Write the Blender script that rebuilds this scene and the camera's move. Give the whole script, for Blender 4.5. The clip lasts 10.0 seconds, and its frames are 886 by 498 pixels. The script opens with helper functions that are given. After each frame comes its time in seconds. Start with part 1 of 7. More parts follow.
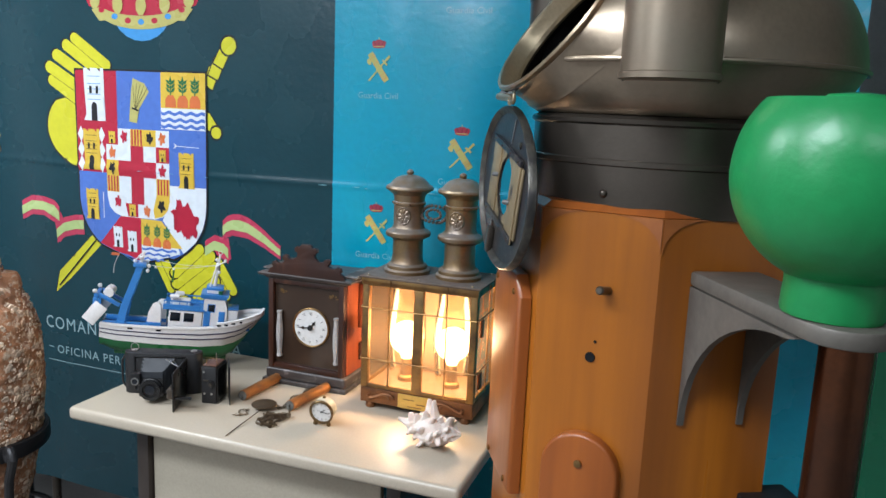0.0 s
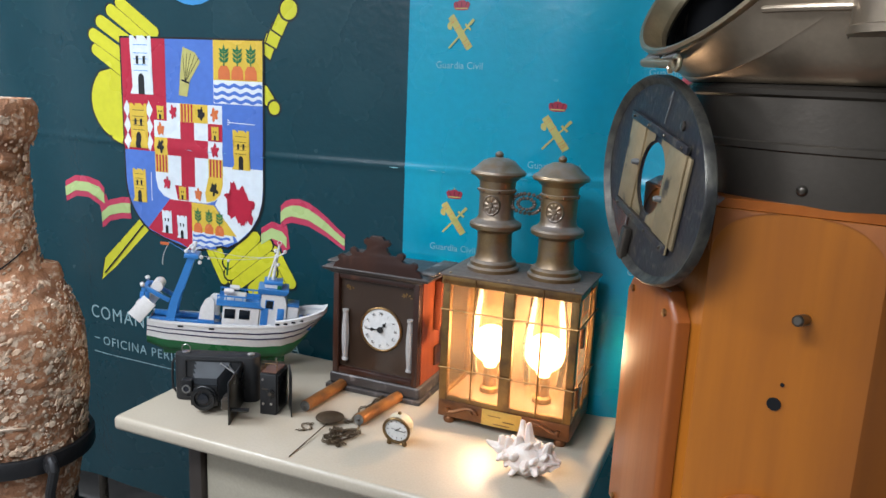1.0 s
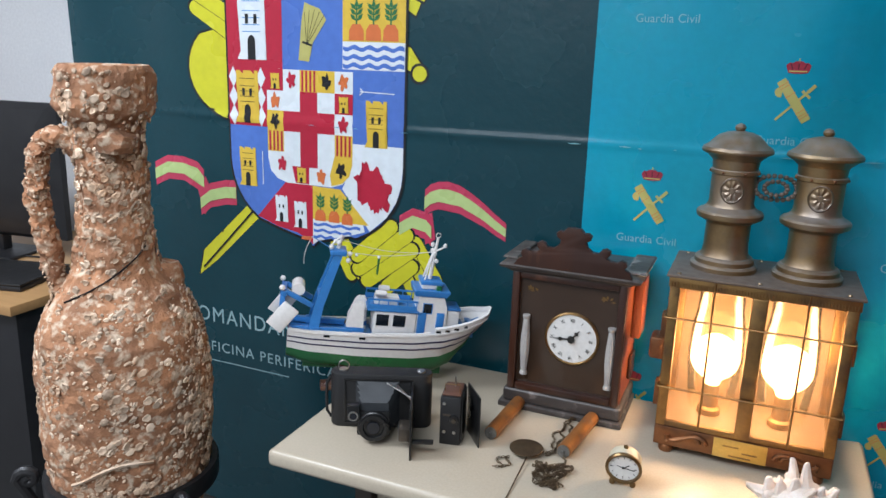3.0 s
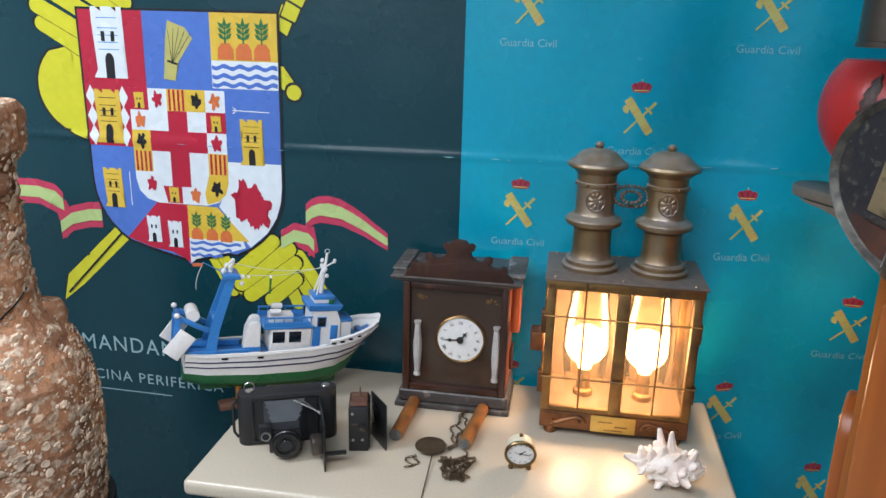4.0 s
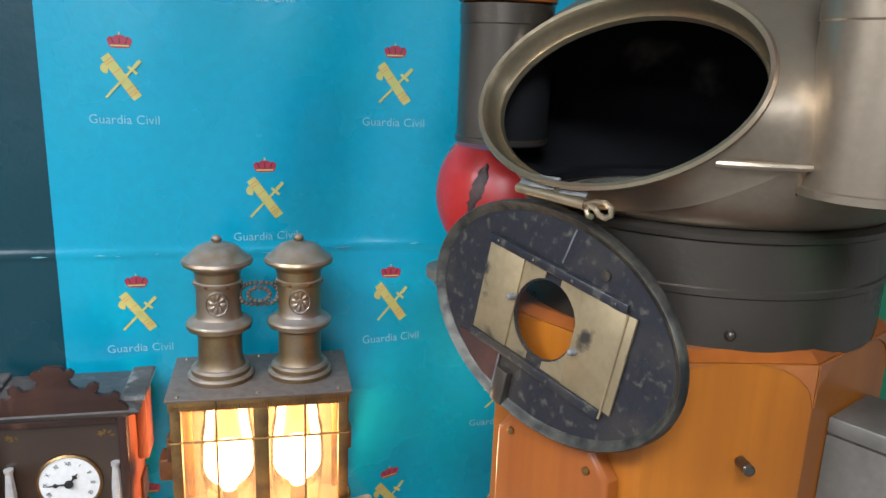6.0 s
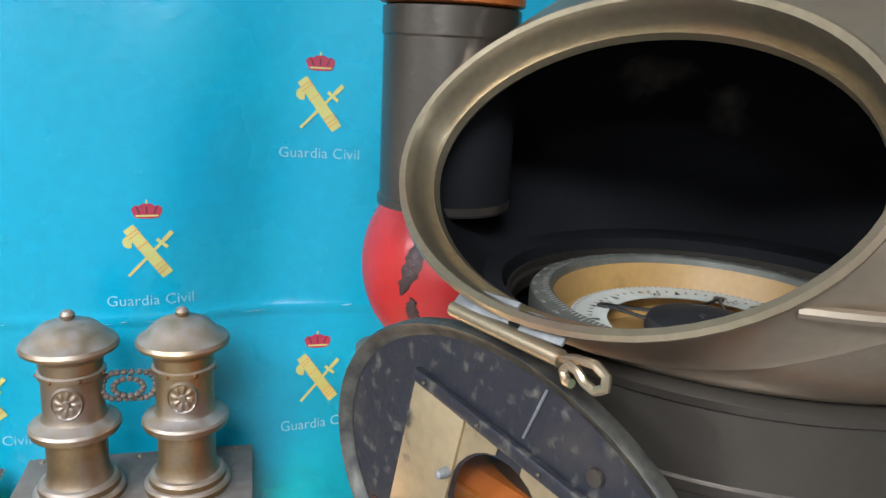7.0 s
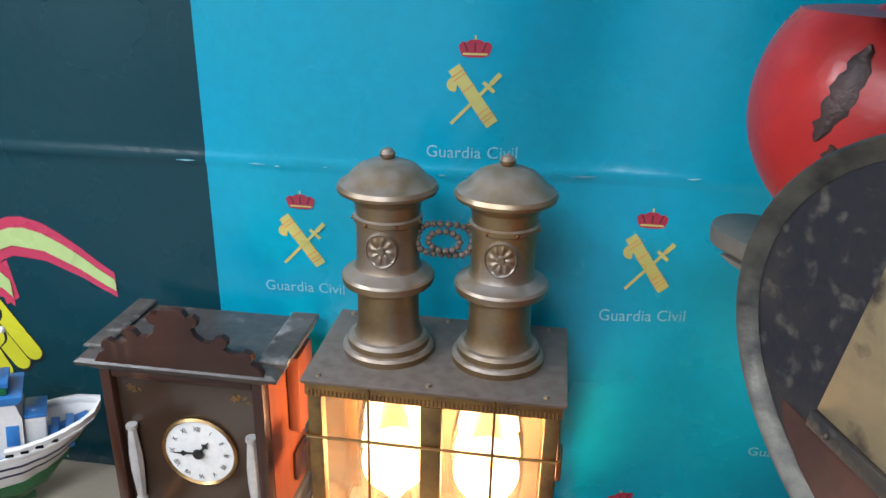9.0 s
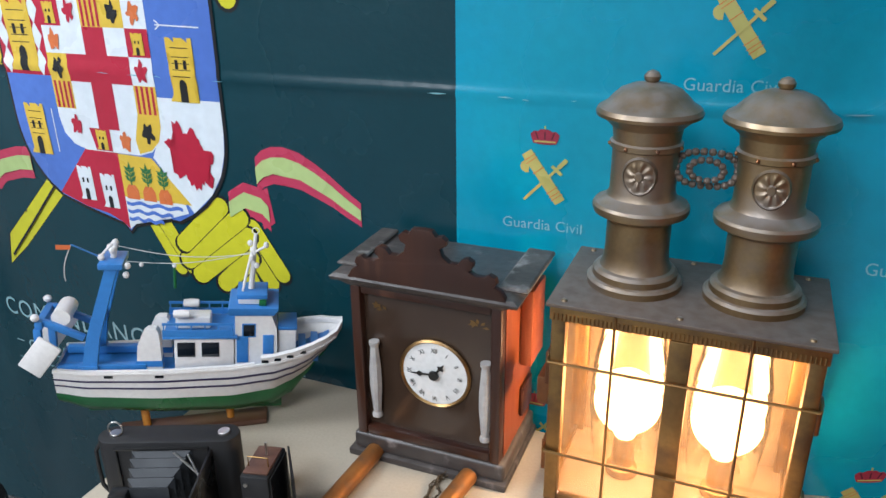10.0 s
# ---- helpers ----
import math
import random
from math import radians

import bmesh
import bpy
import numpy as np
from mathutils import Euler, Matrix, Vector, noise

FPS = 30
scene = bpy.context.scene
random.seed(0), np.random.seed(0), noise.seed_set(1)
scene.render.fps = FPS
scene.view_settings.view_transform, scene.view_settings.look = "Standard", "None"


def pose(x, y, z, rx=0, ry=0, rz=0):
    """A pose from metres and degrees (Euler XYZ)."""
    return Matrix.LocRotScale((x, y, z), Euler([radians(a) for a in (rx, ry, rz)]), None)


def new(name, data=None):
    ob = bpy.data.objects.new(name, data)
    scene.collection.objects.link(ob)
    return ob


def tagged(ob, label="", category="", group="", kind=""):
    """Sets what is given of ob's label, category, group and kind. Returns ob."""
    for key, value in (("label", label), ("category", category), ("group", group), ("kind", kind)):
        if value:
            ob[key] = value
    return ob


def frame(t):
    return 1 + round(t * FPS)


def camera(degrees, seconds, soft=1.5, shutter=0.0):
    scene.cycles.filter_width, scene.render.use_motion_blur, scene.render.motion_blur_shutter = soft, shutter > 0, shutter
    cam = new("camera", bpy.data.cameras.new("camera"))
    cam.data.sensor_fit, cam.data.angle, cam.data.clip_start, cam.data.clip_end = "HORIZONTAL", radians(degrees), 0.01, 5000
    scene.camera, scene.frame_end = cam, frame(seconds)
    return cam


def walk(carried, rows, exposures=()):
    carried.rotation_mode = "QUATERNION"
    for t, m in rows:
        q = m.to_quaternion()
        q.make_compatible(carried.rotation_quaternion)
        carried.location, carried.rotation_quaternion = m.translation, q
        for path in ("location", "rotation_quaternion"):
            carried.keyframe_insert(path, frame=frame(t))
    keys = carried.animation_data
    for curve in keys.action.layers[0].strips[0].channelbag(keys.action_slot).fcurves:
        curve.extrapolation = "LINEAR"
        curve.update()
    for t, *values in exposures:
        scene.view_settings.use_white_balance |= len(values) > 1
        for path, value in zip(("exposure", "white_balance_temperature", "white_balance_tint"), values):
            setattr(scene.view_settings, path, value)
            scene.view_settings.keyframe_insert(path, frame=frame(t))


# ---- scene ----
cam = camera(60.3, 10.0)
METRES, EYE, TILT, LEAN, TURN = 2.2, 1.52, 0.0, 0.0, 19.3
ROWS = [
    (0.0, 0.0, 0.0, 0.0, 0.44, -10.18, -2.46),
    (0.5, -0.0234, 0.0501, -0.0072, 1.9, -11.14, -2.41),
    (1.0, -0.0534, 0.118, -0.0047, 3.55, -12.15, -2.49),
    (1.5, -0.091, 0.1772, -0.0121, 6.2, -12.86, -2.51),
    (2.0, -0.1405, 0.2365, -0.0241, 8.76, -13.13, -3.1),
    (3.5, -0.2838, 0.2355, -0.0056, -2.43, -15.58, -1.32),
    (4.0, -0.3049, 0.221, 0.0326, -9.8, -16.46, -1.49),
    (4.5, -0.3026, 0.2225, 0.0551, -17.15, -16.67, -1.96),
    (5.0, -0.2785, 0.2304, 0.0705, -23.5, -16.12, -2.3),
    (5.5, -0.2462, 0.2464, 0.0747, -28.1, -15.19, -2.19),
    (6.0, -0.2011, 0.2881, 0.0787, -31.53, -14.31, -2.06),
    (7.5, -0.0641, 0.4555, 0.0964, -32.9, -15.46, -3.05),
    (8.0, -0.0597, 0.4727, 0.0864, -25.27, -17.53, -2.4),
    (8.5, -0.074, 0.4821, 0.0665, -17.89, -19.99, -1.95),
    (9.0, -0.0897, 0.488, 0.0346, -10.89, -21.79, -1.22),
    (9.5, -0.1059, 0.4859, 0.0121, -3.66, -22.55, -0.18),
    (10.0, -0.1296, 0.4782, -0.0009, 2.88, -22.39, 0.58),
]
walk(cam, [(t, pose(0, 0, EYE, TILT, LEAN, TURN) @ pose(METRES * x, METRES * y, METRES * z, 90 + pitch, roll, yaw)) for t, x, y, z, yaw, pitch, roll in ROWS],
     exposures=[(0.0, 0.22), (1.0, 0.16), (2.0, 0.1), (3.5, -0.02), (4.0, 0.03), (4.5, 0.14), (5.0, 0.38), (5.5, 0.54), (6.2, 0.64), (7.3, 1.12), (7.7, 1.1), (8.5, 0.62), (9.2, 0.38), (10.0, 0.16)])

# ---- light ----
world = bpy.data.worlds.new("world")
scene.world = world
world.use_nodes = True
world.node_tree.nodes["Background"].inputs[0].default_value = (0.75, 0.82, 0.9, 1)
world.node_tree.nodes["Background"].inputs[1].default_value = 0.05


def area_lamp(name, x, y, z, sx, sy, power, colour=(1, 1, 1)):
    d = bpy.data.lights.new(name, "AREA")
    d.shape, d.size, d.size_y, d.energy, d.color = "RECTANGLE", sx, sy, power, colour
    ob = new(name, d)
    ob.matrix_world = pose(x, y, z)
    return ob


CEIL = 2.75
for px, py, watts in ((-2.7, 0.6, 74), (-1.05, -0.35, 68), (-2.75, -2.0, 56), (0.75, -0.9, 15)):
    area_lamp("ceiling_panel_lamp", px, py, CEIL - 0.035, 1.15, 0.56, watts, (0.85, 0.93, 1.04))


def bulb_lamp(x, y, z, power):
    d = bpy.data.lights.new("bulb_lamp", "POINT")
    d.energy, d.shadow_soft_size, d.color = power, 0.03, (1.0, 0.69, 0.43)
    ob = new("bulb_lamp", d)
    ob.location = (x, y, z)
    return ob


# ---- materials ----
def mat(name, c1, c2=None, scale=12.0, rough=0.5, metal=0.0, bump=0.0, fine=120.0, stretch=(1, 1, 1), spread=0.12,
        island=0.0, sharp=(0.35, 0.65), coat=0.0, c3=None, wear=(0.6, 0.7), wear_scale=25.0, sub=0.0):
    """Two noises, coarse and fine, mix c1 and c2; c3 is a worn or stained patch; the fine one gives the relief."""
    m = bpy.data.materials.new(name)
    m.use_nodes = True
    t, n = m.node_tree, m.node_tree.nodes
    p = n["Principled BSDF"]
    c2 = c2 or tuple(v * 0.8 for v in c1)
    co = n.new("ShaderNodeTexCoord")
    mp = n.new("ShaderNodeMapping")
    mp.inputs["Scale"].default_value = stretch
    t.links.new(co.outputs["Object"], mp.inputs["Vector"])

    def noise_node(s, detail=4.0):
        k = n.new("ShaderNodeTexNoise")
        k.inputs["Scale"].default_value, k.inputs["Detail"].default_value = s, detail
        t.links.new(mp.outputs[0], k.inputs["Vector"])
        return k

    def ramp(src, a, b):
        k = n.new("ShaderNodeMapRange")
        k.inputs["From Min"].default_value, k.inputs["From Max"].default_value = a, b
        t.links.new(src, k.inputs["Value"])
        return k.outputs[0]

    def mix(f, a, b):
        k = n.new("ShaderNodeMix")
        k.data_type = "RGBA"
        for sock, v in ((k.inputs[0], f), (k.inputs[6], a), (k.inputs[7], b)):
            if isinstance(v, tuple):
                sock.default_value = (*v, 1)
            elif isinstance(v, float):
                sock.default_value = v
            else:
                t.links.new(v, sock)
        return k.outputs[2]
    big, small = noise_node(scale), noise_node(fine, 5.0)
    col = mix(ramp(big.outputs[0], *sharp), c1, c2)
    col = mix(ramp(small.outputs[0], 0.3, 0.75), col, mix(0.35, col, tuple(v * 0.72 for v in c2)))
    if c3:
        w = noise_node(wear_scale, 8.0)
        col = mix(ramp(w.outputs[0], *wear), col, c3)
    if island:
        g = n.new("ShaderNodeNewGeometry")
        hv = n.new("ShaderNodeHueSaturation")
        mr = n.new("ShaderNodeMapRange")
        mr.inputs["To Min"].default_value, mr.inputs["To Max"].default_value = 1 - island, 1 + island
        t.links.new(g.outputs["Random Per Island"], mr.inputs["Value"])
        t.links.new(mr.outputs[0], hv.inputs["Value"])
        t.links.new(col, hv.inputs["Color"])
        col = hv.outputs[0]
    t.links.new(col, p.inputs["Base Color"])
    r = n.new("ShaderNodeMapRange")
    r.inputs["To Min"].default_value, r.inputs["To Max"].default_value = max(0.02, rough - spread), min(1, rough + spread)
    t.links.new(big.outputs[0], r.inputs["Value"])
    t.links.new(r.outputs[0], p.inputs["Roughness"])
    p.inputs["Metallic"].default_value = metal
    p.inputs["Coat Weight"].default_value = coat
    if sub:
        p.inputs["Subsurface Weight"].default_value = sub
        p.inputs["Subsurface Radius"].default_value = (0.02, 0.012, 0.008)
    if bump:
        b = n.new("ShaderNodeBump")
        b.inputs["Strength"].default_value, b.inputs["Distance"].default_value = 1.0, bump
        t.links.new(small.outputs[0], b.inputs["Height"])
        b2 = n.new("ShaderNodeBump")
        b2.inputs["Strength"].default_value, b2.inputs["Distance"].default_value = 1.0, bump * 2.5
        t.links.new(big.outputs[0], b2.inputs["Height"])
        t.links.new(b.outputs[0], b2.inputs["Normal"])
        t.links.new(b2.outputs[0], p.inputs["Normal"])
    return m


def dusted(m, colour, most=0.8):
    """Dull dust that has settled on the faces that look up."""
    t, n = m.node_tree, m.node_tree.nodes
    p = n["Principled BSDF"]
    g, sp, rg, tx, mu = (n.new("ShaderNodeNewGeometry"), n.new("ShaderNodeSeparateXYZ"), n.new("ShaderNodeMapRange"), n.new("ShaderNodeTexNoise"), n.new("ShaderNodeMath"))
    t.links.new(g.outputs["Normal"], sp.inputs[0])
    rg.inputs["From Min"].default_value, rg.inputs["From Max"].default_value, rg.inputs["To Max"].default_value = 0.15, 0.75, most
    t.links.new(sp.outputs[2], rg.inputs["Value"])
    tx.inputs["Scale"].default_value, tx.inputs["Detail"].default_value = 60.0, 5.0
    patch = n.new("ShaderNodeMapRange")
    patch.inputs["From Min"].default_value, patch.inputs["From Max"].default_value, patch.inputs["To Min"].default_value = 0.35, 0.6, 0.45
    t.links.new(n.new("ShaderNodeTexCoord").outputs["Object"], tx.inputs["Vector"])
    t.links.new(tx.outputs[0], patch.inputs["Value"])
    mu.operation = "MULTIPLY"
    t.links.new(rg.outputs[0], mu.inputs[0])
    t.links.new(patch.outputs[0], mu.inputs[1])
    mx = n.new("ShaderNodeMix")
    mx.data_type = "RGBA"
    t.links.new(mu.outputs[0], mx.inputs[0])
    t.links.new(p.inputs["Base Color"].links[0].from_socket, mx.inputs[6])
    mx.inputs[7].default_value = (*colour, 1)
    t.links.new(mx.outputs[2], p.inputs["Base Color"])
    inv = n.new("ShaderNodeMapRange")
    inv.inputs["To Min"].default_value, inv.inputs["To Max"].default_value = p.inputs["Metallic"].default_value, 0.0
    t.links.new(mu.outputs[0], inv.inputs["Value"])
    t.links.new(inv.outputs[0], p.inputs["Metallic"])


def glass_mat(name, colour=(1, 1, 1), rough=0.02, ior=1.45):
    m = bpy.data.materials.new(name)
    m.use_nodes = True
    n, t = m.node_tree.nodes, m.node_tree
    n.remove(n["Principled BSDF"])
    tr, gl, mx, fr = (n.new("ShaderNodeBsdfTransparent"), n.new("ShaderNodeBsdfGlossy"), n.new("ShaderNodeMixShader"), n.new("ShaderNodeFresnel"))
    tr.inputs[0].default_value = (*colour, 1)
    gl.inputs["Roughness"].default_value = rough
    if ior > 1.2:
        t.links.new(fr.outputs[0], mx.inputs[0])
    mx.inputs[0].default_value = 0.05
    fr.inputs["IOR"].default_value = ior
    t.links.new(tr.outputs[0], mx.inputs[1])
    t.links.new(gl.outputs[0], mx.inputs[2])
    t.links.new(mx.outputs[0], n["Material Output"].inputs[0])
    return m


def dusty_bloom_pane(name, colour, share):
    """Old dusty glass; its film catches the light behind and imitates the bulbs' bloom."""
    m = glass_mat(name, (1.0, 0.92, 0.8))
    n, t = m.node_tree.nodes, m.node_tree
    tl, mx = n.new("ShaderNodeBsdfTranslucent"), n.new("ShaderNodeMixShader")
    tl.inputs[0].default_value = (*colour, 1)
    tx, rp = n.new("ShaderNodeTexNoise"), n.new("ShaderNodeMapRange")
    tx.inputs["Scale"].default_value, tx.inputs["Detail"].default_value = 14.0, 5.0
    rp.inputs["To Min"].default_value, rp.inputs["To Max"].default_value = share * 0.6, share * 1.4
    co = n.new("ShaderNodeTexCoord")
    t.links.new(co.outputs["Object"], tx.inputs["Vector"])
    t.links.new(tx.outputs[0], rp.inputs["Value"])
    old = n["Material Output"].inputs[0].links[0].from_socket
    t.links.new(rp.outputs[0], mx.inputs[0])
    t.links.new(old, mx.inputs[1])
    t.links.new(tl.outputs[0], mx.inputs[2])
    t.links.new(mx.outputs[0], n["Material Output"].inputs[0])
    return m


def glow_mat(name, colour, strength):
    m = bpy.data.materials.new(name)
    m.use_nodes = True
    p = m.node_tree.nodes["Principled BSDF"]
    p.inputs["Base Color"].default_value = (0.9, 0.85, 0.75, 1)
    p.inputs["Emission Color"].default_value = (*colour, 1)
    p.inputs["Emission Strength"].default_value = strength
    return m


def vinyl(name, c1, c2, c3=None, rough=0.27):
    return mat(name, c1, c2, scale=4.5, fine=50, rough=rough, spread=0.08, bump=0.0009, sharp=(0.3, 0.7))


TEAL = vinyl("print_dark_teal", (0.0018, 0.033, 0.046), (0.0033, 0.041, 0.055))
CYAN = vinyl("print_cyan", (0.0, 0.27, 0.425), (0.002, 0.28, 0.39))
GREENPRINT = vinyl("print_green", (0.01, 0.20, 0.10), (0.015, 0.22, 0.11))
P_RED = vinyl("print_red", (0.45, 0.02, 0.05), (0.4, 0.018, 0.042))
P_BLUE = vinyl("print_blue", (0.075, 0.17, 0.52), (0.07, 0.15, 0.46))
P_WHITE = vinyl("print_white", (0.68, 0.72, 0.75), (0.62, 0.68, 0.72))
P_YELLOW = vinyl("print_yellow", (0.68, 0.46, 0.06), (0.62, 0.42, 0.05))
P_LIME = vinyl("print_lime", (0.58, 0.55, 0.03), (0.54, 0.52, 0.03))
P_BLACK = vinyl("print_black", (0.012, 0.014, 0.016), (0.016, 0.018, 0.02))
P_GREEN = vinyl("print_leaf_green", (0.03, 0.16, 0.06), (0.03, 0.14, 0.05))
P_ORANGE = vinyl("print_orange", (0.62, 0.16, 0.05), (0.58, 0.15, 0.05))
P_GOLD = vinyl("print_gold", (0.48, 0.44, 0.15), (0.42, 0.39, 0.12))
P_PALE = vinyl("print_pale_letters", (0.2, 0.46, 0.55), (0.18, 0.42, 0.5))
P_GREYLET = vinyl("print_grey_letters", (0.27, 0.42, 0.45), (0.24, 0.38, 0.41))
P_RIB = vinyl("print_ribbon_green", (0.42, 0.55, 0.22), (0.4, 0.5, 0.2))
P_PINK = vinyl("print_ribbon_red", (0.5, 0.05, 0.1), (0.45, 0.04, 0.09))
P_CROWN = vinyl("print_crown_red", (0.34, 0.035, 0.06), (0.28, 0.03, 0.055))
P_WINE = vinyl("print_wine_red", (0.13, 0.02, 0.035), (0.1, 0.018, 0.03))
P_SKY = vinyl("print_sky_blue", (0.05, 0.28, 0.6), (0.05, 0.25, 0.55))
WALLGREY = mat("grey_beige_wall_paint", (0.4, 0.39, 0.38), (0.36, 0.35, 0.34), scale=3, fine=90, rough=0.75, bump=0.0006)
WALLWHITE = mat("white_wall_paint", (0.74, 0.75, 0.77), (0.7, 0.71, 0.74), scale=3, fine=90, rough=0.7, bump=0.0006)
CARPET = mat("grey_floor_tiles", (0.2, 0.19, 0.18), (0.16, 0.155, 0.15), scale=4, fine=60, rough=0.45, bump=0.0004)
CEILM = mat("ceiling_white", (0.78, 0.78, 0.77), (0.74, 0.74, 0.73), scale=3, fine=120, rough=0.85, bump=0.0008)
DESKTOP = mat("cream_laminate", (0.44, 0.38, 0.295), (0.415, 0.355, 0.275), scale=5, fine=220, rough=0.3, spread=0.06, bump=0.0001)
DESKPANEL = mat("cream_panel", (0.42, 0.37, 0.285), (0.39, 0.345, 0.265), scale=4, fine=150, rough=0.45, bump=0.0002)
DARKLEG = mat("dark_brown_steel", (0.03, 0.022, 0.018), (0.04, 0.03, 0.024), rough=0.4, bump=0.0002)
BROWNWOOD = mat("dark_walnut", (0.05, 0.017, 0.009), (0.025, 0.009, 0.006), scale=9, fine=90, stretch=(1, 1, 0.15), rough=0.32, bump=0.0004, c3=(0.085, 0.035, 0.02), wear=(0.62, 0.72))
REDWOOD = mat("reddish_side_wood", (0.21, 0.05, 0.016), (0.14, 0.031, 0.011), scale=8, fine=70, stretch=(1, 1, 0.12), rough=0.38, bump=0.0004)
CORNICE = mat("worn_black_cornice", (0.022, 0.017, 0.016), (0.05, 0.04, 0.037), scale=10, fine=80, rough=0.4, bump=0.0006, c3=(0.17, 0.145, 0.135), wear=(0.6, 0.7))
DUSTYROOF = mat("dusty_grey_wood", (0.12, 0.108, 0.1), (0.05, 0.044, 0.04), scale=22, fine=120, rough=0.6, bump=0.0005, c3=(0.3, 0.28, 0.27), wear=(0.55, 0.68))
CLOCKFACE = mat("dark_painted_glass", (0.035, 0.02, 0.013), (0.05, 0.03, 0.02), scale=6, fine=60, rough=0.16, spread=0.05)
ENAMEL = mat("white_enamel", (0.68, 0.67, 0.65), (0.62, 0.61, 0.59), scale=20, rough=0.25, spread=0.05)
PORCELAIN = mat("grey_porcelain", (0.4, 0.38, 0.36), (0.32, 0.3, 0.29), scale=30, rough=0.3, spread=0.06)
BLACKINK = mat("black_ink", (0.01, 0.01, 0.01), (0.014, 0.013, 0.012), rough=0.4)
BRASS = mat("aged_brass", (0.38, 0.23, 0.09), (0.25, 0.15, 0.065), scale=14, fine=160, rough=0.4, metal=1.0, bump=0.0002, c3=(0.16, 0.10, 0.06), wear=(0.5, 0.72))
BRONZE = mat("dull_bronze", (0.36, 0.245, 0.12), (0.22, 0.145, 0.075), scale=16, fine=180, rough=0.4, metal=0.85, bump=0.0002, c3=(0.27, 0.22, 0.18), wear=(0.48, 0.72), wear_scale=12)
DUSTYTOP = mat("dusty_bronze_plate", (0.16, 0.115, 0.085), (0.11, 0.08, 0.062), scale=9, fine=200, rough=0.6, metal=0.4, bump=0.0003)
COPPER = mat("brown_copper", (0.3, 0.13, 0.055), (0.19, 0.085, 0.04), scale=12, fine=120, rough=0.4, metal=0.85, bump=0.0004, c3=(0.1, 0.05, 0.03), wear=(0.5, 0.7))
COPPERIN = mat("pale_copper_lining", (0.2, 0.138, 0.092), (0.13, 0.082, 0.052), scale=9, fine=40, rough=0.42, metal=0.35, bump=0.0006)
PLATE = mat("yellow_brass_plate", (0.72, 0.47, 0.13), (0.62, 0.4, 0.1), scale=20, fine=200, rough=0.38, metal=0.8, bump=0.0001)
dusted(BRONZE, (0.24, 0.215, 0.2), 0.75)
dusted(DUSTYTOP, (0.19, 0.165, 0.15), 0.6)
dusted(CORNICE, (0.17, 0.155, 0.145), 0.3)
AMBERGLASS = dusty_bloom_pane("dusty_bloom_glass", (0.95, 0.68, 0.45), 0.012)
# Translucent share added so the lamp glass glows round the bulbs.
CHIMGLASS = dusty_bloom_pane("bloom_lamp_glass", (1.0, 0.78, 0.56), 0.008)
BULB = glow_mat("lit_bulb", (1.0, 0.78, 0.5), 5.5)
ORANGEWOOD = mat("varnished_orange_teak", (0.42, 0.132, 0.011), (0.25, 0.072, 0.008), scale=11, fine=70, stretch=(1, 1, 0.06), rough=0.3, spread=0.08, bump=0.0003, sharp=(0.25, 0.75), c3=(0.15, 0.042, 0.009), wear=(0.56, 0.8), wear_scale=5)
REDTEAK = mat("reddish_teak_panel", (0.32, 0.088, 0.014), (0.21, 0.052, 0.01), scale=9, fine=70, stretch=(1, 1, 0.07), rough=0.3, spread=0.08, bump=0.0003, c3=(0.13, 0.036, 0.01), wear=(0.58, 0.8), wear_scale=5)
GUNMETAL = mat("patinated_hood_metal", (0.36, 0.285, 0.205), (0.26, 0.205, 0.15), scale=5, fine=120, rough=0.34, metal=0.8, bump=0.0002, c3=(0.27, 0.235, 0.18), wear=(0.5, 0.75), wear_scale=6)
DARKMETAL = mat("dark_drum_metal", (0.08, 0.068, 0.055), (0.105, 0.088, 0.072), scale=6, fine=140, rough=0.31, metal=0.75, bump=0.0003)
RIMBRASS = mat("worn_brass_rim", (0.46, 0.37, 0.245), (0.34, 0.285, 0.19), scale=9, fine=140, rough=0.36, metal=0.9, bump=0.0002, c3=(0.4, 0.27, 0.19), wear=(0.5, 0.65), wear_scale=8)
BLACKIN = mat("dull_black_inside", (0.004, 0.004, 0.005), (0.008, 0.008, 0.009), scale=9, rough=0.8, bump=0.0006, c3=(0.07, 0.062, 0.052), wear=(0.64, 0.74), wear_scale=8)
LIDPAINT = mat("chipped_navy_paint", (0.013, 0.0145, 0.021), (0.05, 0.04, 0.03), scale=7, fine=140, rough=0.36, metal=0.15, bump=0.0005, sharp=(0.52, 0.7), c3=(0.1, 0.09, 0.072), wear=(0.56, 0.76), wear_scale=80)
LIDEDGE = mat("greyed_lid_edge", (0.085, 0.078, 0.062), (0.022, 0.021, 0.02), scale=45, fine=150, rough=0.45, metal=0.5, bump=0.0005)
DOORBRASS = mat("dull_yellow_brass_door", (0.42, 0.32, 0.185), (0.3, 0.23, 0.135), scale=13, fine=120, rough=0.48, metal=0.7, bump=0.0002, c3=(0.06, 0.05, 0.042), wear=(0.6, 0.7))
ZINC = mat("whitened_zinc", (0.27, 0.27, 0.265), (0.13, 0.13, 0.127), scale=40, fine=200, rough=0.5, metal=0.5, bump=0.0005)
GLOSSBROWN = mat("glossy_brown", (0.085, 0.036, 0.024), (0.05, 0.025, 0.02), scale=18, fine=120, rough=0.2, bump=0.0002)
REDPAINT = mat("chipped_red_paint", (0.43, 0.02, 0.018), (0.34, 0.016, 0.015), scale=7, fine=70, rough=0.33, bump=0.0008, c3=(0.06, 0.02, 0.02), wear=(0.7, 0.72), wear_scale=24)
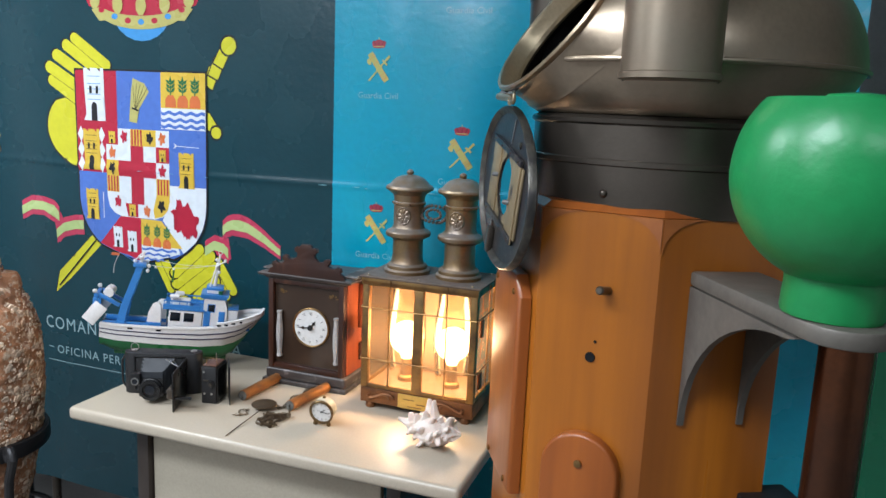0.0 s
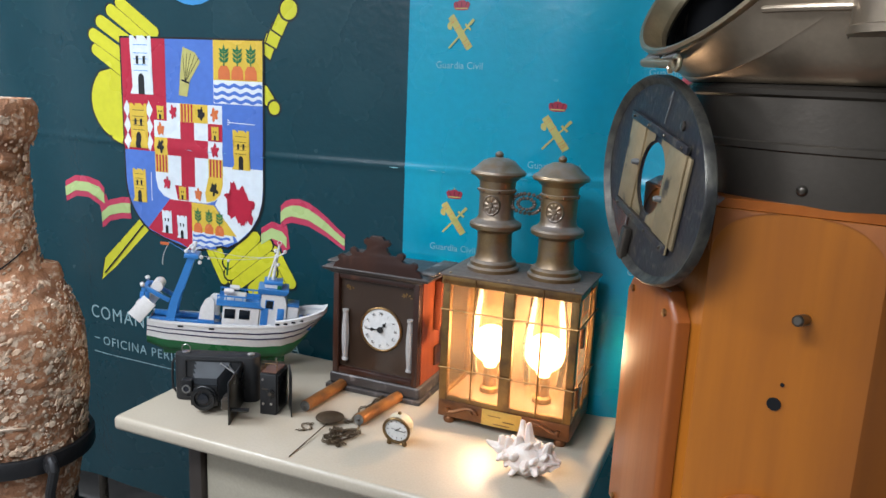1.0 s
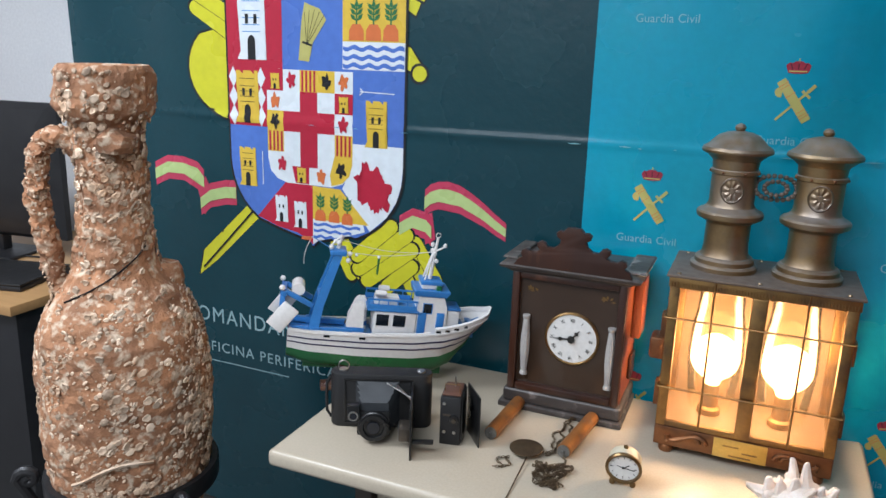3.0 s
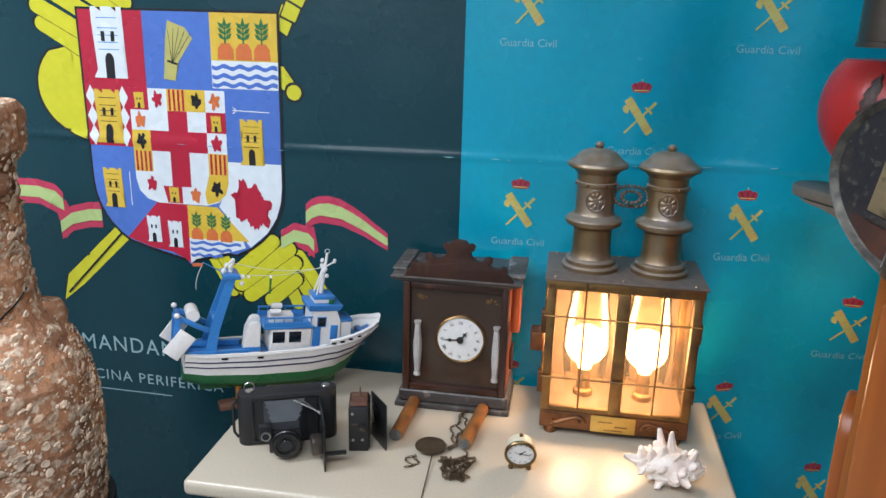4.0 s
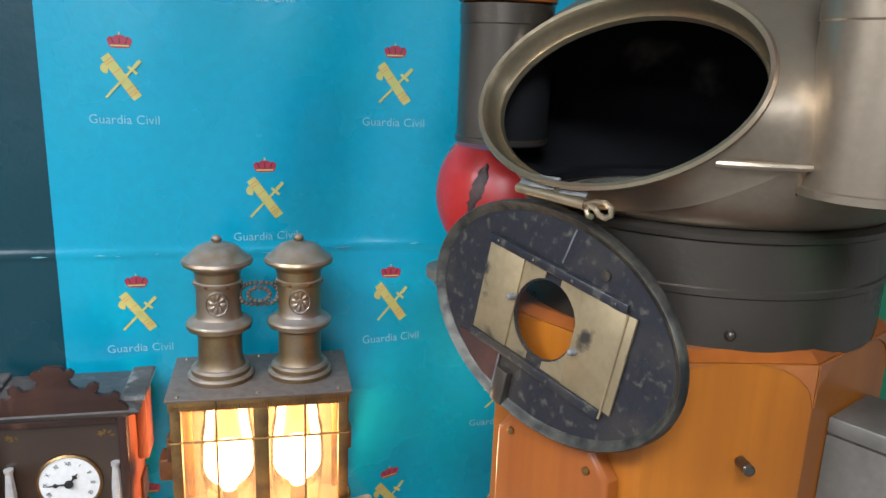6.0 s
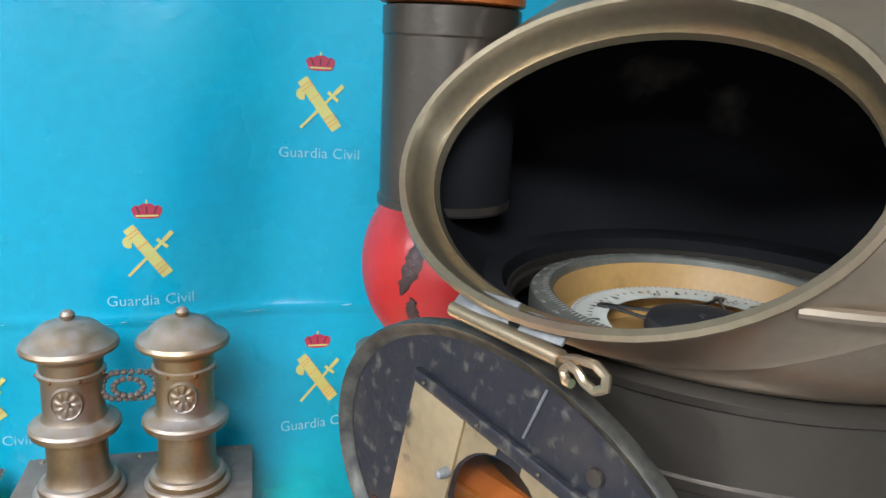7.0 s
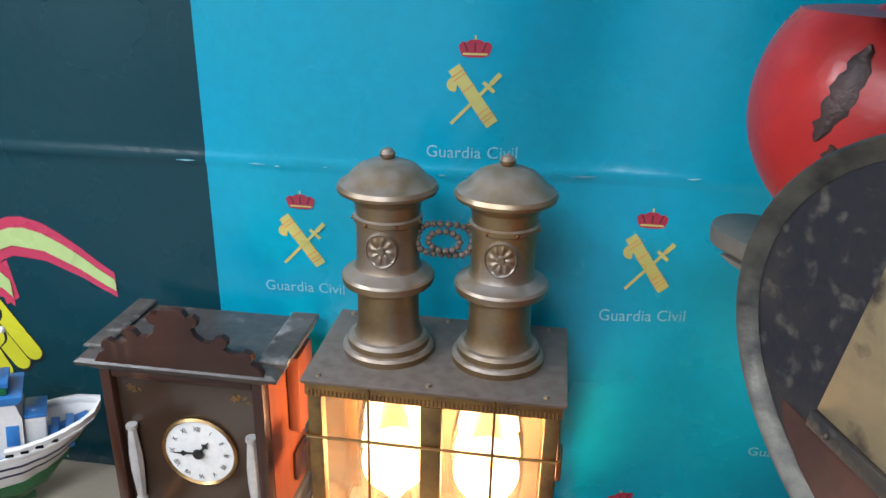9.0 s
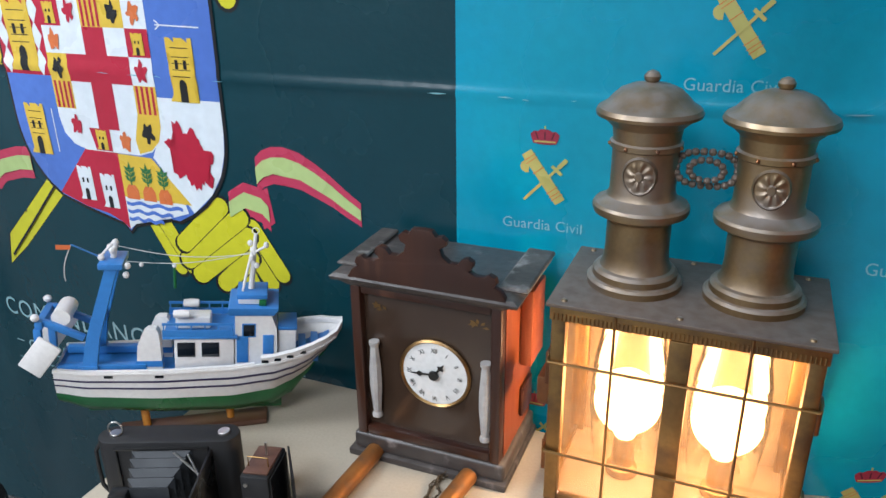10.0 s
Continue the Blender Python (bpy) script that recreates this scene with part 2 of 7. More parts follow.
GREENPAINT = mat("green_enamel_paint", (0.01, 0.25, 0.07), (0.008, 0.2, 0.055), scale=7, fine=45, rough=0.33, spread=0.08, bump=0.0012, c3=(0.008, 0.16, 0.05), wear=(0.66, 0.72), wear_scale=16)
IRON = mat("grey_cast_iron", (0.17, 0.152, 0.128), (0.11, 0.1, 0.085), scale=9, fine=90, rough=0.5, metal=0.4, bump=0.0006)
BLACKIRON = mat("black_wrought_iron", (0.014, 0.014, 0.016), (0.022, 0.021, 0.022), scale=14, rough=0.45, metal=0.3, bump=0.0005)
CAPBLACK = mat("matt_black_paint", (0.012, 0.012, 0.013), (0.02, 0.02, 0.021), scale=30, fine=160, rough=0.55, bump=0.0003)
BLACKIN.node_tree.nodes["Principled BSDF"].inputs["Specular IOR Level"].default_value = 0.2
CLAY = mat("encrusted_terracotta", (0.44, 0.205, 0.1), (0.27, 0.13, 0.07), scale=13, fine=150, rough=0.9, bump=0.0032, sharp=(0.35, 0.65), c3=(0.58, 0.45, 0.33), wear=(0.52, 0.66), wear_scale=50)
BARNACLE = mat("sea_shell_crust", (0.68, 0.54, 0.41), (0.42, 0.27, 0.17), scale=14, fine=150, rough=0.8, bump=0.001, island=0.4)


# ---- mesh helpers ----
def finish(bm, angle=0.6):
    bm.normal_update()
    for e in bm.edges:
        e.smooth = len(e.link_faces) == 2 and e.calc_face_angle(3.0) < angle
    for fc in bm.faces:
        fc.smooth = True


def part(name, bm, material, parent=None, label="", angle=0.6, m=None):
    finish(bm, angle)
    me = bpy.data.meshes.new(name)
    bm.to_mesh(me)
    bm.free()
    for k in (material if isinstance(material, (list, tuple)) else [material]):
        me.materials.append(k)
    ob = new(name, me)
    if parent is not None:
        ob.parent = parent
    if m is not None:
        ob.matrix_basis = m
    if label:
        ob["label"] = label
    return ob


def thing(name, m, label, category, group="", kind=""):
    e = new(name)
    e.empty_display_size = 0.05
    e.matrix_world = m
    return tagged(e, label, category, group, kind)


def box(bm, x0, x1, y0, y1, z0, z1, bev=0.0, seg=2, m=None):
    r = bmesh.ops.create_cube(bm, size=1)
    vs = r["verts"]
    for v in vs:
        v.co = Vector(((x0 + x1) / 2 + v.co.x * (x1 - x0), (y0 + y1) / 2 + v.co.y * (y1 - y0), (z0 + z1) / 2 + v.co.z * (z1 - z0)))
    if m is not None:
        for v in vs:
            v.co = m @ v.co
    if bev:
        es = {e for v in vs for e in v.link_edges}
        bmesh.ops.bevel(bm, geom=list(es), offset=bev, segments=seg, profile=0.5, affect="EDGES")
    return bm


def B():
    return bmesh.new()


def boxpart(name, dims, material, parent, bev=0.0, label="", m=None):
    return part(name, box(B(), *dims, bev=bev), material, parent, label, m=m)


def rings(bm, loops, closed=True, caps=(True, True)):
    """Faces between successive loops of points of equal count."""
    vv = [[bm.verts.new(p) for p in lp] for lp in loops]
    n = len(vv[0])
    for a, b in zip(vv, vv[1:]):
        for i in range(n if closed else n - 1):
            j = (i + 1) % n
            bm.faces.new((a[i], a[j], b[j], b[i]))
    if caps[0]:
        bm.faces.new(vv[0][::-1])
    if caps[1]:
        bm.faces.new(vv[-1])
    return bm


def lathe(bm, profile, n=40, centre=(0, 0), caps=(True, True), sx=1.0, sy=1.0):
    return rings(bm, [[(centre[0] + sx * r * math.cos(2 * math.pi * i / n), centre[1] + sy * r * math.sin(2 * math.pi * i / n), z) for i in range(n)] for r, z in profile], caps=caps)


def rod(bm, p, q, r, n=12, r2=None):
    p, q = Vector(p), Vector(q)
    d = (q - p).normalized()
    u = d.orthogonal().normalized()
    v = d.cross(u)
    return rings(bm, [[c + rr * (math.cos(2 * math.pi * i / n) * u + math.sin(2 * math.pi * i / n) * v) for i in range(n)] for c, rr in ((p, r), (q, r if r2 is None else r2))])


def tube(bm, pts, r, n=8, closed=False):
    pts = [Vector(p) for p in pts]
    loops, u = [], None
    for i, p in enumerate(pts):
        a = pts[i - 1] if i or closed else p
        b = pts[(i + 1) % len(pts)] if i + 1 < len(pts) or closed else p
        d = (b - a).normalized()
        u = d.orthogonal().normalized() if u is None else (u - d * u.dot(d)).normalized()
        v = d.cross(u)
        loops.append([p + r * (math.cos(2 * math.pi * k / n) * u + math.sin(2 * math.pi * k / n) * v) for k in range(n)])
    if closed:
        loops.append(loops[0])
    rings(bm, loops, caps=(not closed, not closed))
    if closed:
        bmesh.ops.remove_doubles(bm, verts=bm.verts, dist=1e-6)
    return bm


def prism(bm, pts, depth, m=None, bev=0.0):
    """A flat outline in x and z, from y = 0 back to y = depth."""
    n = len(pts)
    a = [bm.verts.new((x, 0, z)) for x, z in pts]
    b = [bm.verts.new((x, depth, z)) for x, z in pts]
    fs = [bm.faces.new(a), bm.faces.new(b[::-1])] + [bm.faces.new((a[j], a[i], b[i], b[j])) for i, j in ((i, (i + 1) % n) for i in range(n))]
    bmesh.ops.recalc_face_normals(bm, faces=fs)
    if bev:
        bmesh.ops.bevel(bm, geom=[e for e in fs[0].edges], offset=bev, segments=2, profile=0.5, affect="EDGES")
    if m is not None:
        bmesh.ops.transform(bm, matrix=m, verts=bm.verts)
    return bm


def ball(bm, c, r, seg=16, sz=1.0):
    return lathe_at(bm, c, [(r * math.sin(math.pi * i / (seg // 2)) + 1e-5, -sz * r * math.cos(math.pi * i / (seg // 2))) for i in range(seg // 2 + 1)], seg)


def lathe_at(bm, c, profile, n=24):
    return rings(bm, [[(c[0] + r * math.cos(2 * math.pi * i / n), c[1] + r * math.sin(2 * math.pi * i / n), c[2] + z) for i in range(n)] for r, z in profile])


def text_bm(body, size, align="LEFT", spacing=1.0):
    """Flat letters in x and z, from the built-in font."""
    cu = bpy.data.curves.new("letters", "FONT")
    cu.body, cu.size, cu.align_x, cu.space_character, cu.resolution_u = body, size, align, spacing, 3
    ob = bpy.data.objects.new("letters", cu)
    scene.collection.objects.link(ob)
    me = bpy.data.meshes.new_from_object(ob.evaluated_get(bpy.context.evaluated_depsgraph_get()))
    bpy.data.objects.remove(ob)
    bm = bmesh.new()
    bm.from_mesh(me)
    bpy.data.meshes.remove(me)
    for v in bm.verts:
        v.co = Vector((v.co.x, 0, v.co.y))
    return bm


# ---- the room ----
WALL = 2.6


def structure(name, bm, material, label, category):
    return tagged(part(name, bm, material), label, category, kind="structure")


structure("floor", box(B(), -4.4, 2.6, -3.2, WALL + 0.15, -0.1, 0.0), CARPET, "grey tiled office floor", "floor")
structure("ceiling", box(B(), -4.4, 2.6, -3.2, WALL + 0.15, CEIL, CEIL + 0.1), CEILM, "plain white office ceiling", "ceiling")
structure("wall_north", box(B(), -4.4, 2.6, WALL, WALL + 0.15, 0, CEIL), WALLWHITE, "white painted wall behind the printed banner", "wall")
# Unseen walls that close the room; mid-grey keeps bounced light down.
structure("wall_south", box(B(), -4.4, 2.6, -3.2, -3.05, 0, CEIL), WALLGREY, "unseen plain wall in grey-beige", "wall")
structure("wall_west", box(B(), -4.4, -4.25, -3.05, WALL, 0, CEIL), WALLGREY, "unseen plain wall in grey-beige", "wall")
structure("wall_east", box(B(), 2.45, 2.6, -3.05, WALL, 0, CEIL), WALLGREY, "unseen plain wall in grey-beige", "wall")


# ---- the printed banner ----
BY, SEAM, FOLD = 1.968, -1.032, 1.30


def sheet(x, z):
    """The y of the hanging vinyl: slow waves, the crease across it and the folds at its sides."""
    y = BY + 0.006 * math.sin(2.1 * x + 0.6) + 0.004 * math.sin(5.3 * x + 1.7 * z)
    k = max(0.0, min(1.0, (x + 0.98) / 0.5))
    y += k * (0.022 * math.sin(9.0 * x + 3.4 * z + 0.5) + 0.024 * math.sin(4.0 * x - 6.5 * z) * max(0.3, min(1.0, 1.9 - z)) + 0.006 * math.sin(21 * x - 5 * z))
    g = max(0.0, min(1.0, (-2.0 - x) / 0.45))
    y += g * 0.016 * math.sin(17.0 * x + 1.6 * z)
    d = abs(z - FOLD + 0.004 * math.sin(3 * x))
    return y - (0.0033 + 0.0012 * math.sin(9 * x)) * max(0.0, 1 - d / 0.013)


def lay(bm, lift, step=0.04):
    """Cuts a flat shape in x and z along a grid and lays it on the sheet, lift millimetres proud."""
    xs, zs = [v.co.x for v in bm.verts], [v.co.z for v in bm.verts]
    for axis, lo, hi in ((0, min(xs), max(xs)), (2, min(zs), max(zs))):
        cuts = [k * step for k in range(math.ceil(lo / step), math.ceil(hi / step))]
        if axis == 2:
            cuts += [c for c in (FOLD - 0.03, FOLD - 0.012, FOLD, FOLD + 0.012, FOLD + 0.03) if lo < c < hi]
        for c in cuts:
            co, no = [0, 0, 0], [0, 0, 0]
            co[axis], no[axis] = c, 1
            bmesh.ops.bisect_plane(bm, geom=bm.verts[:] + bm.edges[:] + bm.faces[:], plane_co=co, plane_no=no, dist=1e-6)
    for v in bm.verts:
        v.co.y = sheet(v.co.x, v.co.z) - lift * 0.001
    bmesh.ops.recalc_face_normals(bm, faces=bm.faces)
    s = sum(fc.normal.y * fc.calc_area() for fc in bm.faces)
    if s > 0:
        bmesh.ops.reverse_faces(bm, faces=bm.faces)
    return bm


def flat(bm, pts):
    bm.faces.new([bm.verts.new((x, 0, z)) for x, z in pts])
    return bm


def printed(name, polys, material, parent, lift, label="", step=0.04):
    bm = B()
    if lift >= 1.15 and parent.name == "large_arms":
        lift += 1.2
    for pts in polys:
        flat(bm, pts)
    bmesh.ops.triangulate(bm, faces=bm.faces)
    return part(name, lay(bm, lift, step), material, parent, label)


def grid_sheet(x0, x1, z0, z1, nx, zs, fn):
    bm = B()
    vv = [[bm.verts.new((x0 + (x1 - x0) * i / nx, fn(x0 + (x1 - x0) * i / nx, z), z)) for i in range(nx + 1)] for z in zs]
    for a, b in zip(vv, vv[1:]):
        for i in range(nx):
            bm.faces.new((a[i], a[i + 1], b[i + 1], b[i]))
    return bm


def zlist(z0, z1):
    s = {round(z0 + (z1 - z0) * i / 110, 4) for i in range(111)} | {FOLD + d for d in (-0.03, -0.02, -0.012, -0.006, 0, 0.006, 0.012, 0.02, 0.03)}
    return sorted(s)


banner = thing("backdrop_banner", pose(0, 0, 0), "creased vinyl backdrop printed in teal and cyan with heraldic arms", "banner")
part("dark_panel", grid_sheet(-2.50, SEAM, 0.15, 2.35, 80, zlist(0.15, 2.35), sheet), TEAL, banner, "dark teal printed vinyl")
part("cyan_panel", grid_sheet(SEAM, 0.29, 0.15, 2.35, 100, zlist(0.15, 2.35), sheet), CYAN, banner, "bright cyan printed vinyl")


def arc(cx, cz, rx, rz, a0, a1, n=10):
    return [(cx + rx * math.cos(radians(a0 + (a1 - a0) * i / n)), cz + rz * math.sin(radians(a0 + (a1 - a0) * i / n))) for i in range(n + 1)]


def rect(x0, x1, z0, z1):
    return [(x0, z0), (x1, z0), (x1, z1), (x0, z1)]


def bar(x0, z0, x1, z1, w):
    """A straight strip of width w from one point to the other."""
    d = Vector((x1 - x0, z1 - z0)).normalized() * w / 2
    return [(x0 - d.y, z0 + d.x), (x0 + d.y, z0 - d.x), (x1 + d.y, z1 - d.x), (x1 - d.y, z1 + d.x)]


def emblem(cx, cz, s=1.0):
    """A small crest: crown, bound rods with an axe, crossed sword, letters below. cx, cz: the crown's middle."""
    e = new("small_emblem")
    e.parent = banner
    q = lambda pts: [(cx + s * x, cz + s * z) for x, z in pts]
    printed("crown", [q([(-0.017, -0.012), (-0.008, -0.0135), (0.008, -0.0135), (0.017, -0.012), (0.0205, -0.004), (0.0215, 0.0015), (0.0165, 0.0065), (0.011, 0.0055), (0.006, 0.009), (0, 0.0075), (-0.006, 0.009), (-0.011, 0.0055), (-0.0165, 0.0065), (-0.0215, 0.0015), (-0.0205, -0.004)])], P_CROWN, e, 1.2)
    printed("crown_cross", [q(rect(-0.0012, 0.0012, 0.0095, 0.0145)), q(rect(-0.016, 0.016, -0.0105, -0.008))], P_GOLD, e, 1.6)
    for dx in (-0.011, 0.0, 0.011):
        printed("crown_arch", [q(bar(dx * 0.9, -0.006, dx * 1.3, 0.005, 0.0022))], P_WINE, e, 1.5)
    rods = [q(bar(-0.027, -0.027, 0.026, -0.101, 0.0175)), q(arc(-0.0265, -0.049, 0.0095, 0.0095, 60, 290, 8))]
    printed("crest_bar", rods, P_GOLD, e, 1.2)
    lines = [q(bar(-0.027 + 0.053 * k - 0.008, -0.027 - 0.074 * k - 0.0062, -0.027 + 0.053 * k + 0.008, -0.027 - 0.074 * k + 0.0062, 0.001)) for k in (0.1, 0.16, 0.36, 0.56, 0.76, 0.84, 0.9)]
    printed("binding", lines, P_BLACK if s > 1.5 else P_ORANGE, e, 1.8)
    printed("sword", [q(bar(-0.029, -0.101, 0.024, -0.045, 0.0042)), q(bar(0.012, -0.045, 0.027, -0.058, 0.005)), q(bar(0.022, -0.047, 0.034, -0.034, 0.0065))], P_GOLD, e, 2.2)
    bm = text_bm("Guardia Civil", 0.0236 * s, "CENTER", 1.02)
    for v in bm.verts:
        v.co.x, v.co.z = cx + v.co.x * 0.98, cz - 0.148 * s + v.co.z
    part("lettering", lay(bm, 1.2), P_PALE, e)
    return e


for i in range(3):
    for j in range(4):
        emblem(-0.893 + 0.502 * i, 1.697 + 0.4505 - 0.4505 * j)
        if i < 2:
            emblem(-0.645 + 0.502 * i, 1.474 + 0.4505 - 0.4505 * j)

# the large arms
SX, SZ, SW = -1.716, 1.603, 0.248   # middle, top, half width


def S(u, v):
    """Shield coordinates: u from -1 to 1 across, v metres down from its top."""
    return (SX + u * SW, SZ - v)


def shield_edge(v):
    """Half width at the depth v."""
    if v < 0.40:
        return 1.0
    k = min(1.0, (v - 0.40) / 0.205)
    return math.sqrt(max(0.0, 1 - k ** 2.3)) * 0.985 + 0.015 * (1 - k)


arms = new("large_arms")
arms.parent = banner
out = [S(-1, 0), S(1, 0)] + [S(shield_edge(0.02 * i), 0.02 * i) for i in range(20, 30)]
out += [S(0.42, 0.578), S(0.2, 0.585), S(0.06, 0.600), S(0, 0.616), S(-0.06, 0.600), S(-0.2, 0.585), S(-0.42, 0.578)]
out += [S(-shield_edge(0.02 * i), 0.02 * i) for i in reversed(range(20, 29))]


def grown(pts, g):
    cx, cz = SX, SZ - 0.28
    return [(cx + (x - cx) * (1 + g / 0.25), cz + (z - cz) * (1 + g / 0.3)) for x, z in pts]


printed("shield_outline", [grown(out, 0.006)], P_BLACK, arms, 1.2)
printed("shield_field", [out], P_BLUE, arms, 1.7, "blue field of the shield")


def clip(poly):
    """Keeps a polygon within the shield's rounded foot."""
    r = []
    for x, z in poly:
        v = SZ - z
        e = shield_edge(v) * SW
        r.append((max(SX - e, min(SX + e, x)), z))
    return r


def field(name, u0, u1, v0, v1, material, lift=2.2):
    pts = [S(u0, v0), S(u1, v0)] + [S(u1, v0 + (v1 - v0) * i / 8) for i in range(1, 9)] + [S(u0, v1 - (v1 - v0) * i / 8) for i in range(0, 8)]
    return printed(name, [clip(pts)], material, arms, lift)


field("red_quarter", -1, -0.34, 0, 0.178, P_RED)
field("yellow_quarter", 0.34, 1, 0, 0.108, P_YELLOW)
field("white_sea", 0.34, 1, 0.108, 0.172, P_WHITE)
field("red_quarter", -1, -0.53, 0.178, 0.322, P_RED)
field("white_quarter", 0.455, 1, 0.347, 0.40, P_WHITE)
printed("white_quarter", [clip([S(0.455, 0.40), S(1, 0.40), S(0.999, 0.44), S(0.96, 0.48), S(0.88, 0.52), S(0.72, 0.56), S(0.34, 0.46), S(0.42, 0.44)])], P_WHITE, arms, 2.2)
printed("red_foot", [[S(0, 0.457), S(-0.32, 0.457), S(-0.68, 0.555), S(-0.42, 0.577), S(-0.2, 0.585), S(-0.06, 0.6), S(0, 0.612)]], P_RED, arms, 2.2)
printed("yellow_foot", [[S(0, 0.46), S(0.32, 0.462), S(0.64, 0.545), S(0, 0.545)]], P_YELLOW, arms, 2.4)
printed("white_foot", [[S(0, 0.545), S(0.58, 0.545), S(0.6, 0.562), S(0.42, 0.577), S(0.2, 0.585), S(0.06, 0.6), S(0, 0.612)]], P_WHITE, arms, 2.4)


def wave(u0, u1, v, w, amp, n):
    top = [S(u0 + (u1 - u0) * i / 24, v + amp * math.sin(2 * math.pi * n * i / 24)) for i in range(25)]
    return [(x, z) for x, z in top] + [(x, z - w) for x, z in reversed(top)]


for v in (0.118, 0.139, 0.158):
    printed("blue_wave", [wave(0.345, 0.995, v, 0.0095, 0.0035, 4)], P_BLUE, arms, 2.8)
for k in range(3):
    printed("blue_wave", [wave(0.01, 0.55 - 0.1 * k, 0.553 + 0.016 * k, 0.007, 0.0025, 3)], P_BLUE, arms, 3.0)


def tower(cx, v, w, h, material, parts_lift=3.0, door=P_BLACK):
    """A small heraldic tower whose foot stands at depth v."""
    x0 = SX + cx * SW
    z0 = SZ - v
    q = lambda pts: [(x0 + x * w, z0 + z * h) for x, z in pts]
    printed("tower", [q([(-0.5, 0), (0.5, 0), (0.38, 0.12), (0.33, 0.74), (0.45, 0.78), (0.45, 1), (0.3, 1), (0.3, 0.93), (0.15, 0.93), (0.15, 1), (-0.15, 1), (-0.15, 0.93), (-0.3, 0.93), (-0.3, 1), (-0.45, 1), (-0.45, 0.78), (-0.33, 0.74), (-0.38, 0.12)])], material, arms, parts_lift)
    printed("tower_opening", [q([(-0.13, 0)] + [(0.13, 0)] + arc(0, 0.26, 0.13, 0.1, 0, 180, 6)), q(rect(-0.2, -0.09, 0.52, 0.66)), q(rect(0.09, 0.2, 0.52, 0.66))], door, arms, parts_lift + 0.6)
    if h > 0.07:
        printed("masonry_lines", [q(rect(-0.3, 0.3, k, k + 0.012)) for k in (0.4, 0.5, 0.6, 0.7, 0.84)], P_BLACK if material != P_WHITE else P_SKY, arms, parts_lift + 0.4)


tower(-0.70, 0.158, 0.088, 0.165, P_WHITE)
tower(-0.77, 0.315, 0.074, 0.13, P_YELLOW)
tower(0.71, 0.352, 0.062, 0.11, P_YELLOW)
tower(-0.79, 0.478, 0.056, 0.1, P_YELLOW)
tower(-0.38, 0.562, 0.04, 0.068, P_WHITE)
tower(-0.15, 0.572, 0.04, 0.068, P_WHITE)
for v in (0.202, 0.25, 0.297):
    for u in (-0.94, -0.60):
        printed("lozenge", [[S(u, v - 0.026), S(u + 0.055, v), S(u, v + 0.026), S(u - 0.055, v)]], P_WHITE, arms, 2.6)
for u, v, k in ((0.49, 0.085, 1), (0.67, 0.085, 1), (0.85, 0.085, 1), (0.09, 0.532, 0.78), (0.25, 0.532, 0.78), (0.40, 0.534, 0.78)):
    x, z = S(u, v)
    printed("mound", [[(x + 0.02 * k * a, z + 0.02 * k * b) for a, b in ((-1, -1), (1, -1), (0.95, 0.2), (0.5, 0.85), (-0.5, 0.85), (-0.95, 0.2))]], P_ORANGE, arms, 3.0)
    leaf = [[(x + 0.002 * k, z + 0.016 * k), (x + 0.002 * k, z + 0.066 * k), (x - 0.002 * k, z + 0.066 * k), (x - 0.002 * k, z + 0.016 * k)]]
    for h in (0.024, 0.036, 0.048):
        for d in (-1, 1):
            leaf.append([(x, z + h * k), (x + d * 0.012 * k, z + (h + 0.004) * k), (x + d * 0.017 * k, z + (h + 0.016) * k), (x + d * 0.006 * k, z + (h + 0.012) * k)])
    leaf.append([(x - 0.006 * k, z + 0.056 * k), (x + 0.006 * k, z + 0.056 * k), (x, z + 0.076 * k)])
    printed("leaf", leaf, P_GREEN, arms, 3.2)
# sheaf
x, z = S(-0.03, 0.09)
printed("wheat_sheaf", [[(x - 0.03, z - 0.065), (x + 0.0, z - 0.068), (x + 0.006, z - 0.03), (x + 0.048, z + 0.03), (x + 0.03, z + 0.055), (x + 0.0, z + 0.065), (x - 0.012, z + 0.07), (x - 0.02, z + 0.03), (x - 0.016, z - 0.025)]], P_GOLD, arms, 2.8)
printed("straw_lines", [bar(x - 0.006, z - 0.03, x - 0.012 + 0.014 * i, z + 0.055 - 0.005 * abs(i - 1.5), 0.0012) for i in range(5)] + [bar(x - 0.018, z - 0.022, x + 0.008, z - 0.03, 0.005)], P_BLACK, arms, 3.3)
# inner quarters
US, VS = (-0.53, -0.335, -0.14, 0.06, 0.255, 0.455), (0.178, 0.230, 0.279, 0.329, 0.381, 0.457)


def cell(name, i, j, material, lift=2.8, i2=None, j2=None):
    u0, u1, v0, v1 = US[i], US[(i2 or i) + 1], VS[j], VS[(j2 or j) + 1]
    return printed(name, [[S(u0, v0), S(u1, v0), S(u1, v1), S(u0, v1)]], material, arms, lift)


printed("inner_shield", [[S(US[0], VS[0]), S(US[5], VS[0]), S(US[5], 0.40), S(0.42, 0.43), S(0.34, 0.45), S(0.22, 0.459), S(-0.3, 0.459), S(-0.42, 0.45), S(-0.5, 0.43), S(US[0], 0.40)]], P_WHITE, arms, 2.5)
cell("red_cross_upright", 2, 1, P_RED, 2.9, None, 3)
printed("red_cross_foot", [[S(US[2], 0.381), S(US[3], 0.381), S(US[3], 0.415), S(US[2], 0.415)]], P_RED, arms, 2.9)
cell("red_cross_arm", 1, 2, P_RED, 3.0, 3)
for i, j in ((0, 0), (4, 1)):
    cell("small_quarter", i, j, P_RED)
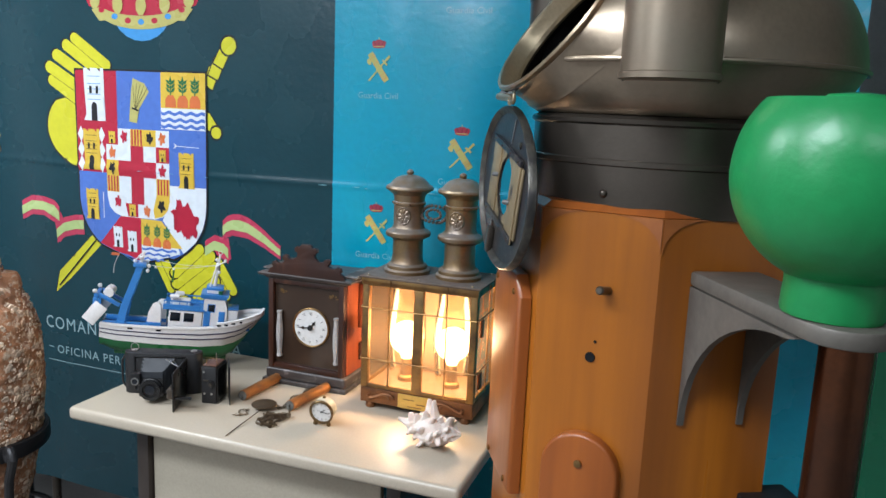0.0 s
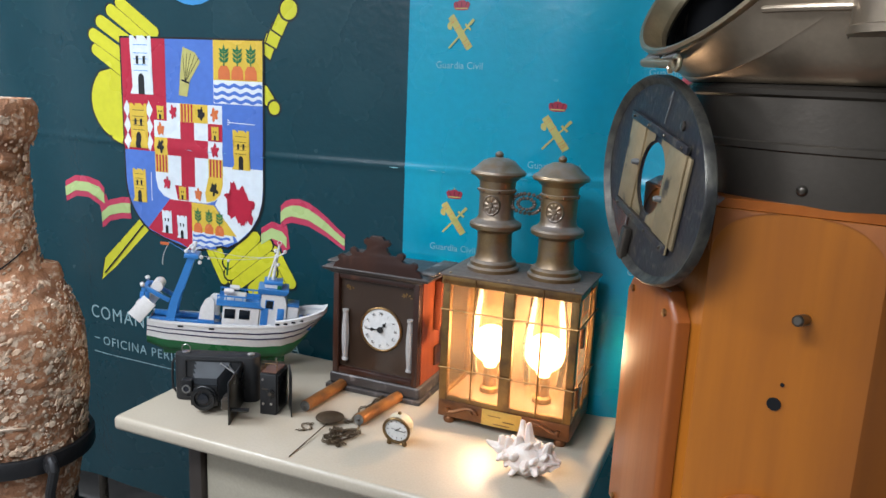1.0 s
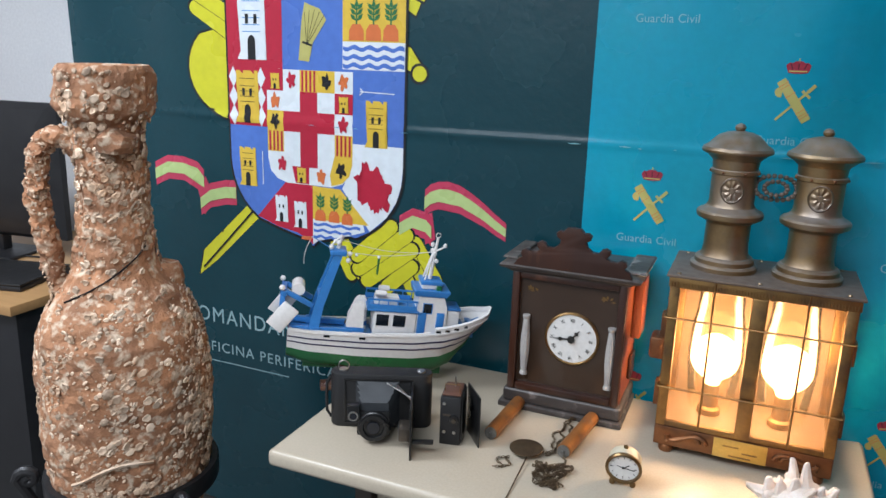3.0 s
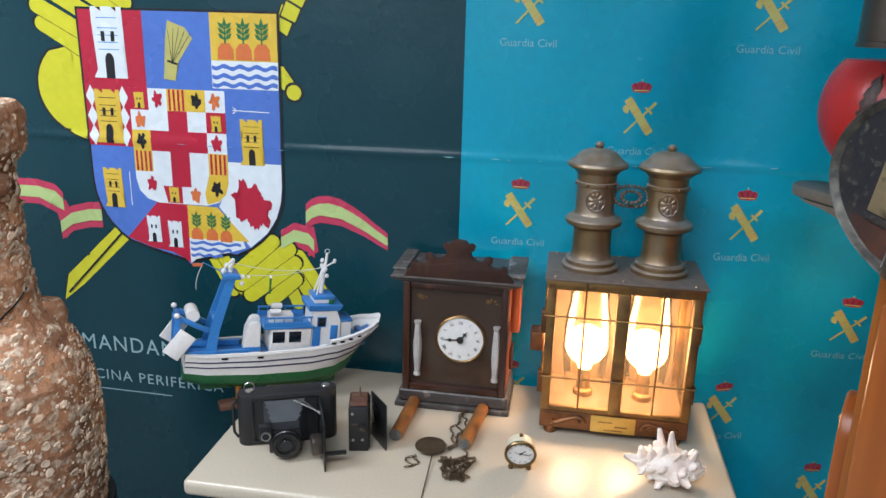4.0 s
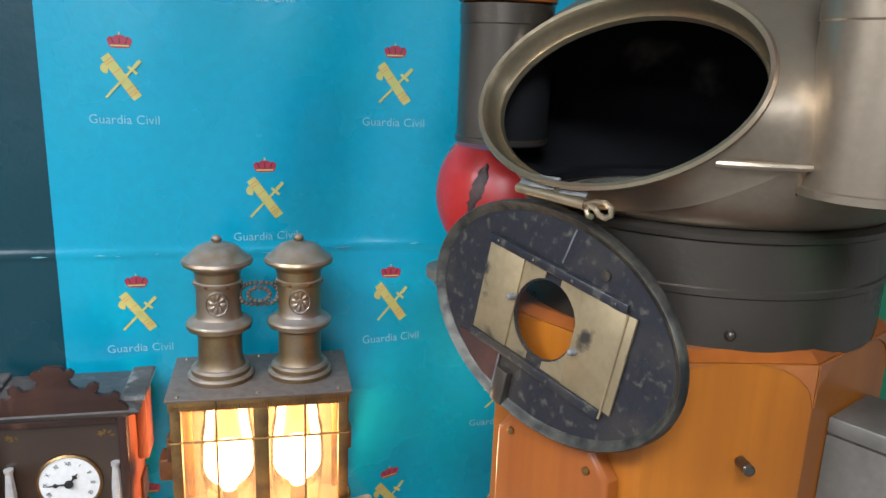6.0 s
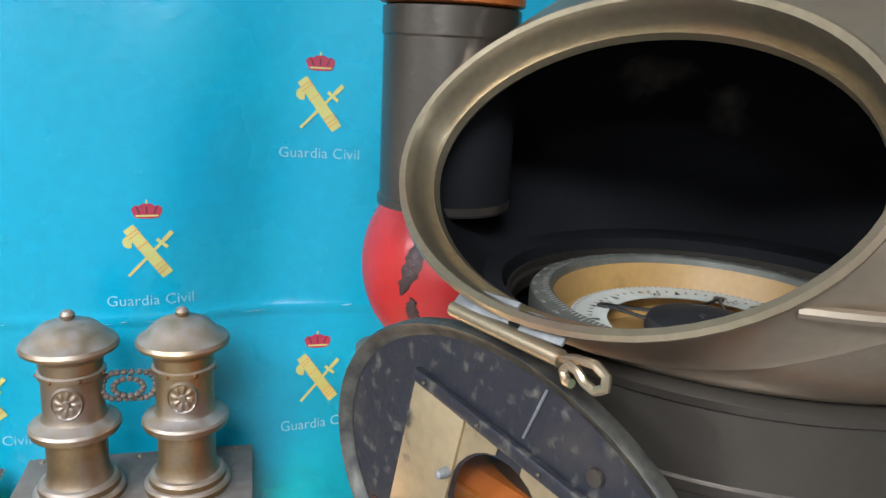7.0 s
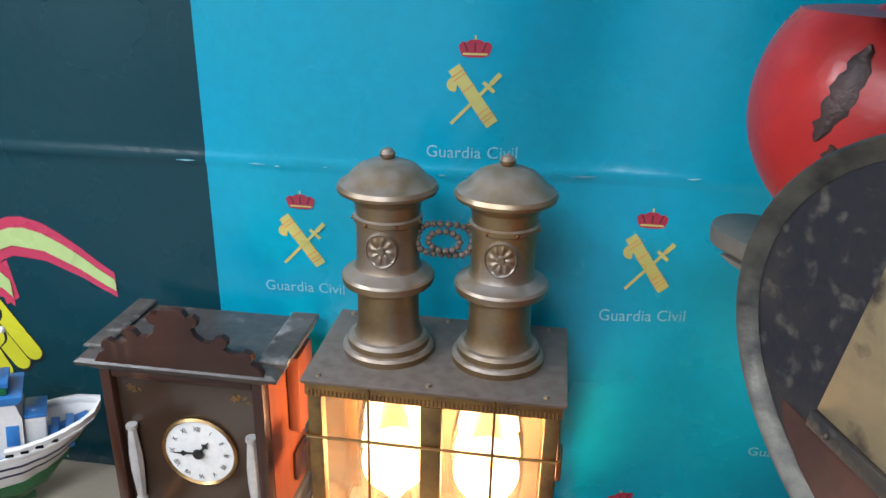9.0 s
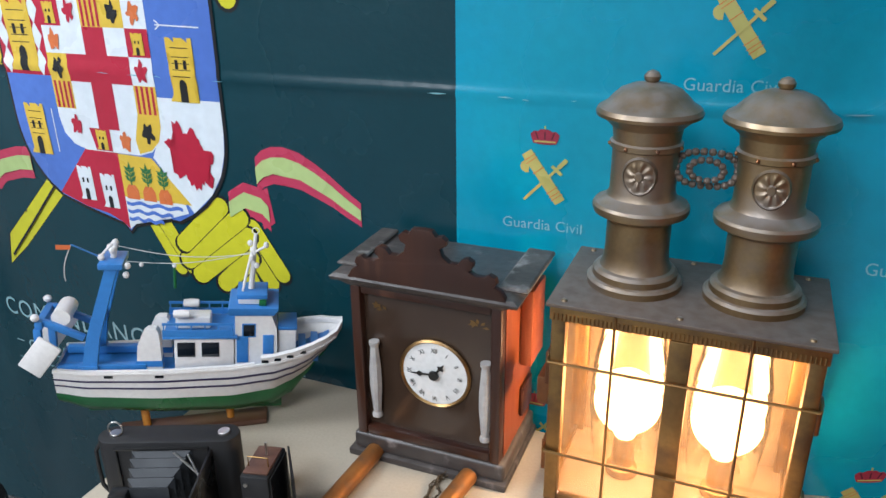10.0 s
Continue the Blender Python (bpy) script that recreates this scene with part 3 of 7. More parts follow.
for i, j in ((2, 0), (3, 0), (0, 2), (0, 3), (4, 3)):
    cell("small_quarter", i, j, P_YELLOW)
printed("small_quarter", [[S(0.255, 0.381), S(0.453, 0.381), S(0.453, 0.40), S(0.42, 0.428), S(0.34, 0.447), S(0.22, 0.456), S(0.2, 0.43)]], P_YELLOW, arms, 2.8)
printed("small_quarter", [[S(-0.24, 0.415), S(-0.04, 0.415), S(-0.04, 0.457), S(-0.2, 0.457)]], P_RED, arms, 3.1)
for i, j in ((2, 0), (0, 3), (4, 3)):
    for k in range(4):
        u = US[i] + 0.02 + 0.046 * k
        printed("red_pale", [[S(u, VS[j] + 0.001), S(u + 0.022, VS[j] + 0.001), S(u + 0.022, VS[j + 1] - 0.001), S(u, VS[j + 1] - 0.001)]], P_RED, arms, 3.3)
for u, v in ((-0.43, 0.226), (0.355, 0.275), (-0.13, 0.455)):
    tower(u, v, 0.028, 0.038, P_YELLOW, 3.6)


def blot(u, v, k, material, seed, name):
    """A plain rounded charge with a ragged outline."""
    rnd = random.Random(seed)
    x, z = S(u, v)
    printed(name, [[(x + k * 0.8 * math.cos(a) * r, z + k * 1.15 * math.sin(a) * r) for a, r in ((2 * math.pi * i / 26, 0.78 + 0.2 * math.sin(5 * 2 * math.pi * i / 26 + seed) + rnd.uniform(-0.16, 0.14)) for i in range(26))]], material, arms, 3.6)


rnd = random.Random(17)
x, z = S(0.69, 0.452)
lobes = [(2 * math.pi * i / 54, 0.72 + 0.13 * math.sin(7 * 2 * math.pi * i / 54 + 1) + rnd.uniform(-0.11, 0.11)) for i in range(54)]
printed("red_charge", [[(x + 0.058 * math.cos(q) * r - 0.012 * math.sin(q), z + 0.076 * math.sin(q) * r) for q, r in lobes]], P_RED, arms, 3.6, "plain ragged red charge")
for u, v, mt, sd in ((-0.24, 0.204, P_RED, 5), (0.355, 0.304, P_RED, 6), (-0.36, 0.41, P_RED, 7), (0.16, 0.204, P_BLACK, 8), (-0.43, 0.304, P_BLACK, 9), (0.33, 0.415, P_BLACK, 10), (0.355, 0.204, P_ORANGE, 11), (-0.43, 0.255, P_ORANGE, 12), (0.1, 0.434, P_ORANGE, 13)):
    blot(u, v, 0.019, mt, sd, "small_charge")
printed("key", [bar(*S(0.53, 0.222), *S(0.9, 0.224), 0.0022), bar(*S(0.53, 0.214), *S(0.57, 0.222), 0.0022), bar(*S(0.53, 0.23), *S(0.57, 0.222), 0.0022)], P_WHITE, arms, 3.0)
printed("key", [bar(*S(-0.6, 0.385), *S(-0.6, 0.47), 0.0022)], P_WHITE, arms, 3.0)


# sword, axe and rods behind the shield
LIFT = [0.15]


def strips(name, polys, grow=0.0042):
    bg = []
    for pts in polys:
        cx, cz = sum(p[0] for p in pts) / len(pts), sum(p[1] for p in pts) / len(pts)
        r = []
        for x, z in pts:
            d = Vector((x - cx, z - cz))
            d = d * (1 + grow * 1.5 / max(d.length, 0.01))
            r.append((cx + d.x, cz + d.y))
        bg.append(r)
    for pts, fill in zip(bg, polys):
        LIFT[0] += 0.019
        printed(name + "_outline", [pts], P_BLACK, arms, LIFT[0], step=0.015)
        LIFT[0] += 0.019
        printed(name, [fill], P_LIME, arms, LIFT[0], step=0.015)


strips("sword_blade", [[(-2.092, 0.856), (-2.072, 0.93), (-1.905, 1.085), (-1.87, 1.055), (-2.03, 0.905)]])
printed("blade_groove", [bar(-2.075, 0.88, -1.89, 1.07, 0.005)], P_BLACK, arms, 1.15)
strips("sword_grip", [[(-1.475, 1.575), (-1.445, 1.555), (-1.425, 1.60), (-1.455, 1.625)], [(-1.458, 1.60), (-1.425, 1.585), (-1.405, 1.628), (-1.437, 1.65)], [(-1.44, 1.635), (-1.408, 1.618), (-1.388, 1.655), (-1.418, 1.675)], arc(-1.386, 1.685, 0.026, 0.026, 0, 345, 14)])
strips("sword_guard", [[(-1.47, 1.49), (-1.455, 1.485), (-1.43, 1.45), (-1.418, 1.425), (-1.437, 1.415), (-1.45, 1.43), (-1.47, 1.44)], arc(-1.432, 1.428, 0.018, 0.018, 0, 340, 12)])
strips("axe_blade", [[(-1.985, 1.52)] + arc(-1.93, 1.42, 0.16, 0.13, 140, 262, 12) + [(-1.955, 1.31), (-1.95, 1.43)] + arc(-2.0, 1.49, 0.05, 0.05, -60, 80, 6)])
def capsule(x0, z0, x1, z1, w):
    a = math.degrees(math.atan2(z1 - z0, x1 - x0))
    return arc(x1, z1, w / 2, w / 2, a - 90, a + 90, 6) + arc(x0, z0, w / 2, w / 2, a + 90, a + 270, 6)


for x0, z0, x1, z1, w in ((-2.062, 1.568, -1.93, 1.49, 0.036), (-2.07, 1.61, -1.93, 1.535, 0.038), (-2.04, 1.648, -1.90, 1.57, 0.038), (-2.0, 1.68, -1.87, 1.6, 0.036), (-1.965, 1.702, -1.84, 1.62, 0.034)):
    strips("rod_end", [capsule(x0, z0, x1, z1, w)])
for x0, z0, x1, z1, w in ((-1.665, 1.03, -1.607, 0.925, 0.03), (-1.64, 1.03, -1.58, 0.93, 0.03), (-1.48, 1.0, -1.435, 0.905, 0.032), (-1.455, 1.01, -1.40, 0.925, 0.032), (-1.43, 1.03, -1.375, 0.945, 0.032)):
    strips("rod_end", [capsule(x0, z0, x1, z1, w)])
for x0, z0, x1, z1, w in ((-1.505, 0.908, -1.44, 0.968, 0.036), (-1.56, 0.918, -1.442, 1.01, 0.038), (-1.585, 0.945, -1.456, 1.045, 0.038), (-1.59, 0.978, -1.497, 1.062, 0.036)):
    strips("binding_band", [capsule(x0, z0, x1, z1, w)])


def ribbon(pts, w):
    """A waving band that grows a little thinner towards its last point."""
    n = len(pts) - 1
    ws = [w / 2 * (1 - 0.35 * max(0.0, i / n - 0.5) * 2 * (n > 6)) for i in range(n + 1)]
    return [(x, z + h) for (x, z), h in zip(pts, ws)] + [(x, z - h) for (x, z), h in reversed(list(zip(pts, ws)))]


for pl in ([(-2.24, 1.125), (-2.19, 1.148), (-2.13, 1.15), (-2.08, 1.14), (-2.06, 1.12)], [(-2.075, 1.06), (-2.04, 1.085), (-1.99, 1.098), (-1.955, 1.10)],
           [(-1.475, 1.06), (-1.44, 1.082), (-1.405, 1.075), (-1.39, 1.06)], [(-1.41, 1.13), (-1.395, 1.144), (-1.375, 1.152), (-1.35, 1.154), (-1.32, 1.147), (-1.29, 1.134), (-1.26, 1.117), (-1.235, 1.1), (-1.205, 1.082)]):
    printed("ribbon", [ribbon(pl, 0.066)], P_PINK, arms, 0.8)
    printed("ribbon_stripe", [ribbon(pl, 0.03)], P_RIB, arms, 1.2)
for pl in ([(-2.085, 1.105), (-2.055, 1.135), (-2.025, 1.07), (-2.065, 1.03)], [(-1.42, 1.095), (-1.39, 1.11), (-1.38, 1.045), (-1.405, 1.03)]):
    printed("ribbon_fold", [pl], P_PINK, arms, 0.6)

# crown over the shield
printed("crown_lining", [arc(-1.70, 1.80, 0.115, 0.105, 180, 360, 12)], P_SKY, arms, 0.8)
printed("crown_band", [[(-1.89, 1.79), (-1.86, 1.755)] + arc(-1.70, 1.79, 0.165, 0.06, 200, 340, 10)[1:-1] + [(-1.54, 1.755), (-1.51, 1.79)] + arc(-1.70, 1.83, 0.185, 0.06, 340, 200, 10)[1:-1]], P_GOLD, arms, 1.2)
printed("crown_jewels", [arc(-1.70 + 0.05 * i, 1.752 + 0.004 * i * i, 0.012, 0.009, 0, 330, 8) for i in (-3, -1, 1, 3)], P_RED, arms, 1.8)
printed("crown_jewels", [arc(-1.70 + 0.05 * i, 1.752 + 0.004 * i * i, 0.012, 0.009, 0, 330, 8) for i in (-2, 0, 2)], P_SKY, arms, 1.8)
printed("crown_cap", [[(-1.90, 1.80), (-1.96, 1.9), (-1.93, 2.0), (-1.8, 2.06), (-1.70, 2.07), (-1.6, 2.06), (-1.47, 2.0), (-1.44, 1.9), (-1.50, 1.80), (-1.6, 1.775), (-1.70, 1.77), (-1.8, 1.775)]], P_RED, arms, 0.9)
for i in range(-2, 3):
    printed("crown_arch", [bar(-1.70 + 0.085 * i, 1.785 + 0.005 * i * i, -1.70 + 0.105 * i, 1.99 - 0.012 * i * i, 0.018)], P_GOLD, arms, 1.5)
    printed("crown_leaf", [arc(-1.70 + 0.088 * i, 1.80 + 0.005 * i * i, 0.02, 0.03, 0, 330, 8)], P_GOLD, arms, 1.9)

for body, x, z, size, width in (("COMANDANCIA", -2.155, 0.722, 0.062, 0.485), ("OFICINA PERIFÉRICA", -2.105, 0.634, 0.042, 0.455), ("A", -1.38, 0.735, 0.058, 0.036)):
    bm = text_bm(body, size, "LEFT", 1.15)
    wd = max(v.co.x for v in bm.verts)
    for v in bm.verts:
        v.co.x, v.co.z = x + v.co.x * width / wd, z + v.co.z
    part("lettering", lay(bm, 1.2), P_GREYLET, banner)
printed("underline", [bar(-2.15, 0.604, -1.80, 0.606, 0.003)], P_GREYLET, banner, 1.2)
printed("dash", [bar(-2.145, 0.652, -2.12, 0.652, 0.003)], P_GREYLET, banner, 1.2)

# green banner farther along the wall
banner2 = thing("green_banner", pose(0, 0, 0), "hanging green printed vinyl banner with yellow crests", "banner")


def sheet2(x, z):
    return 1.955 + 0.006 * math.sin(6 * x)


part("green_sheet", grid_sheet(0.40, 1.75, 0.05, 2.1, 30, [0.05 + 2.05 * i / 20 for i in range(21)], sheet2), GREENPRINT, banner2)
for j in range(4):
    for i in range(3):
        x, z = 0.55 + 0.42 * i + (0.2 if j % 2 else 0), 0.35 + 0.45 * j
        bm = B()
        for pts in (bar(x - 0.03, z + 0.06, x + 0.03, z - 0.04, 0.03), bar(x - 0.035, z - 0.045, x + 0.035, z + 0.05, 0.008)):
            flat(bm, pts)
        bmesh.ops.translate(bm, verts=bm.verts, vec=(0, 1.94, 0))
        bmesh.ops.reverse_faces(bm, faces=bm.faces)
        part("crest", bm, P_GOLD, banner2)
        bm = text_bm("Guardia Civil", 0.03, "CENTER")
        bmesh.ops.translate(bm, verts=bm.verts, vec=(x, 1.94, z - 0.09))
        part("lettering", bm, P_WHITE, banner2)

# worn white along the crease
rnd = random.Random(8)
x = -1.75
while x < 0.23:
    ln = rnd.uniform(0.008, 0.05) * (1 if x > -1.0 else 0.7)
    if rnd.random() < (0.75 if x > -1.0 else 0.2):
        z = FOLD - 0.004 * math.sin(3 * x) + rnd.uniform(-0.005, 0.003)
        printed("crease_scuff", [[(x, z), (x + ln * 0.5, z + rnd.uniform(-0.0016, -0.0006)), (x + ln, z + rnd.uniform(-0.002, 0.002)), (x + ln * 0.5, z + rnd.uniform(0.0006, 0.0018))]], P_PALE, banner, 3.9)
    x += ln + rnd.uniform(0.004, 0.03)
for px in (-2.2, -0.9, 0.2):
    part("support_post", rod(B(), (px, 2.03, 0), (px, 2.03, 2.36), 0.016, 12), DARKMETAL, banner, "thin metal pole behind the vinyl")
part("top_bar", rod(B(), (-2.5, 2.03, 2.36), (0.29, 2.03, 2.36), 0.016, 12), DARKMETAL, banner)
part("support_post", rod(B(), (1.0, 2.0, 0), (1.0, 2.0, 2.1), 0.016, 12), DARKMETAL, banner2)


# ---- the desk ----
TOP = 0.755


def desk():
    d = thing("desk", pose(-0.945, 1.67, 0), "cream laminate office desk with a dark steel frame", "desk")
    bm = box(B(), -0.52, 0.515, -0.275, 0.27, TOP - 0.034, TOP, bev=0.011, seg=4)
    part("desktop", bm, DESKTOP, d, "cream laminate top with rounded edge")
    boxpart("front_panel", (-0.335, 0.30, -0.185, -0.165, 0.12, TOP - 0.036), DESKPANEL, d, 0.002, "cream modesty panel")
    for x in (-0.375, 0.32):
        bm = box(B(), x, x + 0.035, -0.2, 0.2, 0.03, TOP - 0.036, bev=0.003)
        part("leg", bm, DARKLEG, d, "dark brown steel leg")
        part("foot", box(B(), x - 0.01, x + 0.045, -0.26, 0.26, 0, 0.03, bev=0.004), DARKLEG, d)
    boxpart("beam", (-0.34, 0.32, -0.03, 0.03, 0.6, 0.66), DARKLEG, d, 0.003)
    return d


desk()


# ---- amphora on its iron stand ----
AX, AY = -1.876, 1.475
AMPH = [(0.03, 0.20), (0.06, 0.24), (0.1, 0.33), (0.128, 0.44), (0.148, 0.53), (0.16, 0.60), (0.167, 0.70), (0.168, 0.80), (0.165, 0.86), (0.157, 0.905), (0.14, 0.95), (0.118, 0.985), (0.094, 1.015),
        (0.078, 1.045), (0.070, 1.09), (0.066, 1.15), (0.064, 1.22), (0.064, 1.29), (0.067, 1.325), (0.083, 1.34), (0.089, 1.352), (0.088, 1.385), (0.087, 1.423), (0.08, 1.435), (0.068, 1.431), (0.06, 1.40), (0.055, 1.2)]


def amphora_r(z):
    for (r0, z0), (r1, z1) in zip(AMPH[:24], AMPH[1:24]):
        if z0 <= z <= z1:
            return r0 + (r1 - r0) * (z - z0) / (z1 - z0)
    return 0.06


def amphora():
    a = thing("amphora", pose(AX, AY, 0), "ancient terracotta amphora crusted with sea shells, in an iron ring", "amphora")
    prof = []
    for (r0, z0), (r1, z1) in zip(AMPH, AMPH[1:]):
        k = max(1, int(math.hypot(r1 - r0, z1 - z0) / 0.0055))
        prof += [(r0 + (r1 - r0) * i / k, z0 + (z1 - z0) * i / k) for i in range(k)]
    bm = lathe(B(), prof, 190)
    for v in bm.verts:
        p = Vector(v.co)
        n = Vector((p.x, p.y, 0)).normalized()
        v.co += n * (0.008 * noise.noise(p * 9) + 0.0065 * noise.noise(p * 28) + 0.0055 * abs(noise.noise(p * 60)) + 0.0045 * abs(noise.noise(p * 130)) + 0.0022 * noise.noise(Vector((p.x * 6, p.y * 6, p.z * 70))))
    part("body", bm, CLAY, a)
    # one handle, away from the table, and the stump of the other
    hd = Vector((-0.80, -0.6, 0)).normalized()
    pts = [(0.06, 1.27), (0.09, 1.30), (0.115, 1.29), (0.131, 1.26), (0.138, 1.2), (0.135, 1.14), (0.128, 1.08), (0.122, 1.03), (0.11, 0.985)]
    bm = B()
    loops = []
    fine = []
    for p, q in zip(pts, pts[1:]):
        fine += [(p[0] + (q[0] - p[0]) * i / 14, p[1] + (q[1] - p[1]) * i / 14) for i in range(14)]
    fine.append(pts[-1])
    side = Vector((-hd.y, hd.x, 0))
    for i, (r, z) in enumerate(fine):
        p, q = fine[max(0, i - 1)], fine[min(len(fine) - 1, i + 1)]
        t = (hd * (q[0] - p[0]) + Vector((0, 0, q[1] - p[1]))).normalized()
        nrm = side.cross(t)
        c = hd * r + Vector((0, 0, z))
        loops.append([c + side * 0.026 * math.cos(2 * math.pi * k / 24) + nrm * 0.019 * math.sin(2 * math.pi * k / 24) for k in range(24)])
    rings(bm, loops)
    for v in bm.verts:
        v.co += Vector((noise.noise(v.co * 30), noise.noise(v.co * 30 + Vector((9, 0, 0))), 0)) * 0.009 + Vector((noise.noise(v.co * 95), noise.noise(v.co * 95 + Vector((9, 0, 0))), noise.noise(v.co * 95 + Vector((0, 9, 0))))) * 0.008
    part("handle", bm, CLAY, a)
    rnd = random.Random(31)
    crust, quads = [], []
    for i in range(420):
        c = loops[rnd.randrange(len(loops))][rnd.randrange(24)]
        n = Vector((rnd.gauss(0, 1), rnd.gauss(0, 1), rnd.gauss(0, 1))).normalized()
        u = n.orthogonal().normalized()
        w, q, f0 = n.cross(u), rnd.uniform(0.002, 0.006), len(crust)
        crust += [c + u * q * math.cos(k * math.pi / 3) + w * q * 0.8 * math.sin(k * math.pi / 3) for k in range(6)] + [c + n * q * 0.5, c - n * q * 0.3]
        quads += [(f0 + k, f0 + (k + 1) % 6, f0 + 6) for k in range(6)] + [(f0 + (k + 1) % 6, f0 + k, f0 + 7) for k in range(6)]
    me = bpy.data.meshes.new("handle_crust")
    me.from_pydata(crust, [], quads)
    me.materials.append(BARNACLE)
    ob = new("handle_crust", me)
    ob.parent = a
    tagged(ob, "pale crust of shells on the handle", kind="stuff")
    st = Vector((0.72, 0.69, 0)).normalized()
    bm = B()
    lathe_at(bm, st * 0.095 + Vector((0, 0, 0.98)), [(0.028, 0), (0.03, 0.02), (0.027, 0.045), (0.022, 0.055), (0.005, 0.05)], 14)
    for v in bm.verts:
        v.co += Vector((noise.noise(v.co * 40), noise.noise(v.co * 40 + Vector((5, 0, 0))), noise.noise(v.co * 40 + Vector((0, 7, 0))))) * 0.008
    part("handle_stump", bm, CLAY, a)
    bm = B()
    lathe_at(bm, Vector((0.82, -0.57, 0)) * 0.066 + Vector((0, 0, 1.29)), [(0.03, -0.016), (0.038, -0.004), (0.034, 0.016), (0.01, 0.024)], 14)
    for v in bm.verts:
        v.co += Vector((noise.noise(v.co * 40), noise.noise(v.co * 40 + Vector((5, 0, 0))), noise.noise(v.co * 40 + Vector((0, 7, 0))))) * 0.01
    part("neck_lump", bm, CLAY, a)
    # crust of shells: many small tilted scales and worm tubes
    rnd = random.Random(3)
    verts, faces = [], []
    for i in range(15000):
        z = rnd.uniform(0.3, 1.425)
        if z > 0.97 and rnd.random() < 0.68:
            continue
        th = rnd.uniform(0, 2 * math.pi)
        spot = Vector((math.cos(th), math.sin(th), z * 6))
        if noise.noise(spot * 2.0) + 0.7 * noise.noise(spot * 5.5) < rnd.uniform(-0.6, 0.3):
            continue
        r = amphora_r(z) + 0.0035
        n = Vector((math.cos(th), math.sin(th), 0))
        c = n * r + Vector((0, 0, z))
        nn = (n + Vector((rnd.gauss(0, 0.13), rnd.gauss(0, 0.13), rnd.gauss(0, 0.13)))).normalized()
        u = nn.orthogonal().normalized()
        w = nn.cross(u)
        s = 0.002 + 0.0048 * rnd.random() ** 2.2 + (rnd.uniform(0.003, 0.01) if rnd.random() < 0.08 else 0)
        b = len(verts)
        k = 6
        e = rnd.uniform(0.45, 1)
        a0 = rnd.uniform(0, 6)
        for j in range(k):
            an = a0 + 2 * math.pi * j / k
            verts.append(c + u * s * math.cos(an) + w * s * e * math.sin(an) - nn * 0.0015)
        for j in range(k):
            an = a0 + 2 * math.pi * j / k
            verts.append(c + u * s * 0.7 * math.cos(an) + w * s * 0.7 * e * math.sin(an) + nn * s * 0.14)
        verts.append(c + nn * s * rnd.uniform(-0.1, 0.3))
        for j in range(k):
            faces.append((b + j, b + (j + 1) % k, b + k + (j + 1) % k, b + k + j))
            faces.append((b + k + j, b + k + (j + 1) % k, b + 2 * k))
    for i in range(420):
        z, th = rnd.uniform(0.5, 1.41), rnd.uniform(0, 2 * math.pi)
        n = Vector((math.cos(th), math.sin(th), 0))
        c = n * (amphora_r(z) + 0.004) + Vector((0, 0, z))
        nn = (n + Vector((rnd.gauss(0, 0.3), rnd.gauss(0, 0.3), rnd.gauss(0, 0.3)))).normalized()
        u = nn.orthogonal().normalized()
        w = nn.cross(u)
        s = rnd.uniform(0.0035, 0.0105)
        b, k, a0 = len(verts), 9, rnd.uniform(0, 6)
        for rr, hh in ((1, -0.001), (0.86, 0.0022), (0.4, 0.0005)):
            for j in range(k):
                an = a0 + 2 * math.pi * j / k
                q = s * rr * (1 + 0.12 * math.sin(3 * an))
                verts.append(c + u * q * math.cos(an) + w * q * 0.85 * math.sin(an) + nn * hh)
        for j in range(k):
            for o in (0, k):
                faces.append((b + o + j, b + o + (j + 1) % k, b + o + k + (j + 1) % k, b + o + k + j))
        faces.append(tuple(b + 2 * k + j for j in range(k)))
    me = bpy.data.meshes.new("shell_crust")
    me.from_pydata(verts, [], faces)
    me.materials.append(BARNACLE)
    ob = new("shell_crust", me)
    ob.parent = a
    tagged(ob, "pale crust of shells and barnacles", kind="stuff")
    bm = B()
    tube(bm, [Vector((math.cos(t), math.sin(t), 0)) * 0.171 + Vector((0, 0, 0.655 + 0.012 * math.sin(5 * t) + 0.04 * (t + 1))) for t in [-1.5 + 0.05 * i for i in range(20)]], 0.004, 6)
    part("worm_tube", bm, BARNACLE, a)
    crack = [Vector((math.cos(t), math.sin(t), 0)) * (amphora_r(0.985 + 0.1 * k) + 0.0045) + Vector((0, 0, 0.985 + 0.1 * k)) for k, t in [(i / 24, radians(-100 + 100 * i / 24)) for i in range(25)]]
    part("crack", tube(B(), crack, 0.0018, 5), BLACKIN, a, "dark crack across the neck")
    # iron stand
    s = thing("amphora_stand", pose(AX, AY, 0), "black wrought-iron ring stand with scrolled legs on the floor", "stand")
    bm = lathe(B(), [(0.166, 0.545), (0.178, 0.545), (0.18, 0.55), (0.18, 0.583), (0.178, 0.588), (0.166, 0.588), (0.1655, 0.567)], 64, caps=(False, False))
    part("ring", bm, BLACKIRON, s)
    for k in range(3):
        an = math.radians(-20 + 120 * k)
        d = Vector((math.cos(an), math.sin(an), 0))
        pts = [d * r + Vector((0, 0, z)) for r, z in [(0.19 + 0.022 * (1 - i / 14) * math.cos(i * 0.6) + 0.02, 0.575 + 0.022 * (1 - i / 14) * math.sin(i * 0.6)) for i in range(14, -1, -1)]]
        pts += [d * r + Vector((0, 0, z)) for r, z in ((0.215, 0.54), (0.195, 0.5), (0.185, 0.4), (0.19, 0.25), (0.21, 0.12), (0.24, 0.03), (0.262, 0.012))]
        part("leg", tube(B(), pts, 0.012, 10), BLACKIRON, s)
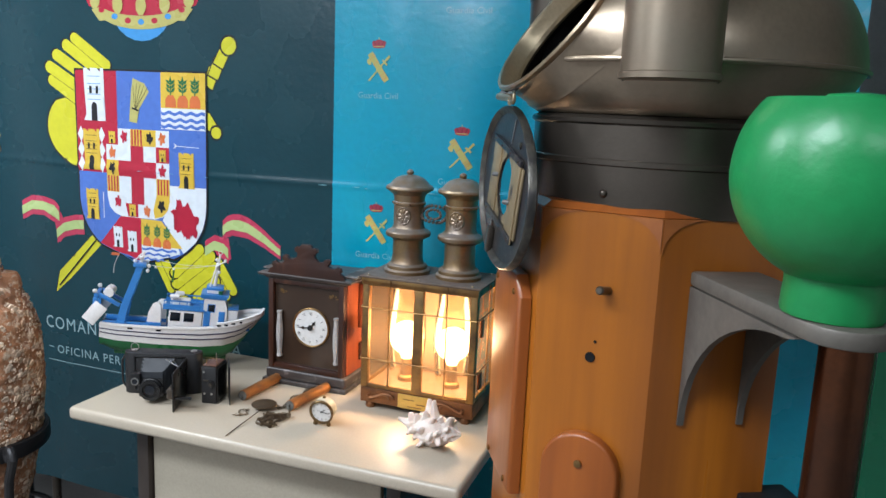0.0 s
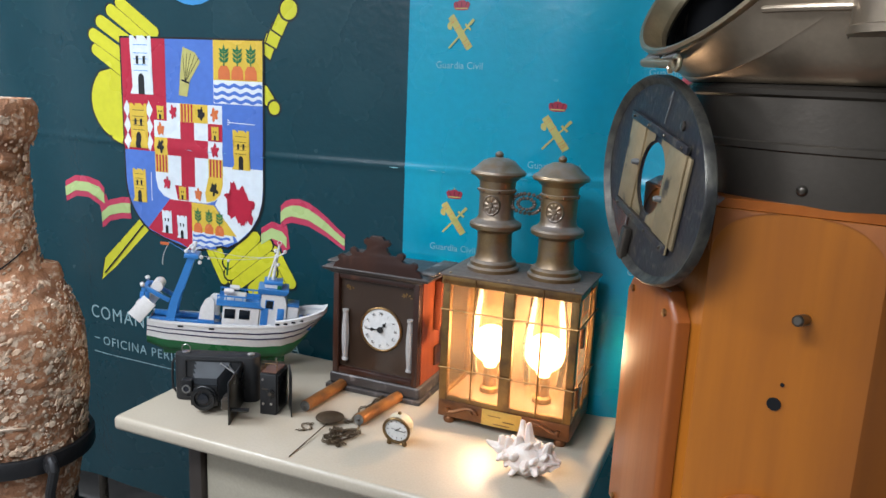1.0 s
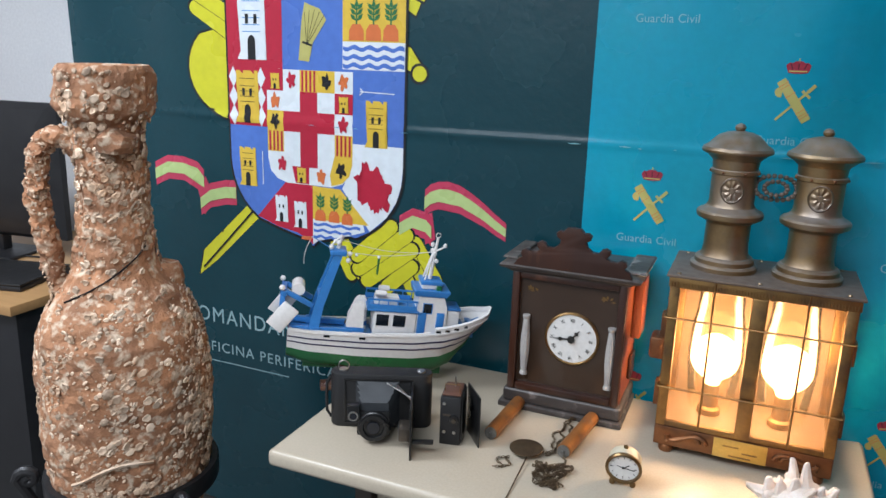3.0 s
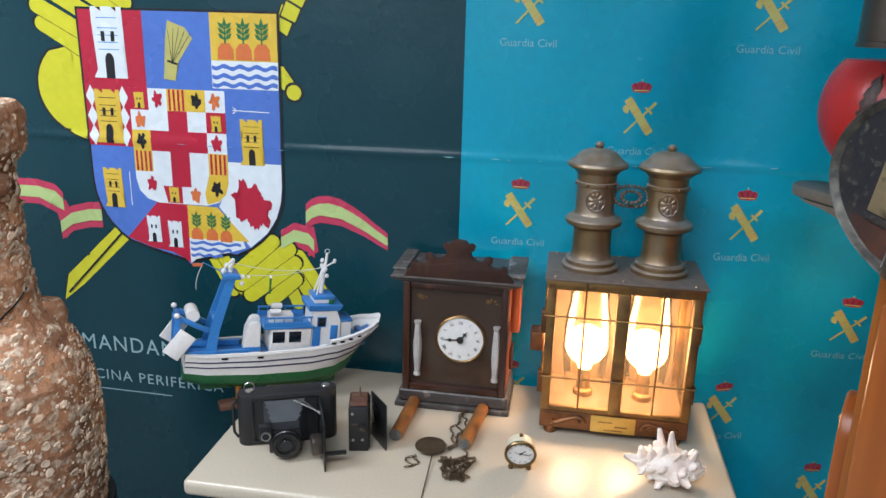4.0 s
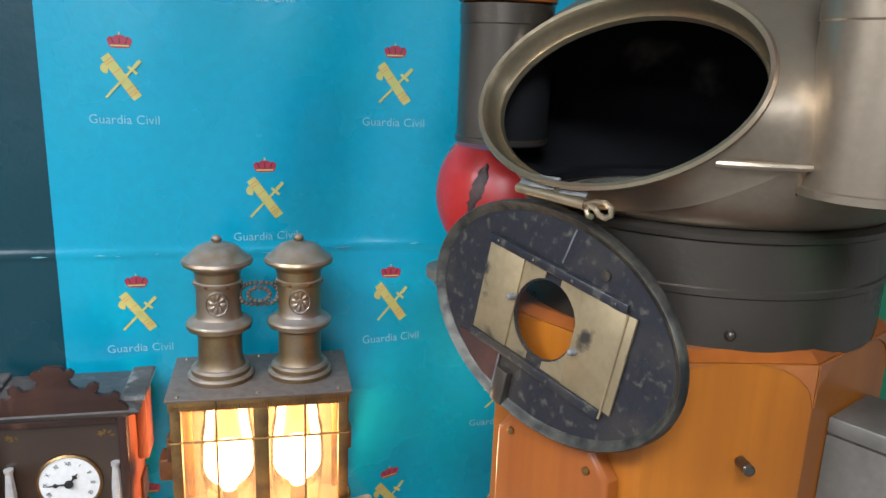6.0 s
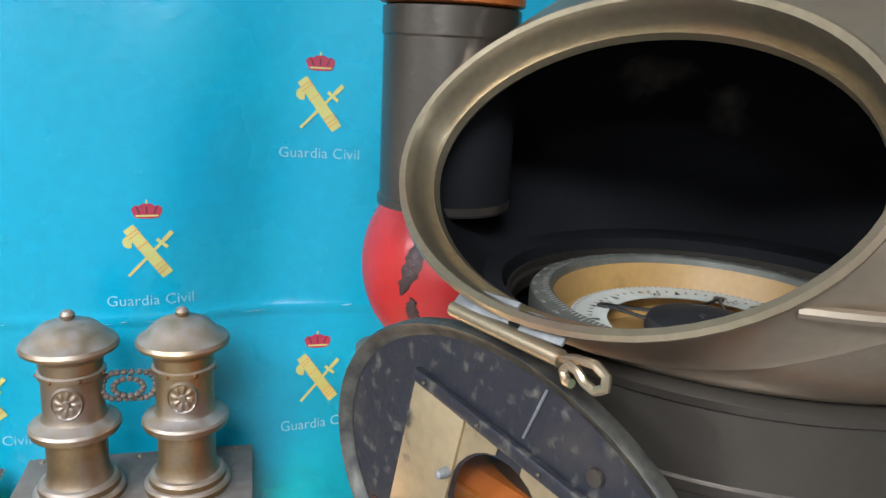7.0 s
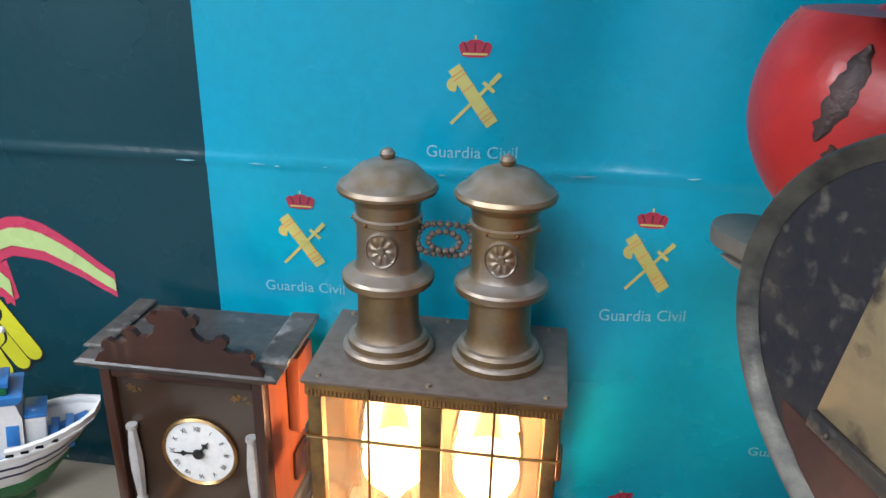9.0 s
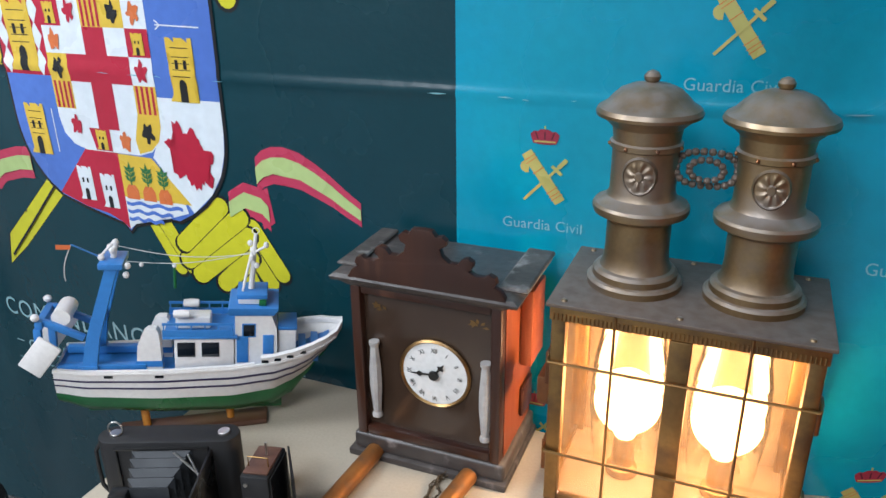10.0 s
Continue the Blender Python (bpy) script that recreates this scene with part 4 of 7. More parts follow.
    part("lower_ring", tube(B(), [(0.185 * math.cos(t), 0.185 * math.sin(t), 0.3) for t in [2 * math.pi * i / 40 for i in range(40)]], 0.008, 8, True), BLACKIRON, s)


amphora()


# ---- clock ----
def mantel_clock():
    c = thing("bracket_clock", pose(-1.008, 1.845, TOP), "dark carved wooden bracket clock with a white Roman dial", "clock")
    part("plinth", box(B(), -0.132, 0.128, -0.08, 0.09, 0, 0.012, bev=0.003), CORNICE, c, "worn black plinth")
    part("base_moulding", box(B(), -0.124, 0.124, -0.074, 0.086, 0.0125, 0.042, bev=0.006, seg=3), CORNICE, c, "worn black base moulding")
    boxpart("side_panel", (-0.116, -0.11, -0.053, 0.084, 0.0425, 0.298), REDWOOD, c, label="reddish varnished side")
    boxpart("side_panel", (0.11, 0.116, -0.053, 0.084, 0.0425, 0.298), REDWOOD, c, label="reddish varnished side")
    boxpart("back_board", (-0.11, 0.11, 0.076, 0.084, 0.0425, 0.298), BROWNWOOD, c)
    door = new("front_door")
    door.parent = c
    for nm, d in (("stile", (-0.116, -0.1, -0.074, -0.0535, 0.0425, 0.298)), ("stile", (0.1, 0.116, -0.074, -0.0535, 0.0425, 0.298)), ("rail", (-0.1, 0.1, -0.0725, -0.0545, 0.0425, 0.058)), ("rail", (-0.1, 0.1, -0.0725, -0.0545, 0.285, 0.298))):
        boxpart(nm, d, BROWNWOOD, door, 0.003)
    boxpart("dial_board", (-0.1, 0.1, -0.060, -0.055, 0.058, 0.285), CLOCKFACE, c, label="black-brown painted glass panel")
    # dial
    dial = lathe(B(), [(0.0505, 0), (0.0505, 0.003), (0.03, 0.004), (0.001, 0.004)], 48)
    bmesh.ops.transform(dial, matrix=pose(0.012, -0.061, 0.17, 90, 0, 0), verts=dial.verts)
    face = part("dial", dial, ENAMEL, c, "white enamel dial with black Roman numerals")
    bez = lathe(B(), [(0.0505, 0), (0.0555, 0.0005), (0.056, 0.004), (0.053, 0.007), (0.0505, 0.004)], 48, caps=(False, False))
    bmesh.ops.transform(bez, matrix=pose(0.012, -0.0605, 0.17, 90, 0, 0), verts=bez.verts)
    part("bezel", bez, BRASS, c)
    for i, s in enumerate(("XII", "I", "II", "III", "IIII", "V", "VI", "VII", "VIII", "IX", "X", "XI")):
        bm = text_bm(s, 0.0112, "CENTER", 0.9)
        for v in bm.verts:
            v.co = Vector((v.co.x * 0.85, 0, v.co.z - 0.0045 + 0.0405))
        an = -30 * i
        bmesh.ops.transform(bm, matrix=pose(0.012, -0.0662, 0.17, 0, -an, 0), verts=bm.verts)
        part("numeral", bm, BLACKINK, face)
    for ang, ln, w in ((-270 + 4, 0.037, 0.003), (-38, 0.026, 0.0035)):
        bm = B()
        prism(bm, [(-w / 2, -0.006), (w / 2, -0.006), (w / 2, ln * 0.5), (w * 1.6, ln * 0.62), (w / 2, ln * 0.74), (0.0003, ln), (-0.0003, ln), (-w / 2, ln * 0.74), (-w * 1.6, ln * 0.62), (-w / 2, ln * 0.5)], 0.0008)
        bmesh.ops.transform(bm, matrix=pose(0.012, -0.0680, 0.17, 0, -ang, 0), verts=bm.verts)
        part("clock_hand", bm, BLACKINK, c)
    hub = lathe(B(), [(0.008, 0), (0.007, 0.003), (0.001, 0.0035)], 20)
    bmesh.ops.transform(hub, matrix=pose(0.012, -0.0685, 0.17, 90, 0, 0), verts=hub.verts)
    part("hub", hub, BLACKINK, c)
    for x in (-0.083, 0.092):
        bm = lathe(B(), [(0.008, 0.078), (0.008, 0.083), (0.006, 0.086), (0.0085, 0.13), (0.0085, 0.16), (0.006, 0.2), (0.008, 0.203), (0.008, 0.208)], 14, (x, -0.068))
        for v in bm.verts:
            an = math.atan2(v.co.y + 0.068, v.co.x - x)
            if 0.087 < v.co.z < 0.199:
                v.co.x = x + (v.co.x - x) * (1 + 0.12 * math.cos(7 * an))
        part("column", bm, PORCELAIN, c, "pale fluted column")
    for x, sg in ((-0.083, 1), (0.082, -1)):
        for k in range(7):
            an = radians(k * 51)
            leaf = [(x + sg * 0.002 * k + 0.011 * math.cos(an + d) * r, 0.258 + 0.0015 * k + 0.009 * math.sin(an + d) * r) for d, r in ((0, 0.15), (-0.35, 0.7), (0, 1.1), (0.35, 0.7))]
            part("gilt_leaf", prism(B(), leaf, 0.0004, pose(0, -0.0607 - 0.00015 * k, 0)), BRASS, c)
    # cornice: a sloping roof slab
    bm = rings(B(), [[(-x, -y0, z), (x, -y0, z), (x, y1, z), (-x, y1, z)] for x, y0, y1, z in ((0.118, 0.0755, 0.085, 0.2985), (0.128, 0.079, 0.087, 0.304), (0.14, 0.085, 0.09, 0.307), (0.142, 0.087, 0.09, 0.3125), (0.134, 0.082, 0.087, 0.317), (0.124, 0.074, 0.083, 0.3185))])
    part("cornice", bm, CORNICE, c, "worn black cornice", angle=0.4)
    half = [(0.0, 0.09), (0.013, 0.089), (0.018, 0.081), (0.025, 0.083), (0.031, 0.077), (0.029, 0.069), (0.022, 0.065), (0.025, 0.054), (0.034, 0.046), (0.044, 0.046), (0.049, 0.054), (0.057, 0.057), (0.064, 0.052), (0.063, 0.044), (0.058, 0.038), (0.066, 0.033), (0.077, 0.033), (0.083, 0.038), (0.091, 0.034), (0.093, 0.026), (0.089, 0.021), (0.098, 0.015), (0.106, 0.0)]
    pts = half + [(-x, z) for x, z in reversed(half[1:])]
    bm = prism(B(), pts[::-1], 0.01, pose(0.006, -0.084, 0.313, 2, 0, 0) @ Matrix.Diagonal((1.13, 1, 1.0, 1)), bev=0.0012)
    part("carved_crest", bm, BROWNWOOD, c, "carved scrolled crest")
    for x0, x1 in ((-0.143, -0.112), (0.104, 0.146)):
        bm = rings(B(), [[(x0 - g, -0.058 - g, z), (x1 + g, -0.058 - g, z), (x1 + g, 0.088, z), (x0 - g, 0.088, z)] for g, z in ((-0.004, 0.3178), (0.0, 0.32), (0.0, 0.3225), (-0.003, 0.3245))])
        part("roof_slab", bm, DUSTYROOF, c, "dusty grey slab on the roof's end", angle=0.4)
    bm = box(B(), 0.117, 0.136, 0.012, 0.078, 0.165, 0.29, bev=0.003)
    part("side_door", bm, REDWOOD, c, "open reddish side door")
    boxpart("side_latch", (0.117, 0.123, 0.02, 0.07, 0.07, 0.12), BROWNWOOD, c, 0.002)


mantel_clock()


# ---- lantern ----
def lantern():
    W, D, H = 0.153, 0.092, 0.352   # half width, half depth, height of the case
    l = thing("ship_lantern", pose(-0.658, 1.806, TOP), "copper and brass twin-chimney ship lantern with lit bulbs", "lantern")
    for x in (-0.13, 0.13):
        for y in (-0.075, 0.075):
            part("foot", lathe(B(), [(0.012, 0), (0.014, 0.004), (0.013, 0.012), (0.01, 0.016)], 16, (x, y)), COPPER, l)
    part("base", box(B(), -W, W, -D, D, 0.0165, 0.056, bev=0.003), COPPER, l, "embossed copper base")
    boxpart("floor_plate", (-W + 0.006, W - 0.006, -D + 0.006, D - 0.006, 0.0565, 0.059), COPPERIN, l)
    boxpart("name_plate", (-0.046, 0.046, -D - 0.0035, -D - 0.0004, 0.018, 0.055), PLATE, l, 0.001, "yellow brass plate with unreadable engraving")
    for i, (a, b) in enumerate(((-0.03, -0.002), (0.004, 0.03), (-0.018, 0.02))):
        part("engraved_bar", box(B(), a, b, -D - 0.0042, -D - 0.0034, 0.041 - 0.009 * i, 0.0435 - 0.009 * i), BRASS, l)
    for x in (-0.1, 0.1):
        bm = B()
        sg = 1 if x < 0 else -1
        tube(bm, [(x + sg * 0.042 * math.cos(t) * (1 - 0.1 * t), -D - 0.002, 0.034 + 0.01 * math.sin(2 * t) + 0.003 * t) for t in [0.25 * i for i in range(13)]], 0.0045, 8)
        tube(bm, [(x + sg * 0.03 * math.cos(t), -D - 0.002, 0.034 + 0.009 * math.sin(t * 1.5)) for t in [0.3 * i for i in range(11)]], 0.0035, 8)
        part("scroll_ornament", bm, COPPER, l, "raised scroll ornament")
    # corner posts, rails
    for x in (-1, 1):
        for y in (-1, 1):
            boxpart("post", (min(x * W, x * (W - 0.018)), max(x * W, x * (W - 0.018)), min(y * D, y * (D - 0.018)), max(y * D, y * (D - 0.018)), 0.0562, H - 0.006), BRASS, l, 0.002)
    boxpart("mullion", (-0.013, 0.013, -D + 0.0005, -D + 0.014, 0.0562, H - 0.026), BRASS, l, 0.002)
    boxpart("lower_rail", (-W + 0.018, W - 0.018, -D + 0.001, -D + 0.012, 0.0562, 0.067), BRASS, l, 0.002)
    boxpart("upper_rail", (-W + 0.018, W - 0.018, -D + 0.001, -D + 0.012, H - 0.026, H - 0.006), BRASS, l, 0.002)
    boxpart("frieze", (-W - 0.002, W + 0.002, -D - 0.002, -D - 0.0002, H - 0.0235, H - 0.006), BRASS, l, 0.0006, "brass band under the top plate")
    for i in range(62):
        x = -W + 0.003 + i * (2 * W - 0.006) / 61
        part("frieze_reed", rod(B(), (x, -D - 0.002, H - 0.0225), (x, -D - 0.002, H - 0.0135), 0.0014, 6), BRASS, l)
    for sx in (-1, 1):
        boxpart("side_rail", (sx * W - 0.004 - sx * 0.005, sx * W + 0.004 - sx * 0.005, -D + 0.018, D - 0.018, 0.0562, 0.067), BRASS, l, 0.001)
        boxpart("side_rail", (sx * W - 0.004 - sx * 0.005, sx * W + 0.004 - sx * 0.005, -D + 0.018, D - 0.018, H - 0.026, H - 0.006), BRASS, l, 0.001)
    boxpart("back_wall", (-W + 0.018, W - 0.018, D - 0.008, D - 0.002, 0.0595, H - 0.006), COPPERIN, l, label="bright copper reflector")
    # glass
    for x0, x1 in ((-W + 0.018, -0.013), (0.013, W - 0.018)):
        g = boxpart("front_pane", (x0, x1, -D + 0.004, -D + 0.006, 0.067, H - 0.026), AMBERGLASS, l)
        g.visible_shadow = False
    for sx in (-1, 1):
        g = boxpart("side_pane", (sx * (W - 0.006) - 0.001, sx * (W - 0.006) + 0.001, -D + 0.018, D - 0.018, 0.067, H - 0.026), AMBERGLASS, l)
        g.visible_shadow = False
    # guard wires
    for z in (0.135, 0.27):
        part("guard_wire", rod(B(), (-W - 0.002, -D - 0.003, z), (W + 0.002, -D - 0.003, z), 0.0021, 8), BRASS, l)
        for sx in (-1, 1):
            part("guard_wire", rod(B(), (sx * (W + 0.003), -D, z), (sx * (W + 0.003), D, z), 0.0021, 8), BRASS, l)
    for x in (-0.076, 0.076):
        part("guard_wire", rod(B(), (x, -D - 0.003, 0.062), (x, -D - 0.003, H - 0.006), 0.0019, 8), BRASS, l)
    for sx in (-1, 1):
        part("guard_wire", rod(B(), (sx * (W + 0.003), 0, 0.06), (sx * (W + 0.003), 0, H - 0.006), 0.0019, 8), BRASS, l)
        for z in (0.11, 0.245):
            part("hinge_clip", box(B(), sx * (W + 0.001), sx * (W + 0.008), -0.07, -0.05, z - 0.022, z + 0.022, bev=0.002), COPPER, l)
    part("side_bracket", box(B(), -W - 0.032, -W - 0.001, -0.03, 0.02, 0.16, 0.205, bev=0.006), COPPER, l)
    # top plate
    part("top_plate", box(B(), -W - 0.007, W + 0.007, -D - 0.0055, D + 0.0055, H - 0.0055, H, bev=0.0015), DUSTYTOP, l, "dusty dark bronze top plate")
    for x in (-0.14, -0.005, 0.135):
        for y in (-0.085, 0.085):
            part("rivet", lathe(B(), [(0.004, H), (0.003, H + 0.0025), (0.0005, H + 0.003)], 10, (x, y)), BRONZE, l)
    prof = [(0.0585, 0), (0.059, 0.008), (0.056, 0.0115), (0.0525, 0.0125), (0.052, 0.02), (0.0485, 0.024), (0.044, 0.0255), (0.0405, 0.033), (0.039, 0.048), (0.039, 0.084), (0.0405, 0.089), (0.049, 0.094), (0.0565, 0.098), (0.058, 0.102), (0.058, 0.107), (0.0555, 0.1105), (0.048, 0.114), (0.042, 0.119), (0.039, 0.126),
            (0.039, 0.178), (0.0425, 0.180), (0.0425, 0.186), (0.039, 0.188), (0.041, 0.204), (0.052, 0.214), (0.0605, 0.218), (0.0615, 0.222), (0.059, 0.227), (0.05, 0.2325), (0.043, 0.2405), (0.035, 0.248), (0.022, 0.2535), (0.010, 0.2555), (0.0065, 0.2562), (0.009, 0.259), (0.0095, 0.263), (0.0065, 0.2675), (0.001, 0.27)]
    for x in (-0.071, 0.071):
        ch = part("chimney", lathe(B(), [(r, H + z * 0.987) for r, z in prof], 48, (x, 0.0)), BRONZE, l, "turned bronze chimney with finial", angle=0.42)
        loops = []
        for q in (0.02, 0.12, 0.2, 0.26, 0.34, 0.5, 0.66, 0.78, 0.84, 0.9, 0.96, 1.0):
            lp = []
            for k in range(64):
                an = 2 * math.pi * k / 64
                petal = 0.5 + 0.5 * math.cos(8 * (an + 0.3 * q))
                h = 0.0055 if q < 0.22 else 0.0018 + 0.0024 * petal * math.sin(math.pi * (q - 0.22) / 0.62) if q < 0.84 else 0.0042 * math.sin(math.pi * min(1.0, (q - 0.8) / 0.2))
                lp.append((x + 0.0205 * q * math.cos(an), -0.0387 * math.cos(0.0205 * q * math.cos(an) / 0.039) - h, H + 0.15 + 0.0235 * q * math.sin(an)))
            loops.append(lp)
        bm = rings(B(), loops, caps=(True, False))
        bmesh.ops.recalc_face_normals(bm, faces=bm.faces)
        part("rosette", bm, BRONZE, ch, "cast rosette")
        for k in range(4):
            an = math.radians(-90 + 50 * (k - 1.5))
            part("screw_head", ball(B(), (x + 0.0425 * math.cos(an), 0.0425 * math.sin(an), H + 0.1805), 0.0028, 8), COPPER, ch)
    # beads hung between the chimneys
    bm = B()
    for k in range(22):
        an = 2 * math.pi * k / 22
        ball(bm, (0.034 * math.cos(an), -0.004 + 0.006 * math.sin(3 * an), H + 0.157 + 0.022 * math.sin(an)), 0.0047, 8)
    for k in range(13):
        an = 2 * math.pi * k / 13
        ball(bm, (0.019 * math.cos(an), -0.01, H + 0.157 + 0.0125 * math.sin(an)), 0.0045, 8)
    part("bead_chain", bm, DUSTYTOP, l, "dark beaded chain")
    for x in (-0.064, 0.064):
        b = part("bulb", lathe(B(), [(0.013, 0.118), (0.016, 0.126)] + [(0.045 * math.cos(q), 0.175 + 0.045 * math.sin(q)) for q in [radians(-66 + 155.9 * i / 16) for i in range(17)]], 32, (x, 0.0)), BULB, l, "glowing light bulb")
        b.visible_shadow = False
        part("socket", lathe(B(), [(0.022, 0.0595), (0.021, 0.07), (0.016, 0.075), (0.014, 0.12), (0.001, 0.122)], 20, (x, 0.0)), BRASS, l)
        g = part("lamp_glass", lathe(B(), [(0.04, 0.075), (0.045, 0.11), (0.0515, 0.175), (0.048, 0.24), (0.042, 0.27), (0.04, 0.318)], 28, (x, 0.0), caps=(False, False)), CHIMGLASS, l)
        g.visible_shadow = False
        bulb_lamp(-0.658 + x, 1.806, TOP + 0.19, 3.5)


lantern()


# ---- binnacle ----
BC = (-0.077, 1.354)
BINN = pose(*BC, 0, 0, 0, 207.85)


def octagon(u, uc, v, vc):
    return [(u, -vc), (u, vc), (uc, v), (-uc, v), (-u, vc), (-u, -vc), (-uc, -v), (uc, -v)]


def oval(A, Bx, tilt, c, n=64, scale=1.0, push=0.0):
    """Points of the tilted mouth of the hood: A across, Bx up its slope; push moves it along its outward normal."""
    t = radians(tilt)
    b = Vector((-math.cos(t), 0, math.sin(t)))
    nr = Vector((math.sin(t), 0, math.cos(t)))
    return [Vector(c) + Vector((0, A * scale * math.cos(2 * math.pi * i / n), 0)) + b * (Bx * scale * math.sin(2 * math.pi * i / n)) + nr * push for i in range(n)]


def chipped_patch(parent, c, R, p, q, width, seed):
    """A long bare spot on a painted ball, from p to q (right and up as seen from the desk's front)."""
    f, r, up = Vector((-0.344, -0.939, 0)), Vector((0.939, -0.344, 0)), Vector((0, 0, 1))
    turn = Matrix.Rotation(radians(-207.85), 3, "Z")
    rnd = random.Random(seed)
    lp, n = [], 16
    for i in range(n + 1):
        t = i / n
        a, b = p[0] + (q[0] - p[0]) * t + rnd.uniform(-0.012, 0.012), p[1] + (q[1] - p[1]) * t
        w0, w1 = (width * (0.15 + math.sin(math.pi * t) ** 0.6) * rnd.uniform(0.55, 0.85) for _ in range(2))
        row = []
        for j in range(5):
            x = a - w0 + (w0 + w1) * j / 4
            d = r * x + up * b + f * math.sqrt(max(0.0, 1 - x * x - b * b))
            row.append(c + turn @ d * (R + (0.0024 if 0 < j < 4 else 0.0006)))
        lp.append(row)
    bm = rings(B(), lp, closed=False, caps=(False, False))
    bmesh.ops.recalc_face_normals(bm, faces=bm.faces)
    part("bare_patch", bm, CHIPPED, parent, "dark bare metal where the paint flaked")


RUBBED = mat("rubbed_corner_wood", (0.34, 0.11, 0.03), (0.25, 0.078, 0.022), scale=14, fine=90, rough=0.36, bump=0.0003)
CHIPPED = mat("flaked_dark_metal", (0.07, 0.035, 0.03), (0.03, 0.022, 0.022), scale=60, fine=250, rough=0.5, metal=0.3, bump=0.001, c3=(0.3, 0.26, 0.22), wear=(0.64, 0.68), wear_scale=60)


def binnacle():
    b = thing("binnacle", BINN, "varnished wooden ship binnacle with bronze hood, red and green balls", "binnacle")
    # wooden pedestal, a board a face
    oc = [(max(x, -0.168), y) for x, y in octagon(0.245, 0.1, 0.225, 0.115)]
    for i in range(8):
        p, q = Vector(oc[i]), Vector(oc[(i + 1) % 8])
        d = (q - p).normalized()
        n = Vector((d.y, -d.x))
        ins = 0.028
        pi, qi = p - n * ins + d * ins * 0.42, q - n * ins - d * ins * 0.42
        bm = rings(B(), [[(*w, z) for w in (p, q, qi, pi)] for z in (0.1, 1.385)])
        part("side_board", bm, ORANGEWOOD, b, "orange varnished teak board", angle=0.3)
        L = (q - p).length / 2 - 0.001
        mid = (p + q) / 2 + n * 0.0006
        M = Matrix(((d.x, -n.x, 0, mid.x), (d.y, -n.y, 0, mid.y), (0, 0, 1, 0), (0, 0, 0, 1)))
        for sx in (-1, 1):
            sp = [(sx * L, 1.3848)] + [(sx * (L - 0.068 + 0.068 * math.sin(radians(a))), 1.334 + 0.0508 * math.cos(radians(a))) for a in range(0, 91, 10)]
            bm = prism(B(), sp, -0.0012)
            bmesh.ops.recalc_face_normals(bm, faces=bm.faces)
            part("rubbed_corner", bm, RUBBED, b, "rubbed reddish corner of the case", m=M)
        if i in (1, 7):
            mid = (p + q) / 2 + n * 0.001
            M = Matrix(((d.x, -n.x, 0, mid.x), (d.y, -n.y, 0, mid.y), (0, 0, 1, 0), (0, 0, 0, 1)))
            fr = [(-0.062, 0.35), (0.062, 0.35), (0.062, 0.985)] + arc(0, 0.985, 0.062, 0.062, 0, 180, 14)[1:-1] + [(-0.062, 0.985)]
            bm = prism(B(), fr, -0.018, None)
            bmesh.ops.bevel(bm, geom=[e for e in bm.edges if abs(e.verts[0].co.y + 0.018) < 1e-5 and abs(e.verts[1].co.y + 0.018) < 1e-5], offset=0.006, segments=3, profile=0.5, affect="EDGES")
            part("arched_cover", bm, REDTEAK, b, "round-topped reddish wooden cover", m=M)
            bm = lathe(B(), [(0.006, 0), (0.006, 0.004), (0.001, 0.005)], 12)
            part("screw", bm, BRASS, b, m=M @ pose(0, -0.018, 1.0, 90, 0, 0))
            bm = lathe(B(), [(0.0065, 0), (0.0065, 0.034), (0.0045, 0.036)], 14)
            part("bolt", bm, DARKMETAL, b, m=M @ pose(0.02, 0.004, 1.27, 80, 0, -8))
            bm = lathe(B(), [(0.008, 0), (0.0076, 0.0012), (0.001, 0.0013)], 16)
            part("drilled_hole", bm, BLACKIN, b, m=M @ pose(0.0, 0.0, 1.165, 90, 0, 0))
            bm = lathe(B(), [(0.0024, 0), (0.0022, 0.001), (0.0005, 0.0011)], 12)
            part("drilled_hole", bm, BLACKIN, b, m=M @ pose(0.006, 0.0, 1.19, 90, 0, 0))
    # front strip with clipped corners
    fr = [(-0.088, 0.90), (0.088, 0.90), (0.088, 1.235), (0.06, 1.268), (-0.06, 1.268), (-0.088, 1.235)]
    M = Matrix(((0, -1, 0, 0.2465), (1, 0, 0, 0), (0, 0, 1, 0), (0, 0, 0, 1)))
    bm = prism(B(), fr, -0.022)
    bmesh.ops.bevel(bm, geom=[e for e in bm.edges if abs(e.verts[0].co.y + 0.022) < 1e-5 and abs(e.verts[1].co.y + 0.022) < 1e-5], offset=0.008, segments=3, profile=0.5, affect="EDGES")
    part("front_panel", bm, REDTEAK, b, "raised reddish teak panel", m=M)
    for z in (0.915, 1.25):
        for y in (-0.06, 0.06):
            bm = lathe(B(), [(0.005, 0), (0.005, 0.003), (0.001, 0.004)], 10)
            part("screw", bm, BRASS, b, m=M @ pose(y, -0.022, z - (0.01 if z > 1 else 0), 90, 0, 0))
    part("foot_moulding", rings(B(), [[(x * k, y * k, z) for x, y in oc] for k, z in ((1.16, 0), (1.16, 0.06), (1.06, 0.1), (0.9, 0.1))]), ORANGEWOOD, b, angle=0.3)
    part("top_board", rings(B(), [[(x * k, y * k, z) for x, y in oc] for k, z in ((0.86, 1.36), (0.995, 1.386), (0.94, 1.3955), (0.8, 1.396))]), REDTEAK, b, angle=0.3)
